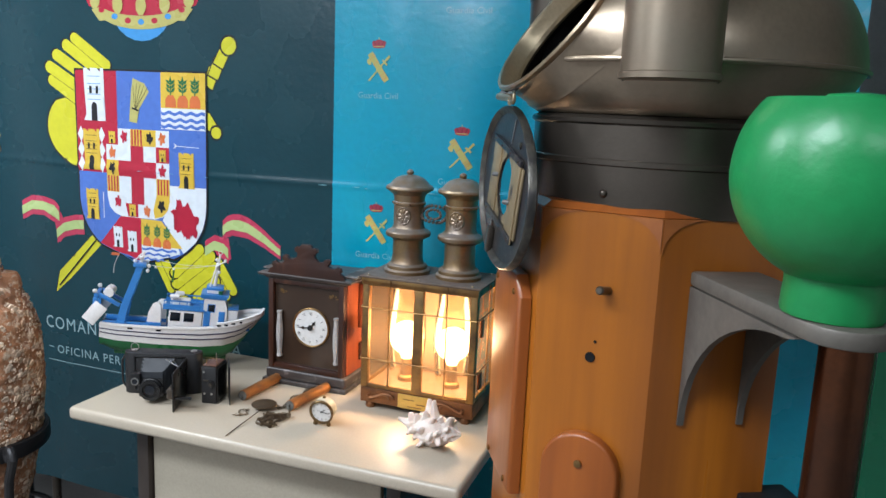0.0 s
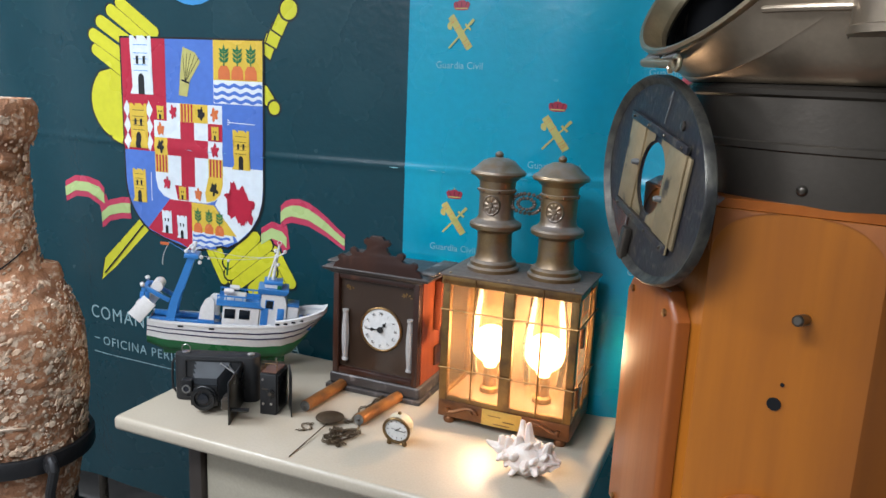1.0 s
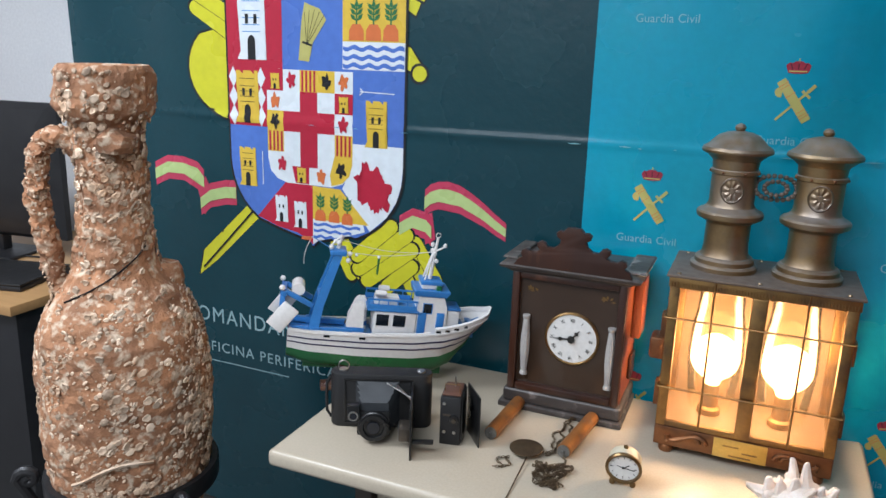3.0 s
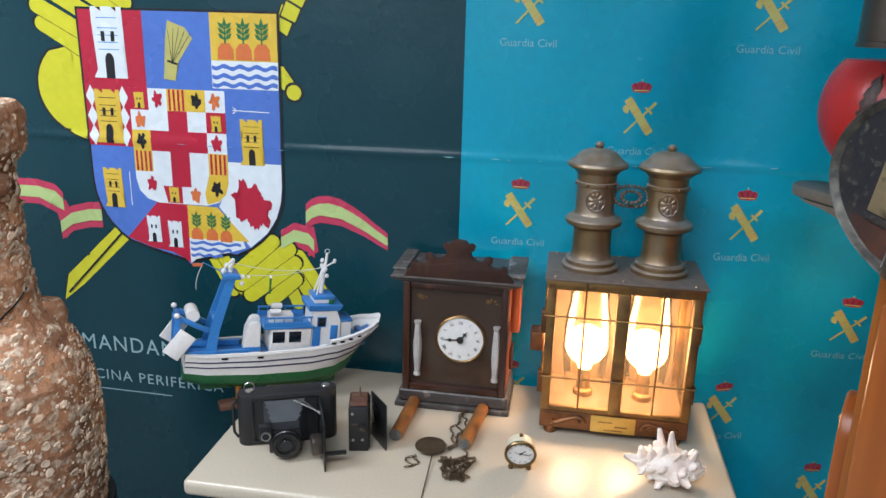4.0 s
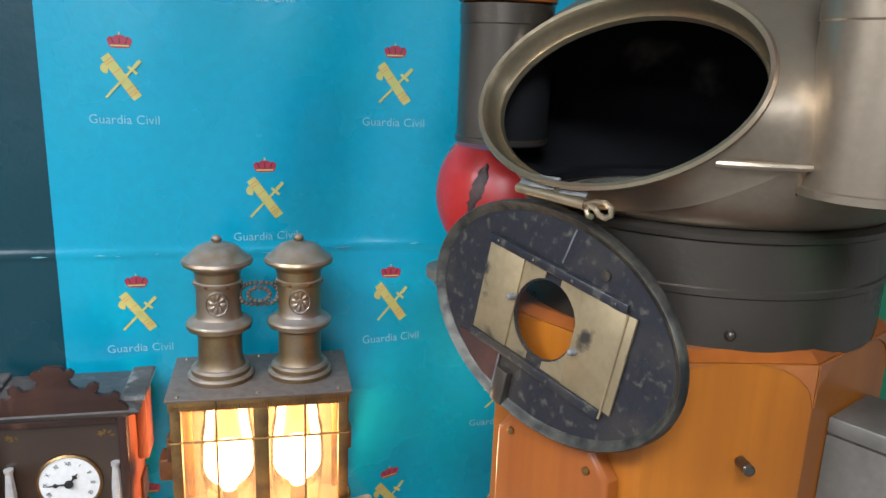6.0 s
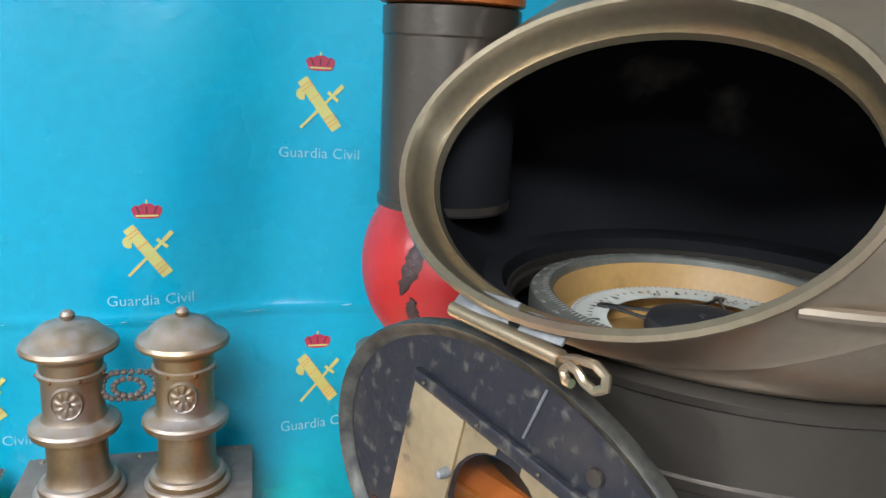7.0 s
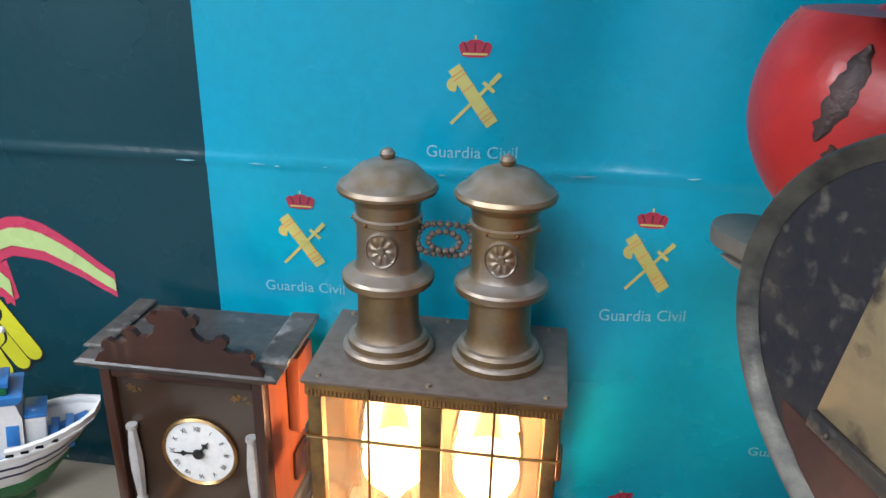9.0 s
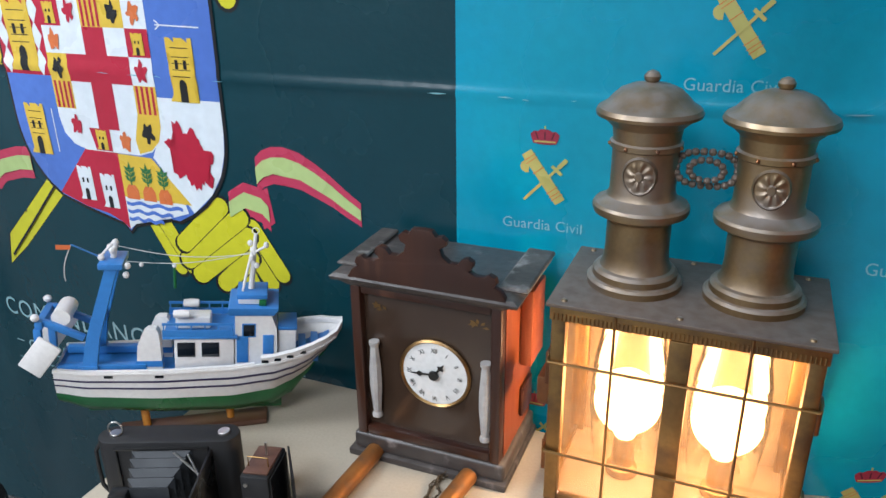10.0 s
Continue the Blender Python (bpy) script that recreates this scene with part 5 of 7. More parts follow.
    # drum
    prof = [(0.2265, 1.384), (0.228, 1.3845), (0.228, 1.452), (0.2305, 1.454), (0.2305, 1.461), (0.2285, 1.463), (0.2275, 1.512), (0.232, 1.515), (0.233, 1.521), (0.228, 1.525), (0.222, 1.527), (0.215, 1.5)]
    part("drum", lathe(B(), prof, 72, caps=(False, False)), DARKMETAL, b, "dark metal drum", angle=0.45)
    for an in (43, -43, 130, -130):
        v = Vector((math.cos(radians(an)), math.sin(radians(an)), 0)) * 0.228
        part("rivet", ball(B(), (v.x, v.y, 1.412), 0.0065, 12), DARKMETAL, b)
    # hood shell with its tilted mouth cut open
    dome = [(0.224, 1.5275), (0.236, 1.535), (0.258, 1.56), (0.276, 1.592)]
    dome += [(0.282 * math.cos(a), 1.602 + 0.225 * math.sin(a)) for a in [math.pi / 2 * i / 22 for i in range(0, 22)]]
    bm = lathe(B(), dome, 128, caps=(False, True))
    t = radians(55)
    nr = Vector((math.sin(t), 0, math.cos(t)))
    mc = Vector((0.212, 0, 1.664))
    bmesh.ops.bisect_plane(bm, geom=bm.verts[:] + bm.edges[:] + bm.faces[:], plane_co=mc - nr * 0.05, plane_no=nr, clear_outer=True)
    hood = part("hood", bm, [GUNMETAL], b, "dull bronze domed hood with an oval mouth", angle=0.5)
    # collar from the dome to the mouth

    def flank(z):
        for (r0, z0), (r1, z1) in zip(dome[:5], dome[1:5]):
            if z <= z1:
                return r0 + (r1 - r0) * (max(z, z0) - z0) / (z1 - z0)
        return 0.282
    bm = B()
    tt = radians(55)
    dn = Vector((-math.cos(tt), 0, math.sin(tt)))
    edge = []
    for i in range(64):
        a = 2 * math.pi * i / 64
        dr = Vector((0, math.cos(a), 0)) + dn * math.sin(a)
        # walk outward in the cutting plane until the dome is met
        k = 0.05
        while k < 0.4:
            p = mc - nr * 0.05 + dr * k
            if math.hypot(p.x, p.y) ** 2 / 0.282 ** 2 + ((max(p.z, 1.602) - 1.602) / 0.225) ** 2 >= 1 or (p.z < 1.602 and math.hypot(p.x, p.y) > flank(p.z)):
                break
            k += 0.0008
        edge.append(mc - nr * 0.05 + dr * k)
    mouth = oval(0.183, 0.124, 55, mc)
    mids = [e * 0.45 + m * 0.55 + nr * 0.006 for e, m in zip(edge, mouth)]
    skirt = [e + (e - mc).normalized() * 0.003 - nr * 0.004 for e in edge]
    rings(bm, [skirt, edge, mids, mouth], caps=(False, False))
    part("mouth_collar", bm, GUNMETAL, hood, "flared bronze collar")
    bm = rings(B(), [oval(a2, b2, 55, mc, push=k) for a2, b2, k in ((0.183, 0.124, -0.004), (0.1885, 0.1295, 0.0), (0.1895, 0.1305, 0.004), (0.187, 0.128, 0.0075), (0.182, 0.123, 0.006), (0.179, 0.12, -0.002), (0.178, 0.119, -0.02), (0.175, 0.116, -0.024), (0.172, 0.113, -0.02), (0.171, 0.112, -0.027), (0.176, 0.117, -0.032))], caps=(False, False))
    part("mouth_rim", bm, RIMBRASS, hood, "worn brass rim round the mouth", angle=0.7)
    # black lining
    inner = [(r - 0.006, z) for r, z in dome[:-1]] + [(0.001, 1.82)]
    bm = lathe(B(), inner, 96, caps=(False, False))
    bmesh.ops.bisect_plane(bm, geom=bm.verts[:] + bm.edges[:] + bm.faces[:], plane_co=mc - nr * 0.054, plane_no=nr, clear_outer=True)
    part("hood_lining", bm, BLACKIN, hood, "black inside of the hood")
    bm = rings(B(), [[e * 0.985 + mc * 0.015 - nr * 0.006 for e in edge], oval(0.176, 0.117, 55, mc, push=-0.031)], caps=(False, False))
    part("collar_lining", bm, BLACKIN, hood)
    # bead round the hood, broken at the mouth
    pts = [(0.284 * math.cos(a), 0.284 * math.sin(a), 1.602) for a in [radians(33 + 294 * i / 80) for i in range(81)]]
    part("bead", tube(B(), pts, 0.0042, 8), GUNMETAL, hood)
    part("cap", lathe(B(), [(0.085, 1.815), (0.088, 1.82), (0.088, 1.85), (0.093, 1.852), (0.093, 1.862), (0.07, 1.875), (0.001, 1.88)], 40), GUNMETAL, hood)
    # side lamps
    for sg in (-1, 1):
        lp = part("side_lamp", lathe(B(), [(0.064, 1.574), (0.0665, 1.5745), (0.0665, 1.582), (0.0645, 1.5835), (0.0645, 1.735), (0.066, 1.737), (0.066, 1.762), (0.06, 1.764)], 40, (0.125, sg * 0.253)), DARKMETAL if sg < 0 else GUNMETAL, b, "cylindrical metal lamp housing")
        part("wooden_cap", lathe(B(), [(0.066, 1.7645), (0.069, 1.766), (0.0695, 1.772), (0.066, 1.777), (0.03, 1.779), (0.001, 1.779)], 40, (0.125, sg * 0.253)), REDTEAK, lp, "worn reddish cap")
        # black sleeve added to darken the housing where it lies inside the hood
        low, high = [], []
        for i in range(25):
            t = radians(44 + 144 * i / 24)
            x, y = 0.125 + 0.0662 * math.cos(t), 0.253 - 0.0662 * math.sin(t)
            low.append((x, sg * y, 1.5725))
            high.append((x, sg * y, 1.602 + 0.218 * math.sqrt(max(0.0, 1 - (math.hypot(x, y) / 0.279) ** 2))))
        part("black_sleeve", rings(B(), [low, high], closed=False, caps=(False, False)), BLACKIN, lp, "black inner side of the housing, within the hood")
        boxpart("lamp_mount", (0.09, 0.16, min(sg * 0.2, sg * 0.25), max(sg * 0.2, sg * 0.25), 1.60, 1.74), GUNMETAL, lp, 0.004)
    # brackets and iron balls
    for sg, k, paint, word in ((-1, 0.35, REDPAINT, "red"), (1, 0.465, GREENPAINT, "green")):
        br = new("ball_bracket")
        br.parent = b
        y0, y1, hw = 0.2265, 0.535, 0.052
        pts = [(-hw, y0), (hw, y0), (hw * 0.95, y1 - 0.05)] + [(hw * 0.95 * math.cos(a), y1 - 0.05 + 0.055 * math.sin(a)) for a in [math.pi * i / 12 for i in range(1, 12)]] + [(-hw * 0.95, y1 - 0.05)]
        pts = [(x, sg * y) for x, y in pts]
        bm = rings(B(), [[(x, y, z) for x, y in pts] for z in (1.29, 1.312)])
        bmesh.ops.recalc_face_normals(bm, faces=bm.faces)
        bmesh.ops.bevel(bm, geom=[e for e in bm.edges if abs(e.verts[0].co.z - e.verts[1].co.z) < 1e-5], offset=0.004, segments=2, profile=0.5, affect="EDGES")
        part("arm", bm, IRON, br, "grey cast-iron arm")
        for x in (-hw, hw - 0.01):
            prof = [(sg * y0, 1.289), (sg * y0, 1.078)] + [(sg * (y0 + 0.003 + 0.235 * (1 - math.cos(a))), 1.078 + 0.206 * math.sin(a)) for a in [math.pi / 2 * i / 12 for i in range(13)]] + [(sg * (y1 - 0.055), 1.2875), (sg * (y1 - 0.053), 1.289)]
            bm = rings(B(), [[(xx, y, z) for y, z in prof] for xx in (x, x + 0.01)])
            bmesh.ops.recalc_face_normals(bm, faces=bm.faces)
            part("web", bm, IRON, br, angle=0.4)
        R, zc = 0.125, 1.47
        prof = [(0.054, 1.3125), (0.056, 1.318), (0.054, 1.352)] + [(R * math.cos(a), zc + R * math.sin(a)) for a in [radians(-64 + 105 * i / 26) for i in range(27)]]
        top = prof[-1]
        prof += [(0.035, top[1] + 0.001), (0.032, top[1] + 0.005), (0.012, top[1] + 0.007), (0.001, top[1] + 0.007)]
        bm = lathe(B(), prof, 56, (0, sg * k))
        for v in bm.verts:
            v.co += (v.co - Vector((0, sg * k, zc))).normalized() * 0.0012 * noise.noise(v.co * 14)
        ib = part("iron_ball", bm, paint, b, word + " painted compensating ball on its neck", angle=0.5)
        if sg < 0:
            chipped_patch(ib, Vector((0, sg * k, zc)), R, (-0.26, 0.5), (-0.46, -0.1), 0.1, 3)
            chipped_patch(ib, Vector((0, sg * k, zc)), R, (-0.36, -0.1), (-0.33, -0.42), 0.075, 8)
    # flinders tube under the green side
    part("tube_holder", lathe(B(), [(0.034, 0.75), (0.034, 1.262), (0.03, 1.266)], 28, (-0.104, 0.364)), [mat("copper_black_tube", (0.2, 0.075, 0.035), (0.05, 0.03, 0.024), scale=5, rough=0.26, metal=0.9, bump=0.0003)], b, "dark coppery tube")
    boxpart("tube_clamp", (-0.15, -0.06, 0.2, 0.41, 0.945, 0.965), BLACKIRON, b, 0.004)
    # the hinged lid hanging open
    lid = new("mouth_lid")
    lid.parent = b
    lid.matrix_basis = pose(0.277, -0.012, 1.402, 0, 0, 90) @ pose(0, 0, 0, -3, 0, 0) @ pose(0, 0, 0, 0, 9.6, 0)
    A, Bz, n = 0.189, 0.131, 72

    def ov(s, y, d=0.0):
        return [((A * s + d) * math.cos(2 * math.pi * i / n), y, (Bz * s + d) * math.sin(2 * math.pi * i / n)) for i in range(n)]
    hole = [(0.045 * math.cos(2 * math.pi * i / n), y, 0.047 * math.sin(2 * math.pi * i / n)) for y in (0,) for i in range(n)]
    hb = [(x, 0.003, z) for x, y, z in hole]
    bm = rings(B(), [hole, ov(0.55, 0.0), ov(1, 0.0, -0.012)], caps=(False, False))
    rings(bm, [[(x, 0.0035, z) for x, y, z in ov(1, 0, -0.012)], hb], caps=(False, False))
    rings(bm, [hb, hole], caps=(False, False))
    part("lid_disc", bm, LIDPAINT, lid, "chipped navy-black painted disc with a round hole")
    bm = rings(B(), [ov(1, -0.0005, -0.0122), ov(1, -0.003, -0.0075), ov(1, -0.0075, -0.0045), ov(1, -0.0085, -0.002), ov(1, -0.006, 0.0), ov(1, 0.004, 0.001), ov(1, 0.007, -0.004), ov(1, 0.0036, -0.0125)], caps=(False, False))
    part("lid_rim", bm, LIDEDGE, lid, "greyed rolled metal edge", angle=0.8)
    for z in (-0.063, 0.063):
        boxpart("slide_rail", (-0.105, 0.105, -0.007, -0.0006, z - 0.0055, z + 0.0055), LIDPAINT, lid, 0.0015)
    for x0, x1 in ((-0.104, -0.046), (0.046, 0.118)):
        boxpart("slide_door", (x0, x1, -0.0042, -0.001, -0.057, 0.057), DOORBRASS, lid, 0.0006, "dull brass sliding door")
    bm = B()
    for sg in (-1, 1):
        pts = [(sg * 0.046, -0.057), (sg * 0.046, 0.057), (sg * 0.012, 0.057)] + [(sg * 0.047 * math.sin(t), 0.049 * math.cos(t)) for t in [radians(15 + 150 * i / 12) for i in range(13)]] + [(sg * 0.012, -0.057)]
        f1 = [bm.verts.new((x, -0.0016, z)) for x, z in pts]
        bm.faces.new(f1 if sg > 0 else f1[::-1])
    bmesh.ops.recalc_face_normals(bm, faces=bm.faces)
    part("hole_surround", bm, DOORBRASS, lid)
    for x, z in ((-0.05, 0.008), (0.054, -0.012)):
        bm = lathe(B(), [(0.0045, 0), (0.004, 0.006), (0.003, 0.009), (0.001, 0.01)], 14)
        part("door_knob", bm, ZINC, lid, "small zinc knob", m=pose(x, -0.0045, z, 90, 0, 0))
    for x in (-0.09, -0.03, 0.03, 0.09):
        for z in (-0.063, 0.063):
            part("rivet", ball(B(), (x, -0.0072, z), 0.0024, 8), DARKMETAL, lid)
    plate_edge = [(-0.128, -0.0705), (-0.05, -0.0705), (-0.05, -0.112), (-0.075, -0.108), (-0.1, -0.097), (-0.12, -0.083)]
    part("brown_plate", prism(B(), plate_edge, -0.0015, pose(0, -0.0006, 0)), GLOSSBROWN, lid, "glossy brown plate low on the lid")
    part("slide_wire", rod(B(), (-0.052, -0.003, -0.07), (-0.052, -0.003, -0.118), 0.0012, 8), ZINC, lid)
    part("slide_wire", rod(B(), (0.107, -0.0055, -0.066), (0.107, -0.0055, 0.058), 0.0014, 8), DOORBRASS, lid)
    part("paint_run", rod(B(), (0.014, -0.0008, 0.116), (0.006, -0.0008, 0.074), 0.0011, 6), ZINC, lid, "pale run of corrosion")
    boxpart("latch_tongue", (-0.045, -0.026, -0.011, -0.0008, -0.128, -0.083), DARKMETAL, lid, 0.002)
    part("round_boss", lathe(B(), [(0.0065, 0), (0.006, 0.0022), (0.001, 0.003)], 14), DARKMETAL, lid, m=pose(0.066, -0.0008, 0.084, 90, 0, 0))
    # hinge and hook
    hg = part("hinge", rod(B(), (0.286, -0.057, 1.550), (0.286, 0.041, 1.5465), 0.0058, 14), RIMBRASS, b, "barrel hinge with whitened leaves")
    boxpart("hinge_leaf", (-0.0015, 0.0015, -0.056, -0.004, 0.0, 0.017), ZINC, hg, 0.001, m=pose(0.286, 0, 1.5545, 2, -42, 0))
    boxpart("hinge_leaf", (-0.0015, 0.0015, 0.004, 0.04, 0.0, 0.015), ZINC, hg, 0.001, m=pose(0.286, 0, 1.5525, 2, -42, 0))
    pts = [(0.286, 0.04, 1.5465), (0.289, 0.056, 1.552), (0.291, 0.07, 1.554), (0.292, 0.079, 1.55), (0.292, 0.079, 1.5425), (0.292, 0.072, 1.5385), (0.292, 0.064, 1.541), (0.292, 0.058, 1.5465), (0.292, 0.052, 1.548), (0.292, 0.048, 1.543), (0.292, 0.051, 1.537), (0.293, 0.056, 1.5375)]
    fine = []
    for p, q in zip(pts, pts[1:]):
        fine += [Vector(p).lerp(Vector(q), i / 3) for i in range(3)]
    part("hook", tube(B(), fine + [pts[-1]], 0.0031, 8), RIMBRASS, b, "twisted wire hook")


binnacle()


# ---- compass in the binnacle ----
def compass():
    c = thing("compass", BINN @ pose(0.043, 0, 1.528), "marine compass bowl with a degree ring and black centre", "compass")
    turns = [2 * math.pi * i / 64 for i in range(64)]
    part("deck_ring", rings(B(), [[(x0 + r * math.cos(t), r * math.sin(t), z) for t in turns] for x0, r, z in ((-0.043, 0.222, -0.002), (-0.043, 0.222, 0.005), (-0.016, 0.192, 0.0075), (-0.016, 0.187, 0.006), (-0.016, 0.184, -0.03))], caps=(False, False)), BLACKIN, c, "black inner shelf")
    part("gimbal_ring", lathe(B(), [(0.174, -0.022), (0.174, -0.01), (0.166, -0.01), (0.166, -0.022)], 64, caps=(False, False)), DARKMETAL, c)
    part("gimbal_ring", lathe(B(), [(0.182, -0.012), (0.182, -0.004), (0.179, -0.004), (0.179, -0.012)], 64, (-0.016, 0), caps=(False, False)), DARKMETAL, c)
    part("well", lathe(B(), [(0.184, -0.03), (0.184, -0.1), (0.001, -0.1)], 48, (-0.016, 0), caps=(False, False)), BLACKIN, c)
    paper = mat("aged_card_paper", (0.56, 0.56, 0.5), (0.46, 0.45, 0.38), scale=14, fine=120, rough=0.55, c3=(0.45, 0.31, 0.15), wear=(0.62, 0.78))
    verge = mat("engraved_grey_brass", (0.15, 0.147, 0.122), (0.1, 0.098, 0.082), scale=20, rough=0.5, metal=0.35, bump=0.0003)
    bowl = part("degree_ring", lathe(B(), [(0.151, -0.035), (0.151, -0.002), (0.1495, 0.0005), (0.134, 0.003), (0.1315, 0.0015), (0.1305, -0.006)], 72, caps=(False, False)), verge, c, "grey engraved degree ring")
    bm = B()
    for i in range(180):
        a = 2 * math.pi * i / 180
        r1 = 0.1395 if i % 5 else 0.1425
        bar3 = [(r * math.cos(a + d), r * math.sin(a + d), 0.0034 - (r - 0.134) * 0.16) for r, d in ((0.1345, -0.003), (r1, -0.003), (r1, 0.003), (0.1345, 0.003))]
        bm.faces.new([bm.verts.new(p) for p in bar3])
    part("degree_scale", bm, paper, bowl)
    for i in range(36):
        bm = text_bm(str(10 * i), 0.0058, "CENTER")
        for v in bm.verts:
            v.co = Vector((v.co.x, v.co.z - 0.1484, 0.0012))
        bmesh.ops.transform(bm, matrix=pose(0, 0, 0, 0, 0, -10 * i), verts=bm.verts)
        part("degree_figure", bm, paper, bowl)
    cream = mat("cream_bowl_lining", (0.38, 0.225, 0.075), (0.3, 0.17, 0.058), scale=8, rough=0.4, c3=(0.2, 0.11, 0.045), wear=(0.58, 0.75))
    part("bowl", lathe(B(), [(0.1302, -0.004), (0.1285, -0.012), (0.124, -0.03), (0.1, -0.05), (0.001, -0.052)], 56, caps=(False, False)), cream, c, "cream inner bowl")
    card = part("card", lathe(B(), [(0.081, -0.0245), (0.114, -0.0245), (0.114, -0.0255), (0.081, -0.0255)], 64, caps=(False, False)), paper, c, "white compass card")
    bm = B()
    for i in range(64):
        a = 2 * math.pi * i / 64
        s = 0.012 if i % 8 == 0 else 0.006
        d = 0.034 if i % 4 == 0 else 0.018
        bm.faces.new([bm.verts.new(p) for p in ((0.1 * math.cos(a), 0.1 * math.sin(a), -0.024), ((0.1 - s) * math.cos(a - d), (0.1 - s) * math.sin(a - d), -0.024), ((0.1 - s) * math.cos(a + d), (0.1 - s) * math.sin(a + d), -0.024))])
    bmesh.ops.recalc_face_normals(bm, faces=bm.faces)
    part("card_points", bm, BLACKINK, card)
    bm = B()
    for i in range(120):
        a = 2 * math.pi * i / 120
        bm.faces.new([bm.verts.new((r * math.cos(a + d), r * math.sin(a + d), -0.024)) for r, d in ((0.109, -0.006), (0.1125, -0.006), (0.1125, 0.006), (0.109, 0.006))])
    part("card_scale", bm, BLACKINK, card)
    for i, w in enumerate(("N", "NE", "E", "SE", "S", "SW", "W", "NW")):
        bm = text_bm(w, 0.012, "CENTER")
        for v in bm.verts:
            v.co = Vector((v.co.x, v.co.z + 0.0825, -0.0238))
        bmesh.ops.transform(bm, matrix=pose(0, 0, 0, 0, 0, 60 - 45 * i), verts=bm.verts)
        part("point_letter", bm, BLACKINK, card)
    part("float_cap", lathe(B(), [(0.03, -0.04), (0.046, -0.034), (0.0485, -0.03), (0.0485, -0.024), (0.046, -0.0185), (0.038, -0.0165), (0.02, -0.0155), (0.001, -0.0152)], 44), CAPBLACK, c, "black drum-shaped centre cap")
    for i in range(4):
        a = 2 * math.pi * i / 4 + 0.35
        tip = (0.087 * math.cos(a), 0.087 * math.sin(a), -0.0225)
        for d in (-0.3, 0.3):
            part("spoke", rod(B(), (0.045 * math.cos(a + d), 0.045 * math.sin(a + d), -0.023), tip, 0.0017, 6), BLACKINK, c)
        part("spoke_foot", box(B(), -0.004, 0.006, -0.005, 0.005, -0.0018, 0.0008, bev=0.0006), BLACKINK, c, m=pose(*tip, 0, 0, math.degrees(a)))
    part("pivot_screw", lathe(B(), [(0.003, -0.0152), (0.0028, -0.014), (0.0005, -0.0136)], 12), DARKMETAL, c)


compass()


# ---- fishing boat model ----
BOATWHITE = mat("boat_white_paint", (0.74, 0.72, 0.7), (0.68, 0.66, 0.64), scale=14, fine=150, rough=0.32, spread=0.06, bump=0.0002)
BOATBLUE = mat("boat_blue_paint", (0.035, 0.2, 0.52), (0.03, 0.17, 0.46), scale=16, fine=150, rough=0.35, bump=0.0002)
BOATGREEN = mat("boat_green_paint", (0.008, 0.13, 0.035), (0.006, 0.1, 0.028), scale=12, fine=150, rough=0.3, bump=0.0002)
NAVY = mat("navy_stripe", (0.02, 0.015, 0.06), (0.025, 0.02, 0.07), rough=0.4)
DARKWIN = mat("dark_window", (0.006, 0.01, 0.016), (0.01, 0.014, 0.02), rough=0.1, spread=0.03)
STRING = mat("white_thread", (0.6, 0.6, 0.58), (0.5, 0.5, 0.48), rough=0.8)
STANDWOOD = mat("brown_stand_wood", (0.12, 0.05, 0.025), (0.08, 0.035, 0.02), rough=0.4, stretch=(0.2, 1, 1), scale=12, bump=0.0003)
YWOOD = mat("amber_peg_wood", (0.5, 0.2, 0.03), (0.4, 0.15, 0.02), rough=0.35)


def lerp_table(tab, s):
    for (s0, *a), (s1, *c) in zip(tab, tab[1:]):
        if s0 <= s <= s1:
            k = (s - s0) / (s1 - s0)
            k = k * k * (3 - 2 * k) * 0.4 + k * 0.6
            return [p + (q - p) * k for p, q in zip(a, c)]
    return list(tab[-1][1:])


#        s     beam  wl    sheer  wlz    keel
HULL = [(-0.195, 0.042, 0.034, 0.118, 0.075, 0.046), (-0.15, 0.047, 0.042, 0.117, 0.071, 0.03), (-0.05, 0.051, 0.047, 0.119, 0.069, 0.024), (0.05, 0.053, 0.043, 0.126, 0.069, 0.023),
        (0.11, 0.056, 0.032, 0.137, 0.073, 0.029), (0.14, 0.055, 0.016, 0.145, 0.08, 0.048), (0.16, 0.051, 0.005, 0.151, 0.09, 0.08), (0.185, 0.041, 0.0015, 0.159, 0.122, 0.119), (0.205, 0.024, 0.001, 0.165, 0.152, 0.15), (0.215, 0.004, 0.0008, 0.175, 0.169, 0.167)]
STAT = [-0.195 + 0.41 * i / 44 for i in range(45)]


def hull_at(s, k):
    """Half breadth and height at the share k from waterline to sheer."""
    b, w, sh, wz, kz = lerp_table(HULL, s)
    return w + (b - w) * (1 - (1 - k) ** 1.6), wz + (sh - wz) * k


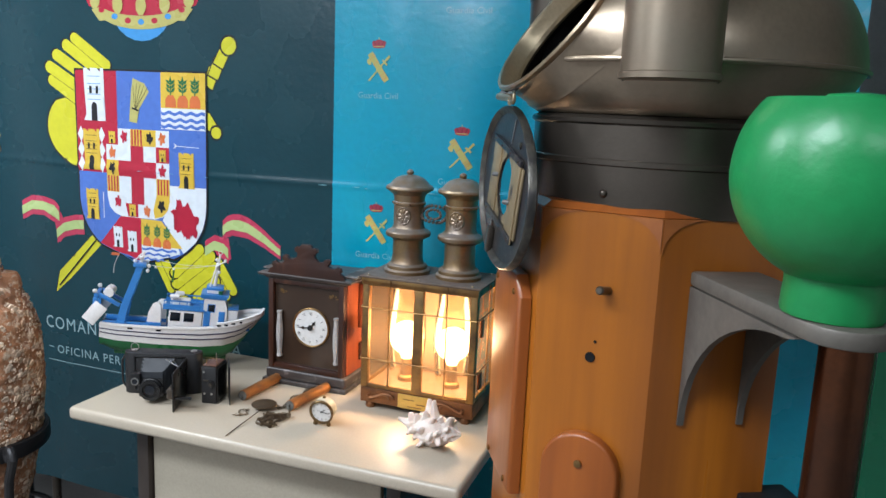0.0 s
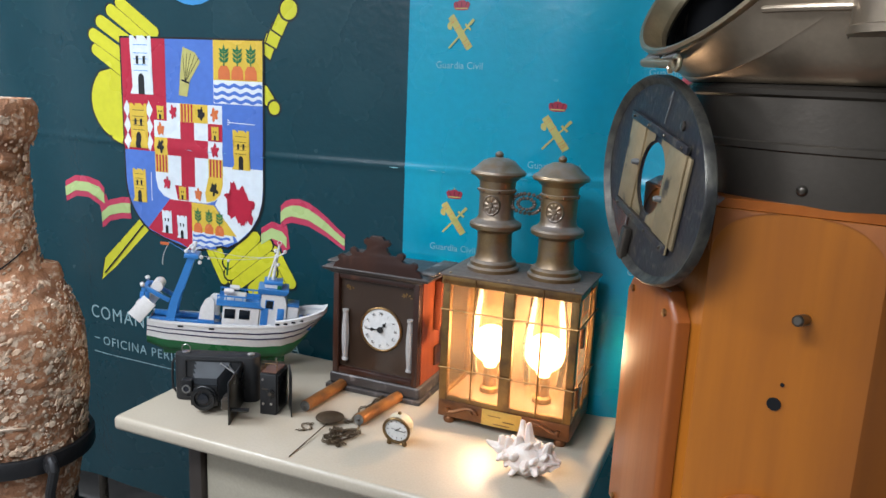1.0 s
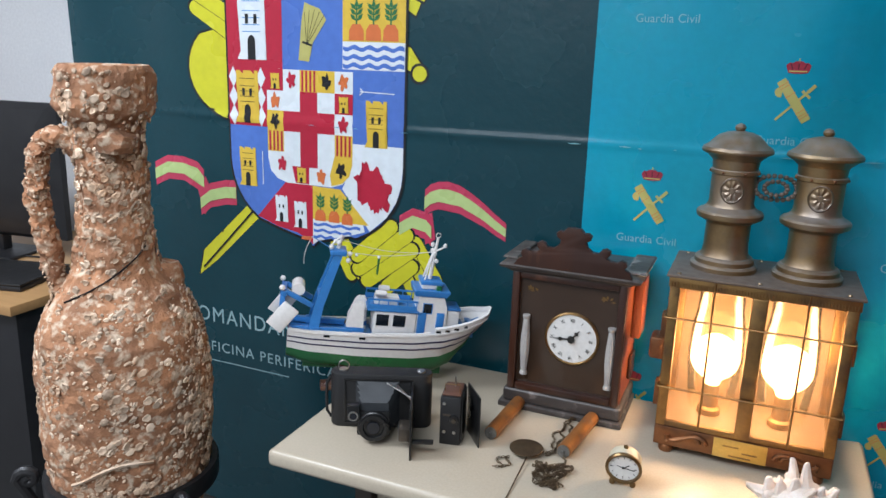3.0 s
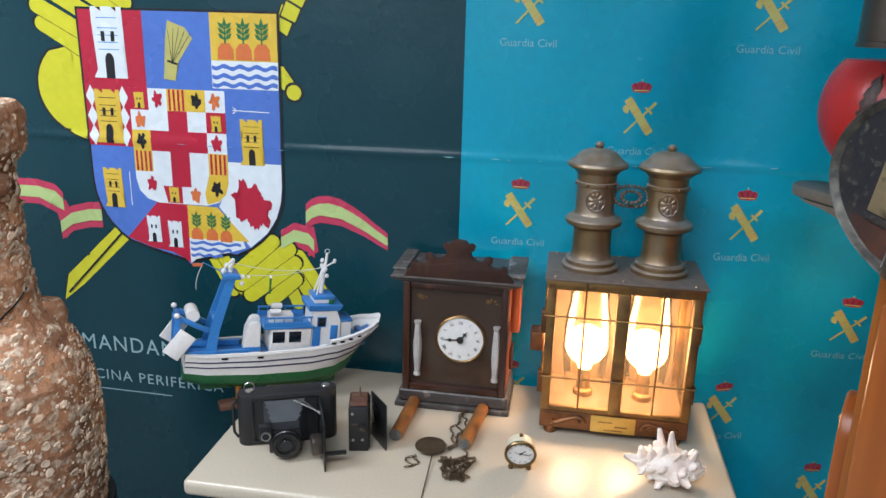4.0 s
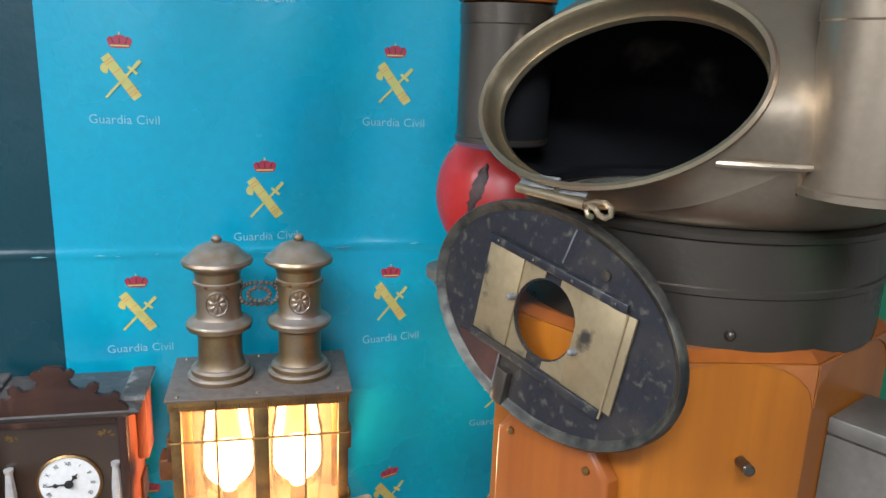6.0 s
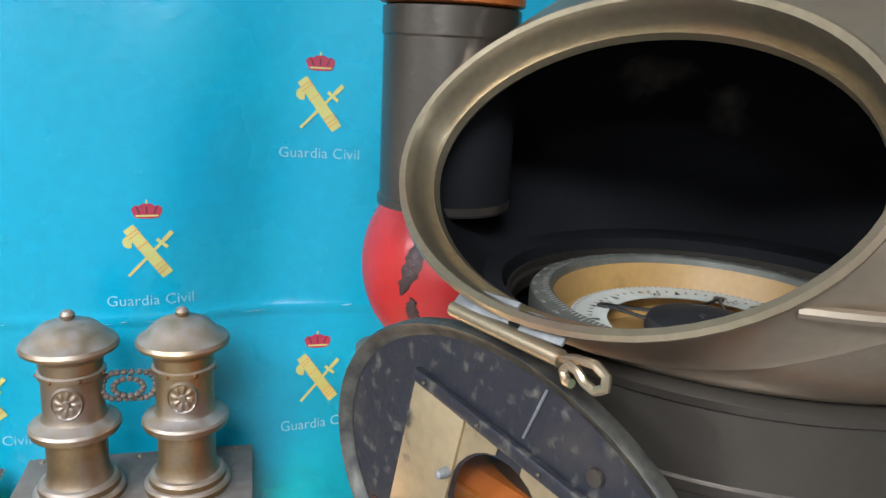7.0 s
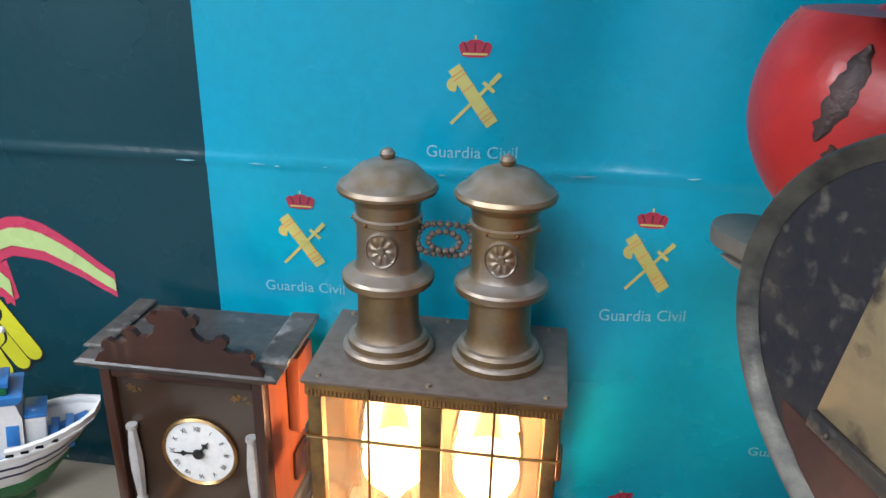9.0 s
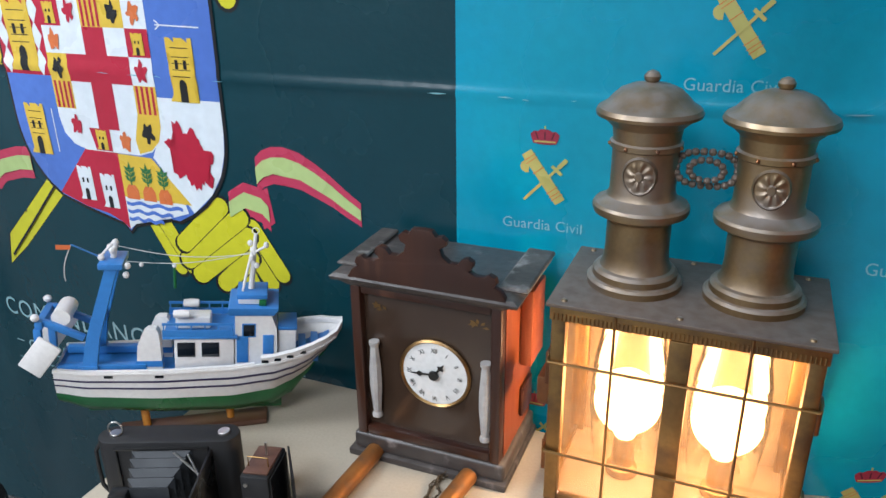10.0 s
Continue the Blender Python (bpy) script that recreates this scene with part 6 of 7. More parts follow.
def boat():
    m = pose(-1.411, 1.742, TOP, 0, 0, 33)
    b = thing("model_fishing_boat", m, "painted wooden model trawler in white, blue and green on a stand", "model boat")
    part("stand", box(B(), -0.13, 0.11, -0.02, 0.02, 0, 0.011, bev=0.003), STANDWOOD, b, "brown wooden stand")
    for s in (-0.085, 0.05):
        part("peg", rod(B(), (s, 0, 0.0112), (s, 0, 0.05), 0.0065, 14), YWOOD, b, "amber wooden peg")
    loops = []
    for s in STAT:
        pts = [hull_at(s, k / 5) for k in range(6)]
        loops.append([(s, -y, z) for y, z in reversed(pts)] + [(s, y, z) for y, z in pts])
    bm = rings(B(), loops, closed=False, caps=(False, False))
    lo = [(p[0], p[1], p[2]) for p in loops[0]]
    bm.faces.new([bm.verts.new(p) for p in lo])
    bmesh.ops.remove_doubles(bm, verts=bm.verts, dist=1e-5)
    bmesh.ops.recalc_face_normals(bm, faces=bm.faces)
    part("hull", bm, BOATWHITE, b, "white upper hull")
    loops = []
    for s in STAT:
        bb, w, sh, wz, kz = lerp_table(HULL, s)
        loops.append([(s, y, z) for y, z in ((-w, wz), (-w * 0.92, wz * 0.6 + kz * 0.4), (-w * 0.6, wz * 0.2 + kz * 0.8), (-0.003, kz), (0.003, kz), (w * 0.6, wz * 0.2 + kz * 0.8), (w * 0.92, wz * 0.6 + kz * 0.4), (w, wz))])
    bm = rings(B(), loops, closed=False, caps=(True, True))
    bmesh.ops.recalc_face_normals(bm, faces=bm.faces)
    part("bottom", bm, BOATGREEN, b, "green underwater hull")
    part("keel", box(B(), -0.16, 0.125, -0.003, 0.003, 0.021, 0.038, bev=0.001), BOATGREEN, b)
    for k0, k1, mt, nm in ((0.36, 0.42, NAVY, "stripe"), (0.62, 0.68, NAVY, "stripe"), (0.93, 1.0, BOATWHITE, "rubbing_strake")):
        for sg in (-1, 1):
            d = 0.0012 if nm == "stripe" else 0.003
            bm = rings(B(), [[(s, sg * (hull_at(s, k)[0] + o), hull_at(s, k)[1]) for k, o in ((k0, 0.0002), (k0, d), (k1, d), (k1, 0.0002))] for s in STAT[:-1]])
            bmesh.ops.recalc_face_normals(bm, faces=bm.faces)
            part(nm, bm, mt, b)
    dk = lambda s: 0.8 if s < 0.1 else max(0.6, 0.8 - 5 * (s - 0.1))
    loops = [[(s, -hull_at(s, dk(s))[0] + 0.002, hull_at(s, dk(s))[1]), (s, hull_at(s, dk(s))[0] - 0.002, hull_at(s, dk(s))[1])] for s in STAT[:-2]]
    bm = rings(B(), loops, closed=False, caps=(False, False))
    part("deck", bm, BOATBLUE, b, "blue deck")
    # bow bulwark with a white cap rail
    for sg in (-1, 1):
        st = [s for s in STAT if s > 0.085]
        bm = rings(B(), [[(s, sg * (hull_at(s, 1)[0] + o), hull_at(s, 1)[1] + h) for o, h in ((0.001, 0), (0.0035, 0.011), (-0.004, 0.0125), (-0.005, 0.009), (-0.002, 0))] for s in st])
        bmesh.ops.recalc_face_normals(bm, faces=bm.faces)
        part("cap_rail", bm, BOATWHITE, b)
        for s in (0.10, 0.118, 0.136, 0.154):
            y, z = hull_at(s, 1)
            part("scupper", box(B(), s - 0.005, s + 0.005, sg * (y + 0.0015) - 0.001, sg * (y + 0.0015) + 0.001, z + 0.001, z + 0.006), DARKWIN, b)
        for s in (-0.12, -0.05):
            y, z = hull_at(s, 0.82)
            part("scupper", box(B(), s - 0.006, s + 0.006, sg * (y + 0.0005) - 0.001, sg * (y + 0.0005) + 0.001, z - 0.001, z + 0.003), DARKWIN, b)
        st = [s for s in STAT if -0.2 < s < 0.09]
        bm = rings(B(), [[(s, sg * (hull_at(s, 1)[0] + o), hull_at(s, 1)[1] + h) for o, h in ((0.002, 0), (0.002, 0.003), (-0.004, 0.003), (-0.004, 0))] for s in st])
        bmesh.ops.recalc_face_normals(bm, faces=bm.faces)
        part("gunwale", bm, BOATWHITE, b)
    for s in (0.149, 0.168):
        part("bow_bench", box(B(), s, s + 0.011, -0.026, 0.026, 0.12, 0.141 + (s - 0.13) * 0.2, bev=0.001), BOATBLUE, b)
    # deckhouse
    house = part("deckhouse", box(B(), -0.03, 0.055, -0.037, 0.037, 0.112, 0.17, bev=0.003), BOATWHITE, b, "white deckhouse")
    for s in (-0.013, 0.021):
        for sg in (-1, 1):
            part("window", box(B(), s - 0.0125, s + 0.0125, sg * 0.0372 - 0.0012, sg * 0.0372 + 0.0012, 0.138, 0.163, bev=0.0005), DARKWIN, house)
    part("bridge_deck", box(B(), -0.045, 0.06, -0.041, 0.041, 0.1705, 0.175, bev=0.001), BOATBLUE, house)
    for sg in (-1, 1):
        part("rail", box(B(), -0.045, 0.055, sg * 0.039 - 0.001, sg * 0.039 + 0.001, 0.194, 0.198), BOATBLUE, house)
        for i in range(6):
            part("rail_post", rod(B(), (-0.043 + 0.019 * i, sg * 0.039, 0.175), (-0.043 + 0.019 * i, sg * 0.039, 0.195), 0.0011, 6), BOATBLUE, house)
        part("life_raft", lathe(B(), [(0.001, -0.012), (0.006, -0.011), (0.007, 0), (0.006, 0.011), (0.001, 0.012)], 12), BOATWHITE, house, m=pose(-0.015 + 0.005 * sg, sg * 0.02, 0.2045, 0, 90, 0))
        part("rail_board", box(B(), -0.045, 0.05, sg * 0.0395 - 0.0008, sg * 0.0395 + 0.0008, 0.1755, 0.186), BOATBLUE, house)
    part("skylight", box(B(), -0.03, 0.02, -0.015, 0.015, 0.1752, 0.196, bev=0.003), BOATWHITE, house)
    # wheelhouse
    wh = part("wheelhouse", rings(B(), [[(x0, -y, z), (x1, -y, z), (x1, y, z), (x0, y, z)] for x0, x1, y, z in ((0.056, 0.118, 0.034, 0.115), (0.056, 0.116, 0.034, 0.185), (0.056, 0.108, 0.032, 0.208))]), BOATWHITE, b, "white wheelhouse", angle=0.3)
    for sg in (-1, 1):
        part("window", box(B(), 0.068, 0.084, sg * 0.0335 - 0.0014, sg * 0.0335 + 0.0014, 0.172, 0.192, bev=0.0005), DARKWIN, wh)
        part("window_trim", box(B(), 0.066, 0.086, sg * 0.0335 - 0.0008, sg * 0.0335 + 0.0008, 0.17, 0.194), BOATBLUE, wh)
        part("side_door", box(B(), 0.058, 0.075, sg * 0.0344 - 0.001, sg * 0.0344 + 0.001, 0.125, 0.172, bev=0.0006), BOATBLUE, wh, "blue side door")
        part("side_door", box(B(), 0.096, 0.112, sg * 0.0344 - 0.001, sg * 0.0344 + 0.001, 0.14, 0.174, bev=0.0006), BOATBLUE, wh, "blue side panel")
    part("visor", rings(B(), [[(x0, -y, z), (x1, -y, z), (x1, y, z), (x0, y, z)] for x0, x1, y, z in ((0.048, 0.112, 0.035, 0.2085), (0.046, 0.118, 0.038, 0.219), (0.048, 0.118, 0.038, 0.222))]), BOATBLUE, wh, "blue visor", angle=0.3)
    part("upper_bridge", box(B(), 0.06, 0.1, -0.024, 0.024, 0.2222, 0.238, bev=0.003), BOATWHITE, wh)
    part("upper_band", box(B(), 0.058, 0.102, -0.0255, 0.0255, 0.232, 0.24, bev=0.001), BOATBLUE, wh)
    for sg in (-1, 1):
        part("side_light", box(B(), 0.09, 0.1, sg * 0.026 - 0.003, sg * 0.026 + 0.003, 0.2222, 0.2315, bev=0.001), BOATGREEN, wh)
    part("fore_cabin", box(B(), 0.1175, 0.145, -0.026, 0.026, 0.13, 0.178, bev=0.003), BOATWHITE, wh)
    part("fore_rail", box(B(), 0.1175, 0.146, -0.027, 0.027, 0.1785, 0.184, bev=0.001), BOATBLUE, wh)
    mast = part("mast", rod(B(), (0.078, 0, 0.2402), (0.084, 0, 0.333), 0.0046, 10, 0.0026), BOATWHITE, b, "white mast")
    part("mast_arm", rod(B(), (0.079, -0.016, 0.295), (0.079, 0.016, 0.295), 0.0022, 8), BOATWHITE, mast)
    part("mast_arm", rod(B(), (0.08, 0, 0.30), (0.098, -0.008, 0.315), 0.002, 8), BOATWHITE, mast)
    for p in ((0.079, -0.016, 0.3), (0.079, 0.016, 0.3), (0.099, -0.009, 0.318), (0.076, 0.006, 0.315), (0.086, -0.006, 0.282)):
        part("lamp", ball(B(), p, 0.0042, 8, 1.3), BOATWHITE, mast)
    part("mast_stay", rod(B(), (0.066, -0.012, 0.2402), (0.08, 0, 0.31), 0.0018, 6), BOATWHITE, mast)
    part("mast_stay", rod(B(), (0.066, 0.012, 0.2402), (0.08, 0, 0.31), 0.0018, 6), BOATWHITE, mast)
    part("aerial", tube(B(), [(0.084 + 0.005 * math.cos(t), 0, 0.338 + 0.005 * math.sin(t)) for t in [2 * math.pi * i / 12 for i in range(12)]], 0.0008, 5, True), BOATWHITE, mast)
    # funnels and winches aft
    for s, y in ((-0.064, -0.022), (-0.055, 0.022)):
        bm = rings(B(), [[(s + x * k, y - 0.010 * k, z), (s + x2 * k, y - 0.010 * k, z), (s + x2 * k, y + 0.010 * k, z), (s + x * k, y + 0.010 * k, z)] for x, x2, k, z in ((-0.02, 0.016, 1, 0.11), (-0.018, 0.015, 0.95, 0.155), (-0.01, 0.014, 0.9, 0.176), (-0.004, 0.012, 0.75, 0.182))])
        fn = part("funnel", bm, BOATWHITE, b, "white funnel casing", angle=0.4)
        part("funnel_band", box(B(), s - 0.0205, s + 0.0165, y - 0.0106, y + 0.0106, 0.118, 0.128), BOATBLUE, fn)
    bm = lathe(B(), [(0.008, -0.022), (0.008, -0.018), (0.005, -0.017), (0.005, 0.017), (0.008, 0.018), (0.008, 0.022)], 14)
    part("winch", bm, DARKLEG, b, "dark net winch", m=pose(-0.075, 0, 0.12, 90, 0, 0))
    for y in (-0.03, 0.03):
        part("hatch_board", box(B(), -0.19, -0.07, y - 0.006, y + 0.006, 0.112, 0.124, bev=0.001), BOATBLUE, b)
    # stern gantry
    for sg in (-1, 1):
        bm = rings(B(), [[(x - w, sg * y - 0.005, z), (x + w, sg * y - 0.005, z), (x + w, sg * y + 0.005, z), (x - w, sg * y + 0.005, z)] for x, w, y, z in ((-0.148, 0.010, 0.034, 0.11), (-0.14, 0.009, 0.03, 0.17), (-0.112, 0.008, 0.02, 0.28))])
        gl = part("gantry_leg", bm, BOATBLUE, b, "blue gantry leg", angle=0.4)
        part("gantry_foot", box(B(), -0.161, -0.135, sg * 0.034 - 0.007, sg * 0.034 + 0.007, 0.108, 0.125, bev=0.001), BOATBLUE, gl)
    gt = part("gantry_top", box(B(), -0.128, -0.096, -0.028, 0.028, 0.2805, 0.29, bev=0.001), BOATBLUE, b)
    part("gantry_beam", box(B(), -0.144, -0.13, -0.03, 0.03, 0.186, 0.194, bev=0.001), BOATBLUE, b)
    part("gantry_mast", rod(B(), (-0.112, 0, 0.2903), (-0.108, 0, 0.312), 0.0042, 10, 0.003), BOATWHITE, gt, "white gantry mast")
    for p in ((-0.126, -0.01, 0.294), (-0.118, 0.012, 0.302), (-0.09, -0.02, 0.285), (-0.092, -0.024, 0.272), (-0.108, 0, 0.315), (-0.112, -0.004, 0.303)):
        part("lamp", ball(B(), p, 0.0048, 8, 1.2), BOATWHITE, gt)
    part("mast_brace", rod(B(), (-0.13, 0, 0.29), (-0.111, 0, 0.315), 0.002, 6), BOATWHITE, gt)
    part("flag_staff", rod(B(), (-0.128, 0, 0.29), (-0.165, -0.005, 0.312), 0.0012, 6), BOATBLUE, gt)
    part("flag", box(B(), -0.185, -0.166, -0.006, -0.005, 0.304, 0.311), P_ORANGE, gt, "tiny orange flag")
    part("hanging_line", tube(B(), [(-0.165 - 0.012 * math.sin(t), -0.005, 0.312 - 0.03 * t) for t in [0.25 * i for i in range(9)]], 0.0008, 5), STRING, gt)
    # stern ramp frame and trawl boards
    for sg in (-1, 1):
        part("stern_beam", box(B(), -0.06, 0.0, sg * 0.028 - 0.004, sg * 0.028 + 0.004, -0.005, 0.005, bev=0.001), BOATBLUE, b, m=pose(-0.152, 0, 0.168, 0, 26, 0))
        part("trawl_board", box(B(), -0.030, 0.030, -0.0025, 0.0025, -0.018, 0.018, bev=0.002), BOATWHITE, b, "white trawl board", m=pose(-0.208, sg * 0.048, 0.146, 0, -55, 8 * sg))
    part("stern_cross_beam", box(B(), -0.214, -0.204, -0.036, 0.036, 0.186, 0.198, bev=0.001), BOATBLUE, b)
    part("net_drum", lathe(B(), [(0.001, -0.025), (0.013, -0.0245), (0.013, 0.0245), (0.001, 0.025)], 16), BOATWHITE, b, m=pose(-0.182, 0, 0.2, 90, 0, 0))
    for sg in (-1, 1):
        part("stern_lamp", ball(B(), (-0.213, sg * 0.034, 0.205), 0.006, 10), BOATWHITE, b)
        part("davit", box(B(), -0.216, -0.206, sg * 0.034 - 0.005, sg * 0.034 + 0.005, 0.118, 0.187, bev=0.001), BOATBLUE, b)
    part("rigging_line", tube(B(), [(-0.108 + 0.19 * k, 0, 0.31 - 0.01 * k - 0.012 * math.sin(math.pi * k)) for k in [i / 12 for i in range(13)]], 0.0007, 5), STRING, b)
    part("rigging_line", tube(B(), [(-0.096 + 0.175 * k, 0, 0.284 + 0.018 * k - 0.01 * math.sin(math.pi * k)) for k in [i / 12 for i in range(13)]], 0.0007, 5), STRING, b)
    for s in (-0.075, -0.03):
        part("line_float", ball(B(), (s, 0, 0.2775 + 0.001 * (s < -0.05)), 0.0035, 8), BOATWHITE, b)
    part("hanging_float", rod(B(), (-0.03, 0, 0.275), (-0.03, 0, 0.24), 0.0022, 8), BOATGREEN, b)
    # the hull rides a little down by the bow on its pegs
    trim = pose(0, 0, 0.015, 0, 6, 0) @ Matrix.Diagonal((1.07, 1, 1, 1))
    for k in b.children:
        if not k.name.startswith(("stand", "peg")):
            k.matrix_basis = trim @ k.matrix_basis


boat()


# ---- cameras ----
LEATHER = mat("black_leatherette", (0.007, 0.007, 0.008), (0.01, 0.01, 0.011), scale=40, fine=500, rough=0.58, bump=0.0003)
BLACKMETAL = mat("black_lacquered_metal", (0.007, 0.007, 0.008), (0.011, 0.011, 0.011), scale=20, rough=0.3, bump=0.0001, c3=(0.12, 0.11, 0.1), wear=(0.7, 0.76))
BELLOWS = mat("grey_bellows_cloth", (0.028, 0.032, 0.037), (0.02, 0.023, 0.027), scale=30, fine=300, rough=0.6, bump=0.0003)
CHROME = mat("nickel_plate", (0.55, 0.54, 0.52), (0.42, 0.41, 0.4), scale=20, rough=0.3, metal=1.0)
BROWNLEATHER = mat("worn_brown_leather", (0.12, 0.055, 0.035), (0.08, 0.035, 0.025), scale=40, rough=0.5, bump=0.0004)
LENS = mat("dark_lens", (0.01, 0.012, 0.016), (0.012, 0.014, 0.02), rough=0.06, spread=0.02)


def stadium(x0, x1, y0, y1, z0, z1, r=None, n=8):
    """A box whose narrow ends are rounded, seen from above."""
    r = r or (y1 - y0) / 2
    ym = (y0 + y1) / 2
    lp = [(x1 - r + r * math.cos(a), ym + (y1 - y0) / 2 * math.sin(a)) for a in [math.radians(-90 + 180 * i / n) for i in range(n + 1)]]
    lp += [(x0 + r + r * math.cos(a), ym + (y1 - y0) / 2 * math.sin(a)) for a in [math.radians(90 + 180 * i / n) for i in range(n + 1)]]
    bm = rings(B(), [[(x, y, z) for x, y in lp] for z in (z0, z1)])
    bmesh.ops.bevel(bm, geom=[e for e in bm.edges if abs(e.verts[0].co.z - e.verts[1].co.z) < 1e-6], offset=0.0025, segments=2, profile=0.5, affect="EDGES")
    return bm


def round_part(name, r, d, material, parent, m, label="", ring=False):
    prof = [(r, 0), (r, d * 0.8), (r * 0.93, d), (0.0005, d)] if not ring else [(r, 0), (r, d), (r * 0.75, d), (r * 0.7, d * 0.5), (r * 0.7, 0)]
    return part(name, lathe(B(), prof, 28, caps=(True, not ring)), material, parent, label, m=m)


def folding_camera():
    c = thing("folding_camera", pose(-1.316, 1.566, TOP, 0, 0, 23), "open black folding bellows camera standing on the desk", "camera")
    part("body", stadium(-0.1, 0.1, 0.0, 0.042, 0.0, 0.112, 0.02), LEATHER, c, "black leather-covered body")
    for z0, z1 in ((0.1, 0.104), (0.008, 0.012)):
        boxpart("front_frame", (-0.072, 0.06, -0.0035, 0.0005, z0, z1), BLACKMETAL, c, 0.0008)
    for x in (-0.072, 0.056):
        boxpart("front_frame", (x, x + 0.004, -0.0034, 0.0004, 0.0122, 0.0998), BLACKMETAL, c, 0.0008)
    loops = []
    for i in range(9):
        k = i / 8
        g = 0.0 if i % 2 else 0.007
        x0, x1, z0, z1 = -0.042 + 0.012 * k - g, 0.030 - 0.018 * k + g, 0.022 + 0.004 * k - g, 0.094 - 0.02 * k + g
        y = -0.0006 - 0.058 * k
        loops.append([(x0, y, z0), (x1, y, z0), (x1, y, z1), (x0, y, z1)])
    part("bellows", rings(B(), loops), BELLOWS, c, "grey pleated bellows", angle=0.2)
    boxpart("lens_board", (-0.04, 0.022, -0.064, -0.0595, 0.016, 0.066), BLACKMETAL, c, 0.003)
    sh = round_part("shutter", 0.03, 0.009, BLACKMETAL, c, pose(-0.008, -0.0642, 0.038, 90, 0, 0), "round black shutter")
    round_part("shutter_ring", 0.026, 0.005, BLACKMETAL, c, pose(-0.008, -0.0734, 0.038, 90, 0, 0), ring=True)
    round_part("lens", 0.0125, 0.004, LENS, c, pose(-0.008, -0.0736, 0.038, 90, 0, 0), "dark glass lens")
    for k in range(8):
        a = k * 0.785
        part("shutter_screw", ball(B(), (-0.008 + 0.0245 * math.cos(a), -0.0735, 0.038 + 0.0245 * math.sin(a)), 0.0012, 6), CHROME, c)
    vf = part("viewfinder", box(B(), -0.058, -0.034, -0.072, -0.052, 0.05, 0.08, bev=0.002, m=pose(0, 0, 0, 0, 0, 0)), BLACKMETAL, c, "small black viewfinder")
    round_part("finder_lens", 0.0095, 0.003, CHROME, c, pose(-0.046, -0.0722, 0.06, 90, 0, 0), ring=True)
    round_part("finder_glass", 0.0065, 0.002, LENS, c, pose(-0.046, -0.0722, 0.06, 90, 0, 0))
    part("bed", box(B(), 0.061, 0.0645, -0.125, 0.002, 0.0, 0.1, bev=0.001), BLACKMETAL, c, "folded-down black bed panel")
    boxpart("bed_foot", (0.065, 0.105, -0.118, -0.108, 0.03, 0.036), BLACKMETAL, c, 0.001)
    part("strut", rod(B(), (0.03, -0.002, 0.094), (0.0615, -0.05, 0.085), 0.0018, 8), CHROME, c, "nickel strut")
    part("strut", rod(B(), (0.012, -0.004, 0.097), (0.0615, -0.045, 0.087), 0.0018, 8), CHROME, c, "nickel strut")
    boxpart("focus_rail", (0.04, 0.061, -0.1, -0.06, 0.024, 0.05), DARKMETAL, c, 0.002)
    for z in (0.028, 0.034, 0.04, 0.046):
        boxpart("rail_rib", (0.0385, 0.0398, -0.098, -0.062, z - 0.001, z + 0.001), CHROME, c)
    for x in (-0.075, 0.078):
        round_part("winding_disc", 0.0085, 0.003, CHROME, c, pose(x, 0.021, 0.1122), "nickel disc")
    part("winding_key", tube(B(), [(-0.075 + 0.01 * math.cos(a), 0.021, 0.121 + 0.011 * math.sin(a)) for a in [math.radians(-30 + 240 * i / 16) for i in range(17)]], 0.0013, 6), CHROME, c, "nickel key ring")
    part("strap", tube(B(), [(-0.1, 0.02, 0.098), (-0.108, 0.02, 0.085), (-0.109, 0.02, 0.055), (-0.108, 0.02, 0.025), (-0.1, 0.02, 0.012)], 0.003, 8), LEATHER, c, "leather hand strap")


def box_camera():
    c = thing("pocket_camera", pose(-1.165, 1.562, TOP, 0, 0, 13), "small upright black camera with its back open", "camera")
    part("body", box(B(), -0.022, 0.018, 0.0, 0.07, 0.0, 0.098, bev=0.003), LEATHER, c, "black leather-covered body")
    part("top_cover", box(B(), -0.019, 0.015, 0.006, 0.064, 0.0982, 0.1015, bev=0.001), BROWNLEATHER, c, "worn brown top")
    round_part("dial_knob", 0.0085, 0.007, BLACKMETAL, c, pose(0.006, -0.0002, 0.055, 90, 0, 0), "black round knob")
    round_part("dial_cap", 0.0045, 0.003, DARKMETAL, c, pose(0.006, -0.0073, 0.055, 90, 0, 0))
    for x, z in ((0.006, 0.027), (-0.013, 0.027), (-0.014, 0.085)):
        round_part("screw", 0.003, 0.002, CHROME, c, pose(x, -0.0002, z, 90, 0, 0))
    boxpart("slider", (-0.016, -0.002, -0.0015, -0.0001, 0.06, 0.064), DARKMETAL, c)
    part("finder_wire", tube(B(), [(-0.016, 0.02, 0.1016), (-0.016, 0.02, 0.116), (0.012, 0.02, 0.116), (0.012, 0.02, 0.1016)], 0.0009, 6), BRASS, c, "folding wire finder")
    part("release_pin", rod(B(), (0.0, 0.045, 0.1016), (0.0, 0.045, 0.122), 0.0016, 8), CHROME, c)
    part("back_door", box(B(), 0.0, 0.003, -0.075, 0.0, 0.0, 0.102, bev=0.001), BLACKMETAL, c, "open black back door", m=pose(0.021, 0.068, 0, 0, 0, 25))
    boxpart("inner_frame", (0.0182, 0.0205, 0.004, 0.066, 0.006, 0.094), BLACKMETAL, c, 0.0006)


folding_camera()
box_camera()


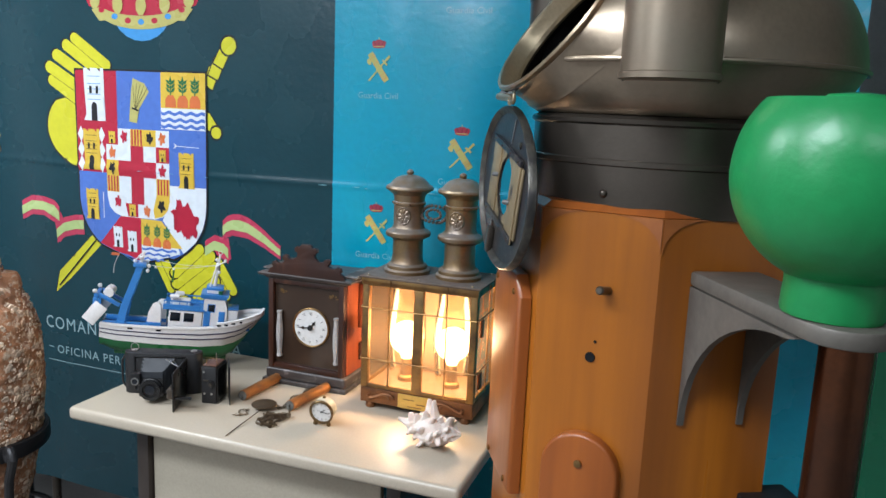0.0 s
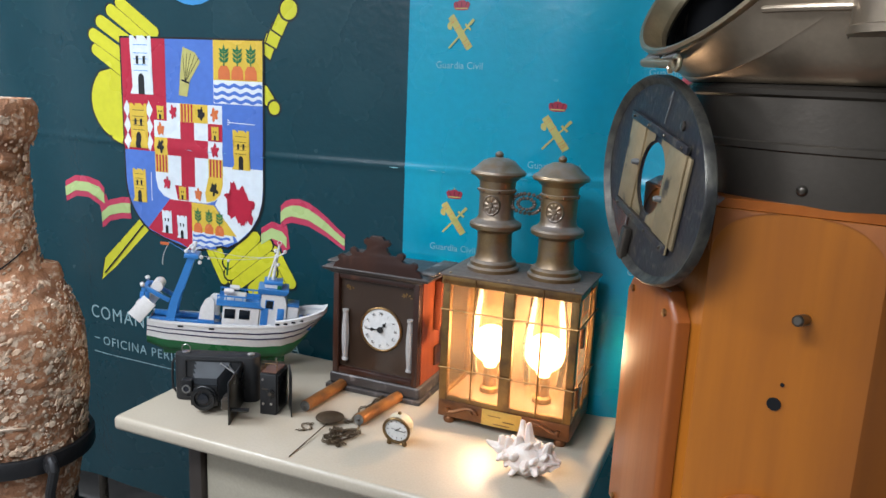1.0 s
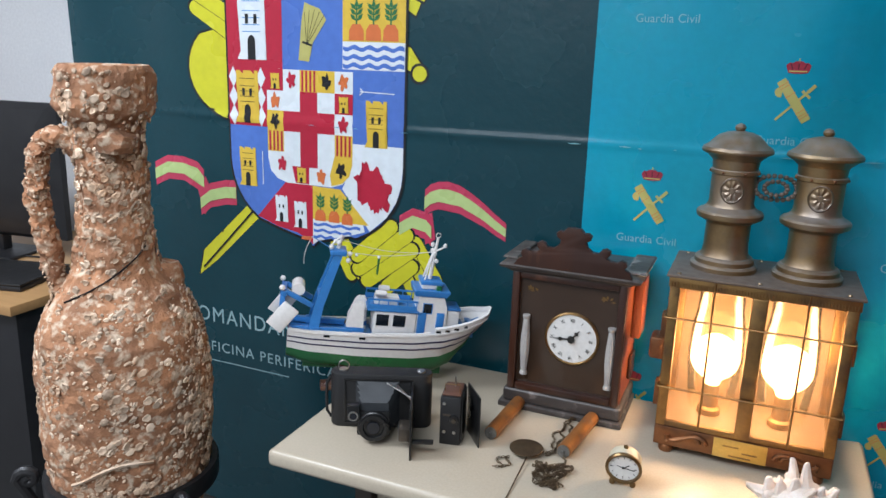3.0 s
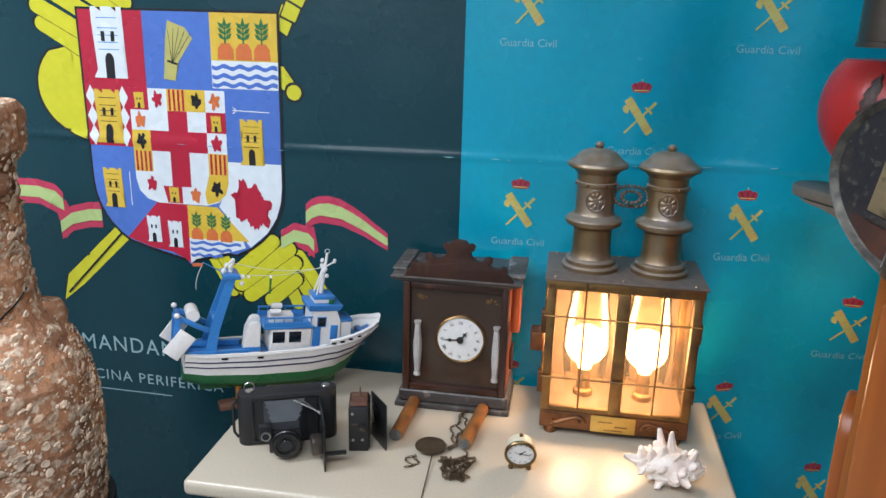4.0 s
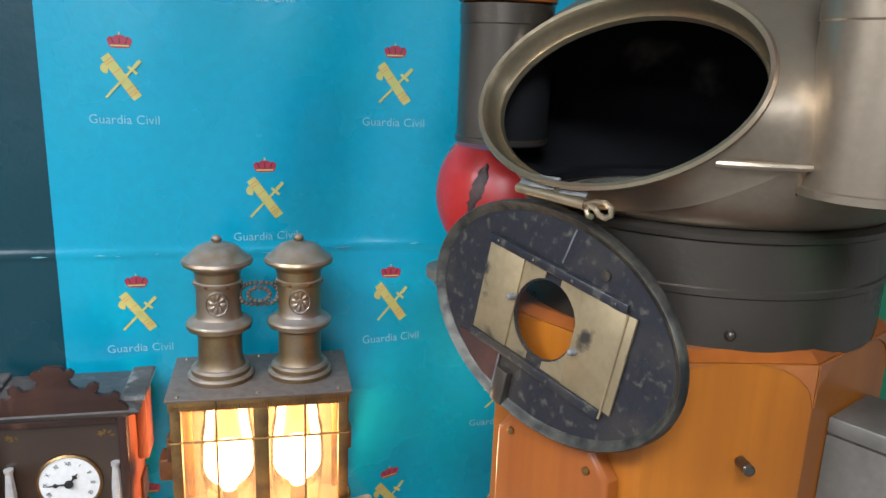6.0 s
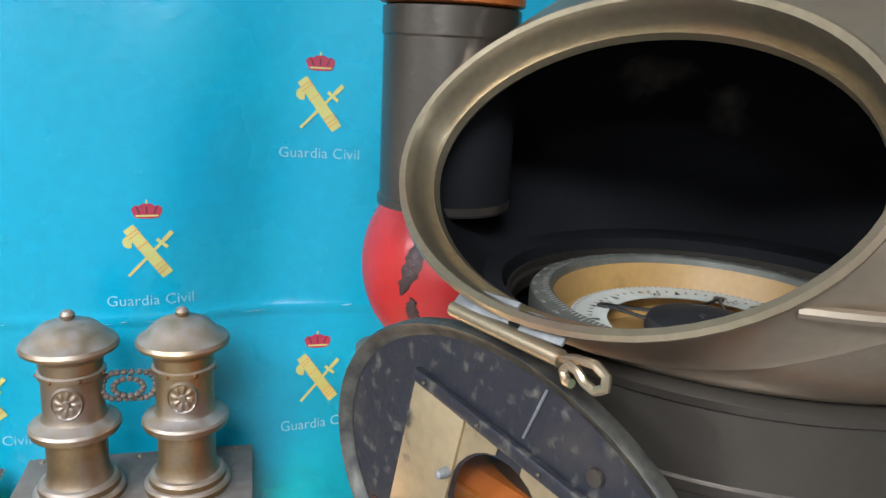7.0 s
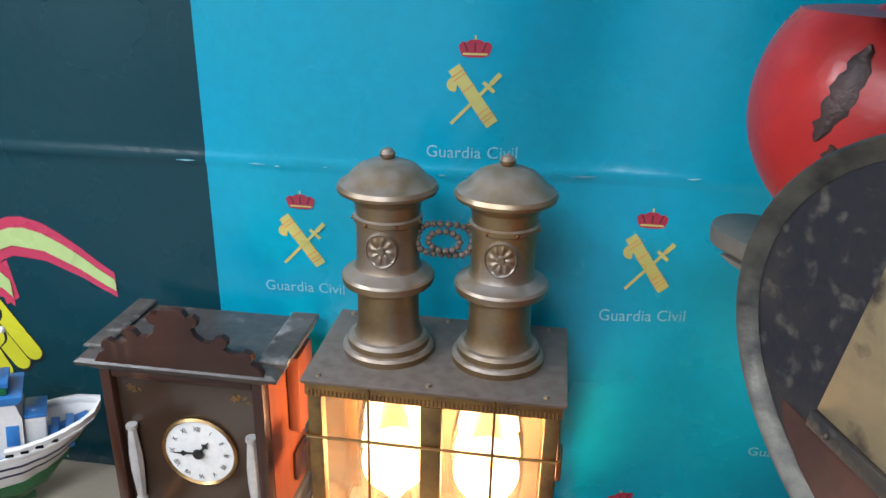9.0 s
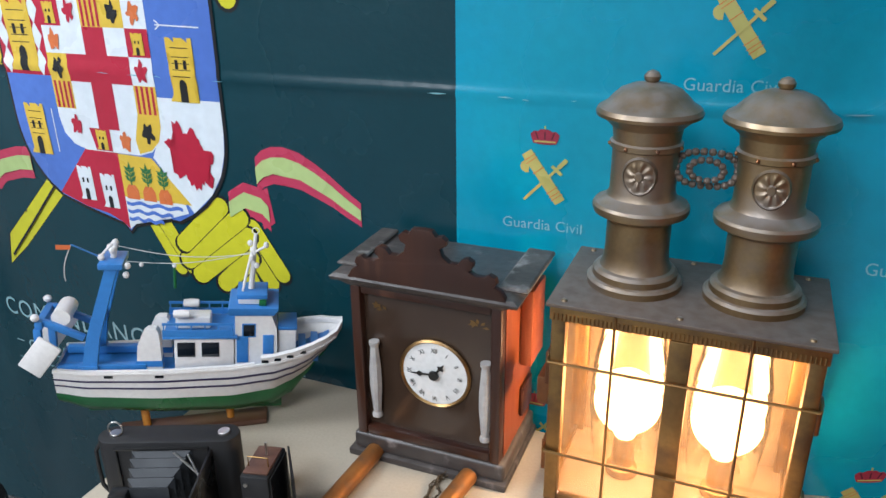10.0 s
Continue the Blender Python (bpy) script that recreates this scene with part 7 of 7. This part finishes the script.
# ---- clock weights, pendulum, chain ----
WEIGHT = mat("tarnished_copper_weight", (0.42, 0.17, 0.045), (0.3, 0.12, 0.035), scale=18, fine=120, rough=0.42, metal=0.55, bump=0.0003, c3=(0.16, 0.09, 0.05), wear=(0.58, 0.72))
LEADEND = mat("crusty_lead_end", (0.2, 0.19, 0.17), (0.1, 0.095, 0.085), scale=60, fine=250, rough=0.6, metal=0.4, bump=0.001)
CHAIN = mat("tarnished_brass_chain", (0.15, 0.105, 0.06), (0.1, 0.07, 0.045), scale=30, rough=0.42, metal=0.8)


def weight(p, q, g):
    p, q = Vector((*p, TOP + 0.0138)), Vector((*q, TOP + 0.0138))
    w = thing("clock_weight", Matrix.Translation((p + q) / 2), "cylindrical copper clock weight lying on the desk", "clock weight", group="clock weights")
    d = (p - q) / 2
    part("tube", rod(B(), -d, d, 0.0137, 28), WEIGHT, w, angle=0.4)
    u = d.normalized()
    for sg in (-1, 1):
        bm = rod(B(), sg * d, sg * (d + u * 0.003), 0.0122, 24)
        part("end_plug", bm, LEADEND, w, "grey lead end")
    part("hook_stub", rod(B(), d + u * 0.003, d + u * 0.009, 0.003, 10), LEADEND, w)


weight((-1.103, 1.618), (-1.095, 1.778), 1)
weight((-0.958, 1.612), (-0.938, 1.768), 1)


def pendulum():
    p = thing("pendulum", pose(-1.025, 1.597, TOP), "brass pendulum disc with its thin rod lying on the desk", "pendulum")
    part("disc", lathe(B(), [(0.0285, 0.008), (0.032, 0.0105), (0.0315, 0.0125), (0.015, 0.0155), (0.001, 0.016)], 36), CHAIN, p, "tarnished brass disc")
    part("rod", rod(B(), (0.008, -0.02, 0.008), (0.014, -0.182, 0.0015), 0.0013, 8), CHAIN, p, "thin wire rod")


pendulum()


def even_steps(pts, step):
    """Points at even distances along a line."""
    pts = [Vector(q) for q in pts]
    out, left = [pts[0]], step
    for u, v in zip(pts, pts[1:]):
        d, at = (v - u).length, 0.0
        while d - at >= left:
            at += left
            left = step
            out.append(u.lerp(v, at / d))
        left -= d - at
    return out


def chain():
    c = thing("clock_chain", pose(-0.99, 1.57, TOP), "heap of tarnished brass clock chain", "chain")
    rnd = random.Random(11)
    paths = []
    span = lambda n: [i / n for i in range(n + 1)]
    for q in range(3):
        paths.append([(0.002 + 0.008 * q + 0.007 * math.sin(9 * k + 2 * q) + 0.004 * math.sin(23 * k + q), 0.2 - 0.17 * k, 0.003 + 0.004 * q * abs(math.sin(6 * k + q))) for k in span(120)])
    for q in range(5):
        paths.append([(0.018 + 0.004 * q + 0.022 * math.cos(11 * k + 1.9 * q) + 0.009 * math.sin(27 * k + q), -0.036 + 0.032 * math.sin(8.3 * k + 1.1 * q) + 0.009 * math.cos(31 * k + 2 * q), 0.003 + 0.0028 * q * (0.6 + 0.4 * math.sin(17 * k + q))) for k in span(400)])
    paths.append([(-0.068 + 0.009 * math.cos(9 * k), -0.004 - 0.05 * k, 0.003 + 0.002 * math.sin(8 * k)) for k in span(60)])
    paths.append([(-0.056 + 0.007 * math.cos(7 * k + 2), -0.004 - 0.04 * k, 0.003) for k in span(60)])
    paths.append([(0.03 + 0.012 * math.sin(6 * k), 0.04 - 0.08 * k, 0.003 + 0.004 * k) for k in span(60)])
    bm = B()
    for line in paths:
        pts = even_steps(line, 0.0052)
        for i, (a, b2) in enumerate(zip(pts, pts[1:])):
            d = (b2 - a).normalized()
            u = Vector((0, 0, 1)).cross(d).normalized() if abs(d.z) < 0.95 else Vector((1, 0, 0))
            w = d.cross(u)
            an = (0.3 if i % 2 else 1.6) + rnd.uniform(-0.5, 0.5)
            s = u * math.cos(an) + w * math.sin(an)
            mid = (a + b2) / 2
            tube(bm, [mid + d * 0.0036 * math.cos(t) + s * 0.0023 * math.sin(t) for t in [2 * math.pi * k / 7 for k in range(8)]], 0.0008, 4)
    lk = part("link_heap", bm, CHAIN, c)
    tagged(lk, kind="stuff")


chain()


# ---- alarm clock ----
def alarm_clock():
    m = pose(-0.841, 1.563, TOP, 0, 0, 4)
    a = thing("alarm_clock", m, "small round brass alarm clock with a cream dial", "alarm clock")
    rim = mat("dark_brass_rim", (0.22, 0.14, 0.06), (0.14, 0.09, 0.045), scale=30, rough=0.35, metal=0.9)
    ivory = mat("ivory_case", (0.62, 0.56, 0.42), (0.55, 0.5, 0.38), scale=20, rough=0.35)
    bm = lathe(B(), [(0.0265, 0.0), (0.0285, 0.003), (0.0285, 0.024), (0.026, 0.028), (0.001, 0.029)], 44)
    part("case", bm, ivory, a, "ivory case", m=pose(0, 0.0, 0.036, -82, 0, 0))
    bm = lathe(B(), [(0.0285, -0.001), (0.031, 0.0), (0.0315, 0.004), (0.0295, 0.007), (0.0262, 0.006), (0.0258, 0.001)], 44, caps=(False, False))
    part("rim", bm, rim, a, "dark brass rim", m=pose(0, 0.0, 0.036, 98, 0, 0))
    d = part("dial", lathe(B(), [(0.0262, 0.0), (0.0262, 0.0012), (0.0005, 0.0013)], 40), ENAMEL, a, "cream dial", m=pose(0, 0.0, 0.036, 98, 0, 0))
    for i in range(12):
        an = math.radians(30 * i)
        bm = box(B(), -0.0006, 0.0006, 0.0195 if i % 3 else 0.018, 0.0225, 0.0014, 0.0018)
        bmesh.ops.transform(bm, matrix=pose(0, 0, 0, 0, 0, 30 * i), verts=bm.verts)
        part("hour_mark", bm, BLACKINK, d)
    for an, ln, w in ((-52, 0.012, 0.0018), (-97, 0.019, 0.0014), (75, 0.012, 0.0006)):
        bm = box(B(), -w / 2, w / 2, -0.003, ln, 0.0021, 0.0026)
        bmesh.ops.transform(bm, matrix=pose(0, 0, 0, 0, 0, an), verts=bm.verts)
        part("pointer", bm, BLACKINK, d)
    part("pivot", lathe(B(), [(0.002, 0.0013), (0.0018, 0.0032), (0.0005, 0.0033)], 12), BLACKINK, d)
    for sg in (-1, 1):
        part("foot", rings(B(), [[(sg * 0.0175 + r * math.cos(t), 0.002 + r * math.sin(t), z) for t in [2 * math.pi * i / 14 for i in range(14)]] for r, z in ((0.003, 0), (0.005, 0.002), (0.0055, 0.006), (0.004, 0.01), (0.002, 0.013))]), rim, a)
    part("alarm_button", lathe(B(), [(0.004, 0.066), (0.004, 0.07), (0.002, 0.0715)], 12, (0, 0.014)), rim, a)


alarm_clock()


# ---- spiny shell ----
def spiny_shell():
    pearl = mat("chalky_shell", (0.78, 0.71, 0.65), (0.7, 0.58, 0.5), scale=45, fine=220, rough=0.55, bump=0.0006, sub=0.15)
    s = thing("murex_shell", pose(-0.562, 1.578, TOP), "white spiny sea shell on the desk before the lantern", "shell")
    bm = B()
    prof = [(-0.082, 0.004), (-0.07, 0.007), (-0.055, 0.011), (-0.04, 0.018), (-0.025, 0.031), (-0.008, 0.038), (0.008, 0.039), (0.022, 0.034), (0.03, 0.028), (0.036, 0.029), (0.046, 0.023), (0.05, 0.019), (0.056, 0.018), (0.064, 0.009), (0.072, 0.003)]
    loops = []
    for x, r in prof:
        up = 0.036 + 0.22 * max(0, -x - 0.03)
        loops.append([(x, r * 0.95 * math.cos(t), up + r * math.sin(t) * 0.95) for t in [2 * math.pi * i / 28 for i in range(28)]])
    rings(bm, loops)
    for v in bm.verts:
        n = Vector((0, v.co.y, v.co.z - 0.036)).normalized()
        an = math.atan2(v.co.z - 0.036, v.co.y)
        v.co += n * (0.0035 * math.sin(6 * an + 40 * v.co.x) + 0.003 * noise.noise(v.co * 90))
        v.co.z = max(v.co.z, 0.0005)
    part("body_whorl", bm, pearl, s, "chalk-white ribbed body")
    rnd = random.Random(21)
    rows = [(x, r) for x, r in ((-0.046, 0.015), (-0.03, 0.026), (-0.012, 0.036), (0.007, 0.038), (0.025, 0.031), (0.042, 0.024))]
    for x, r in rows:
        for an in (15, 70, 118, 165, 205):
            if rnd.random() < 0.12:
                continue
            t = radians(an + rnd.uniform(-20, 20))
            d = Vector((rnd.uniform(-0.35, 0.35), math.cos(t), math.sin(t))).normalized()
            up = 0.036 + 0.22 * max(0, -x - 0.03)
            base = Vector((x, 0, up)) + Vector((0, math.cos(t), math.sin(t))) * r * 0.8
            ln = rnd.choice((0.007, 0.011, 0.016, 0.023)) * rnd.uniform(0.85, 1.15) * (1.35 if an == 70 and abs(x) < 0.02 else 1.0) * (0.7 if abs(x) > 0.04 else 1)
            tip = base + d * (ln + r * 0.25)
            if tip.z < 0.001:
                continue
            bend = Vector((-0.004 if x < 0 else 0.004, 0, 0.002))
            b2 = B()
            u = d.orthogonal().normalized()
            w = d.cross(u)
            lp = []
            for k in (0, 0.35, 0.7, 0.93, 1.0):
                rr = 0.0112 * (1 - 0.62 * k) if k < 1 else 0.0026
                c = base.lerp(tip, k) + bend * k * k
                lp.append([c + rr * (math.cos(2 * math.pi * i / 7) * u * 1.25 + math.sin(2 * math.pi * i / 7) * w * 0.8) for i in range(7)])
            rings(b2, lp)
            for v in b2.verts:
                v.co.z = max(v.co.z, 0.0004)
            part("spine", b2, pearl, s)


spiny_shell()


# ---- office desk behind the amphora ----
def office():
    wood = mat("pale_office_wood", (0.42, 0.24, 0.1), (0.36, 0.2, 0.085), scale=6, fine=60, stretch=(0.12, 1, 1), rough=0.4, bump=0.0002)
    black = mat("black_plastic", (0.012, 0.012, 0.014), (0.016, 0.016, 0.018), scale=30, fine=300, rough=0.4, bump=0.0002)
    d = thing("office_desk", pose(-3.2, 2.1, 0), "pale wooden office desk with a black cabinet beneath", "desk")
    part("desktop", box(B(), -0.9, 0.62, -0.35, 0.4, 0.715, 0.745, bev=0.003), wood, d, "pale wood-grain top")
    part("cabinet", box(B(), -0.3, 0.6, -0.32, 0.38, 0.0, 0.7145, bev=0.003), black, d, "black cabinet")
    part("leg", box(B(), -0.88, -0.84, -0.3, 0.38, 0.0, 0.7145, bev=0.003), black, d)
    mo = thing("computer_monitor", pose(-3.12, 2.14, 0.745, 0, 0, 8), "black computer monitor seen from behind on the office desk", "monitor")
    part("foot", box(B(), -0.13, 0.13, -0.09, 0.09, 0, 0.012, bev=0.004), black, mo)
    part("stem", box(B(), -0.03, 0.03, -0.01, 0.03, 0.0122, 0.12, bev=0.004), black, mo)
    part("housing", rings(B(), [[(-w, y, z0), (w, y, z0), (w, y, z1), (-w, y, z1)] for w, y, z0, z1 in ((0.2, -0.05, 0.15, 0.4), (0.27, -0.03, 0.085, 0.51), (0.3, -0.012, 0.07, 0.53), (0.3, 0.012, 0.07, 0.53))]), black, mo, "black moulded back", angle=0.3)
    for i in range(14):
        part("vent_rib", box(B(), 0.215, 0.262, -0.042 + 0.0, -0.03, 0.14 + 0.022 * i, 0.15 + 0.022 * i, bev=0.001), black, mo)
    lp = thing("laptop", pose(-2.86, 1.93, 0.745, 0, 0, 14), "closed black laptop lying on the office desk", "laptop")
    part("base", box(B(), -0.17, 0.17, -0.12, 0.12, 0, 0.016, bev=0.004), black, lp)
    part("lid", box(B(), -0.17, 0.17, -0.12, 0.12, 0.0162, 0.024, bev=0.003), LEATHER, lp)
    cb = thing("black_cable", pose(-2.75, 2.1, 0.745), "thin black cable on the office desk", "cable")
    part("wire", tube(B(), [(-0.3 + 0.5 * k, 0.05 * math.sin(6 * k), 0.004) for k in [i / 24 for i in range(25)]], 0.0035, 6), black, cb)


office()
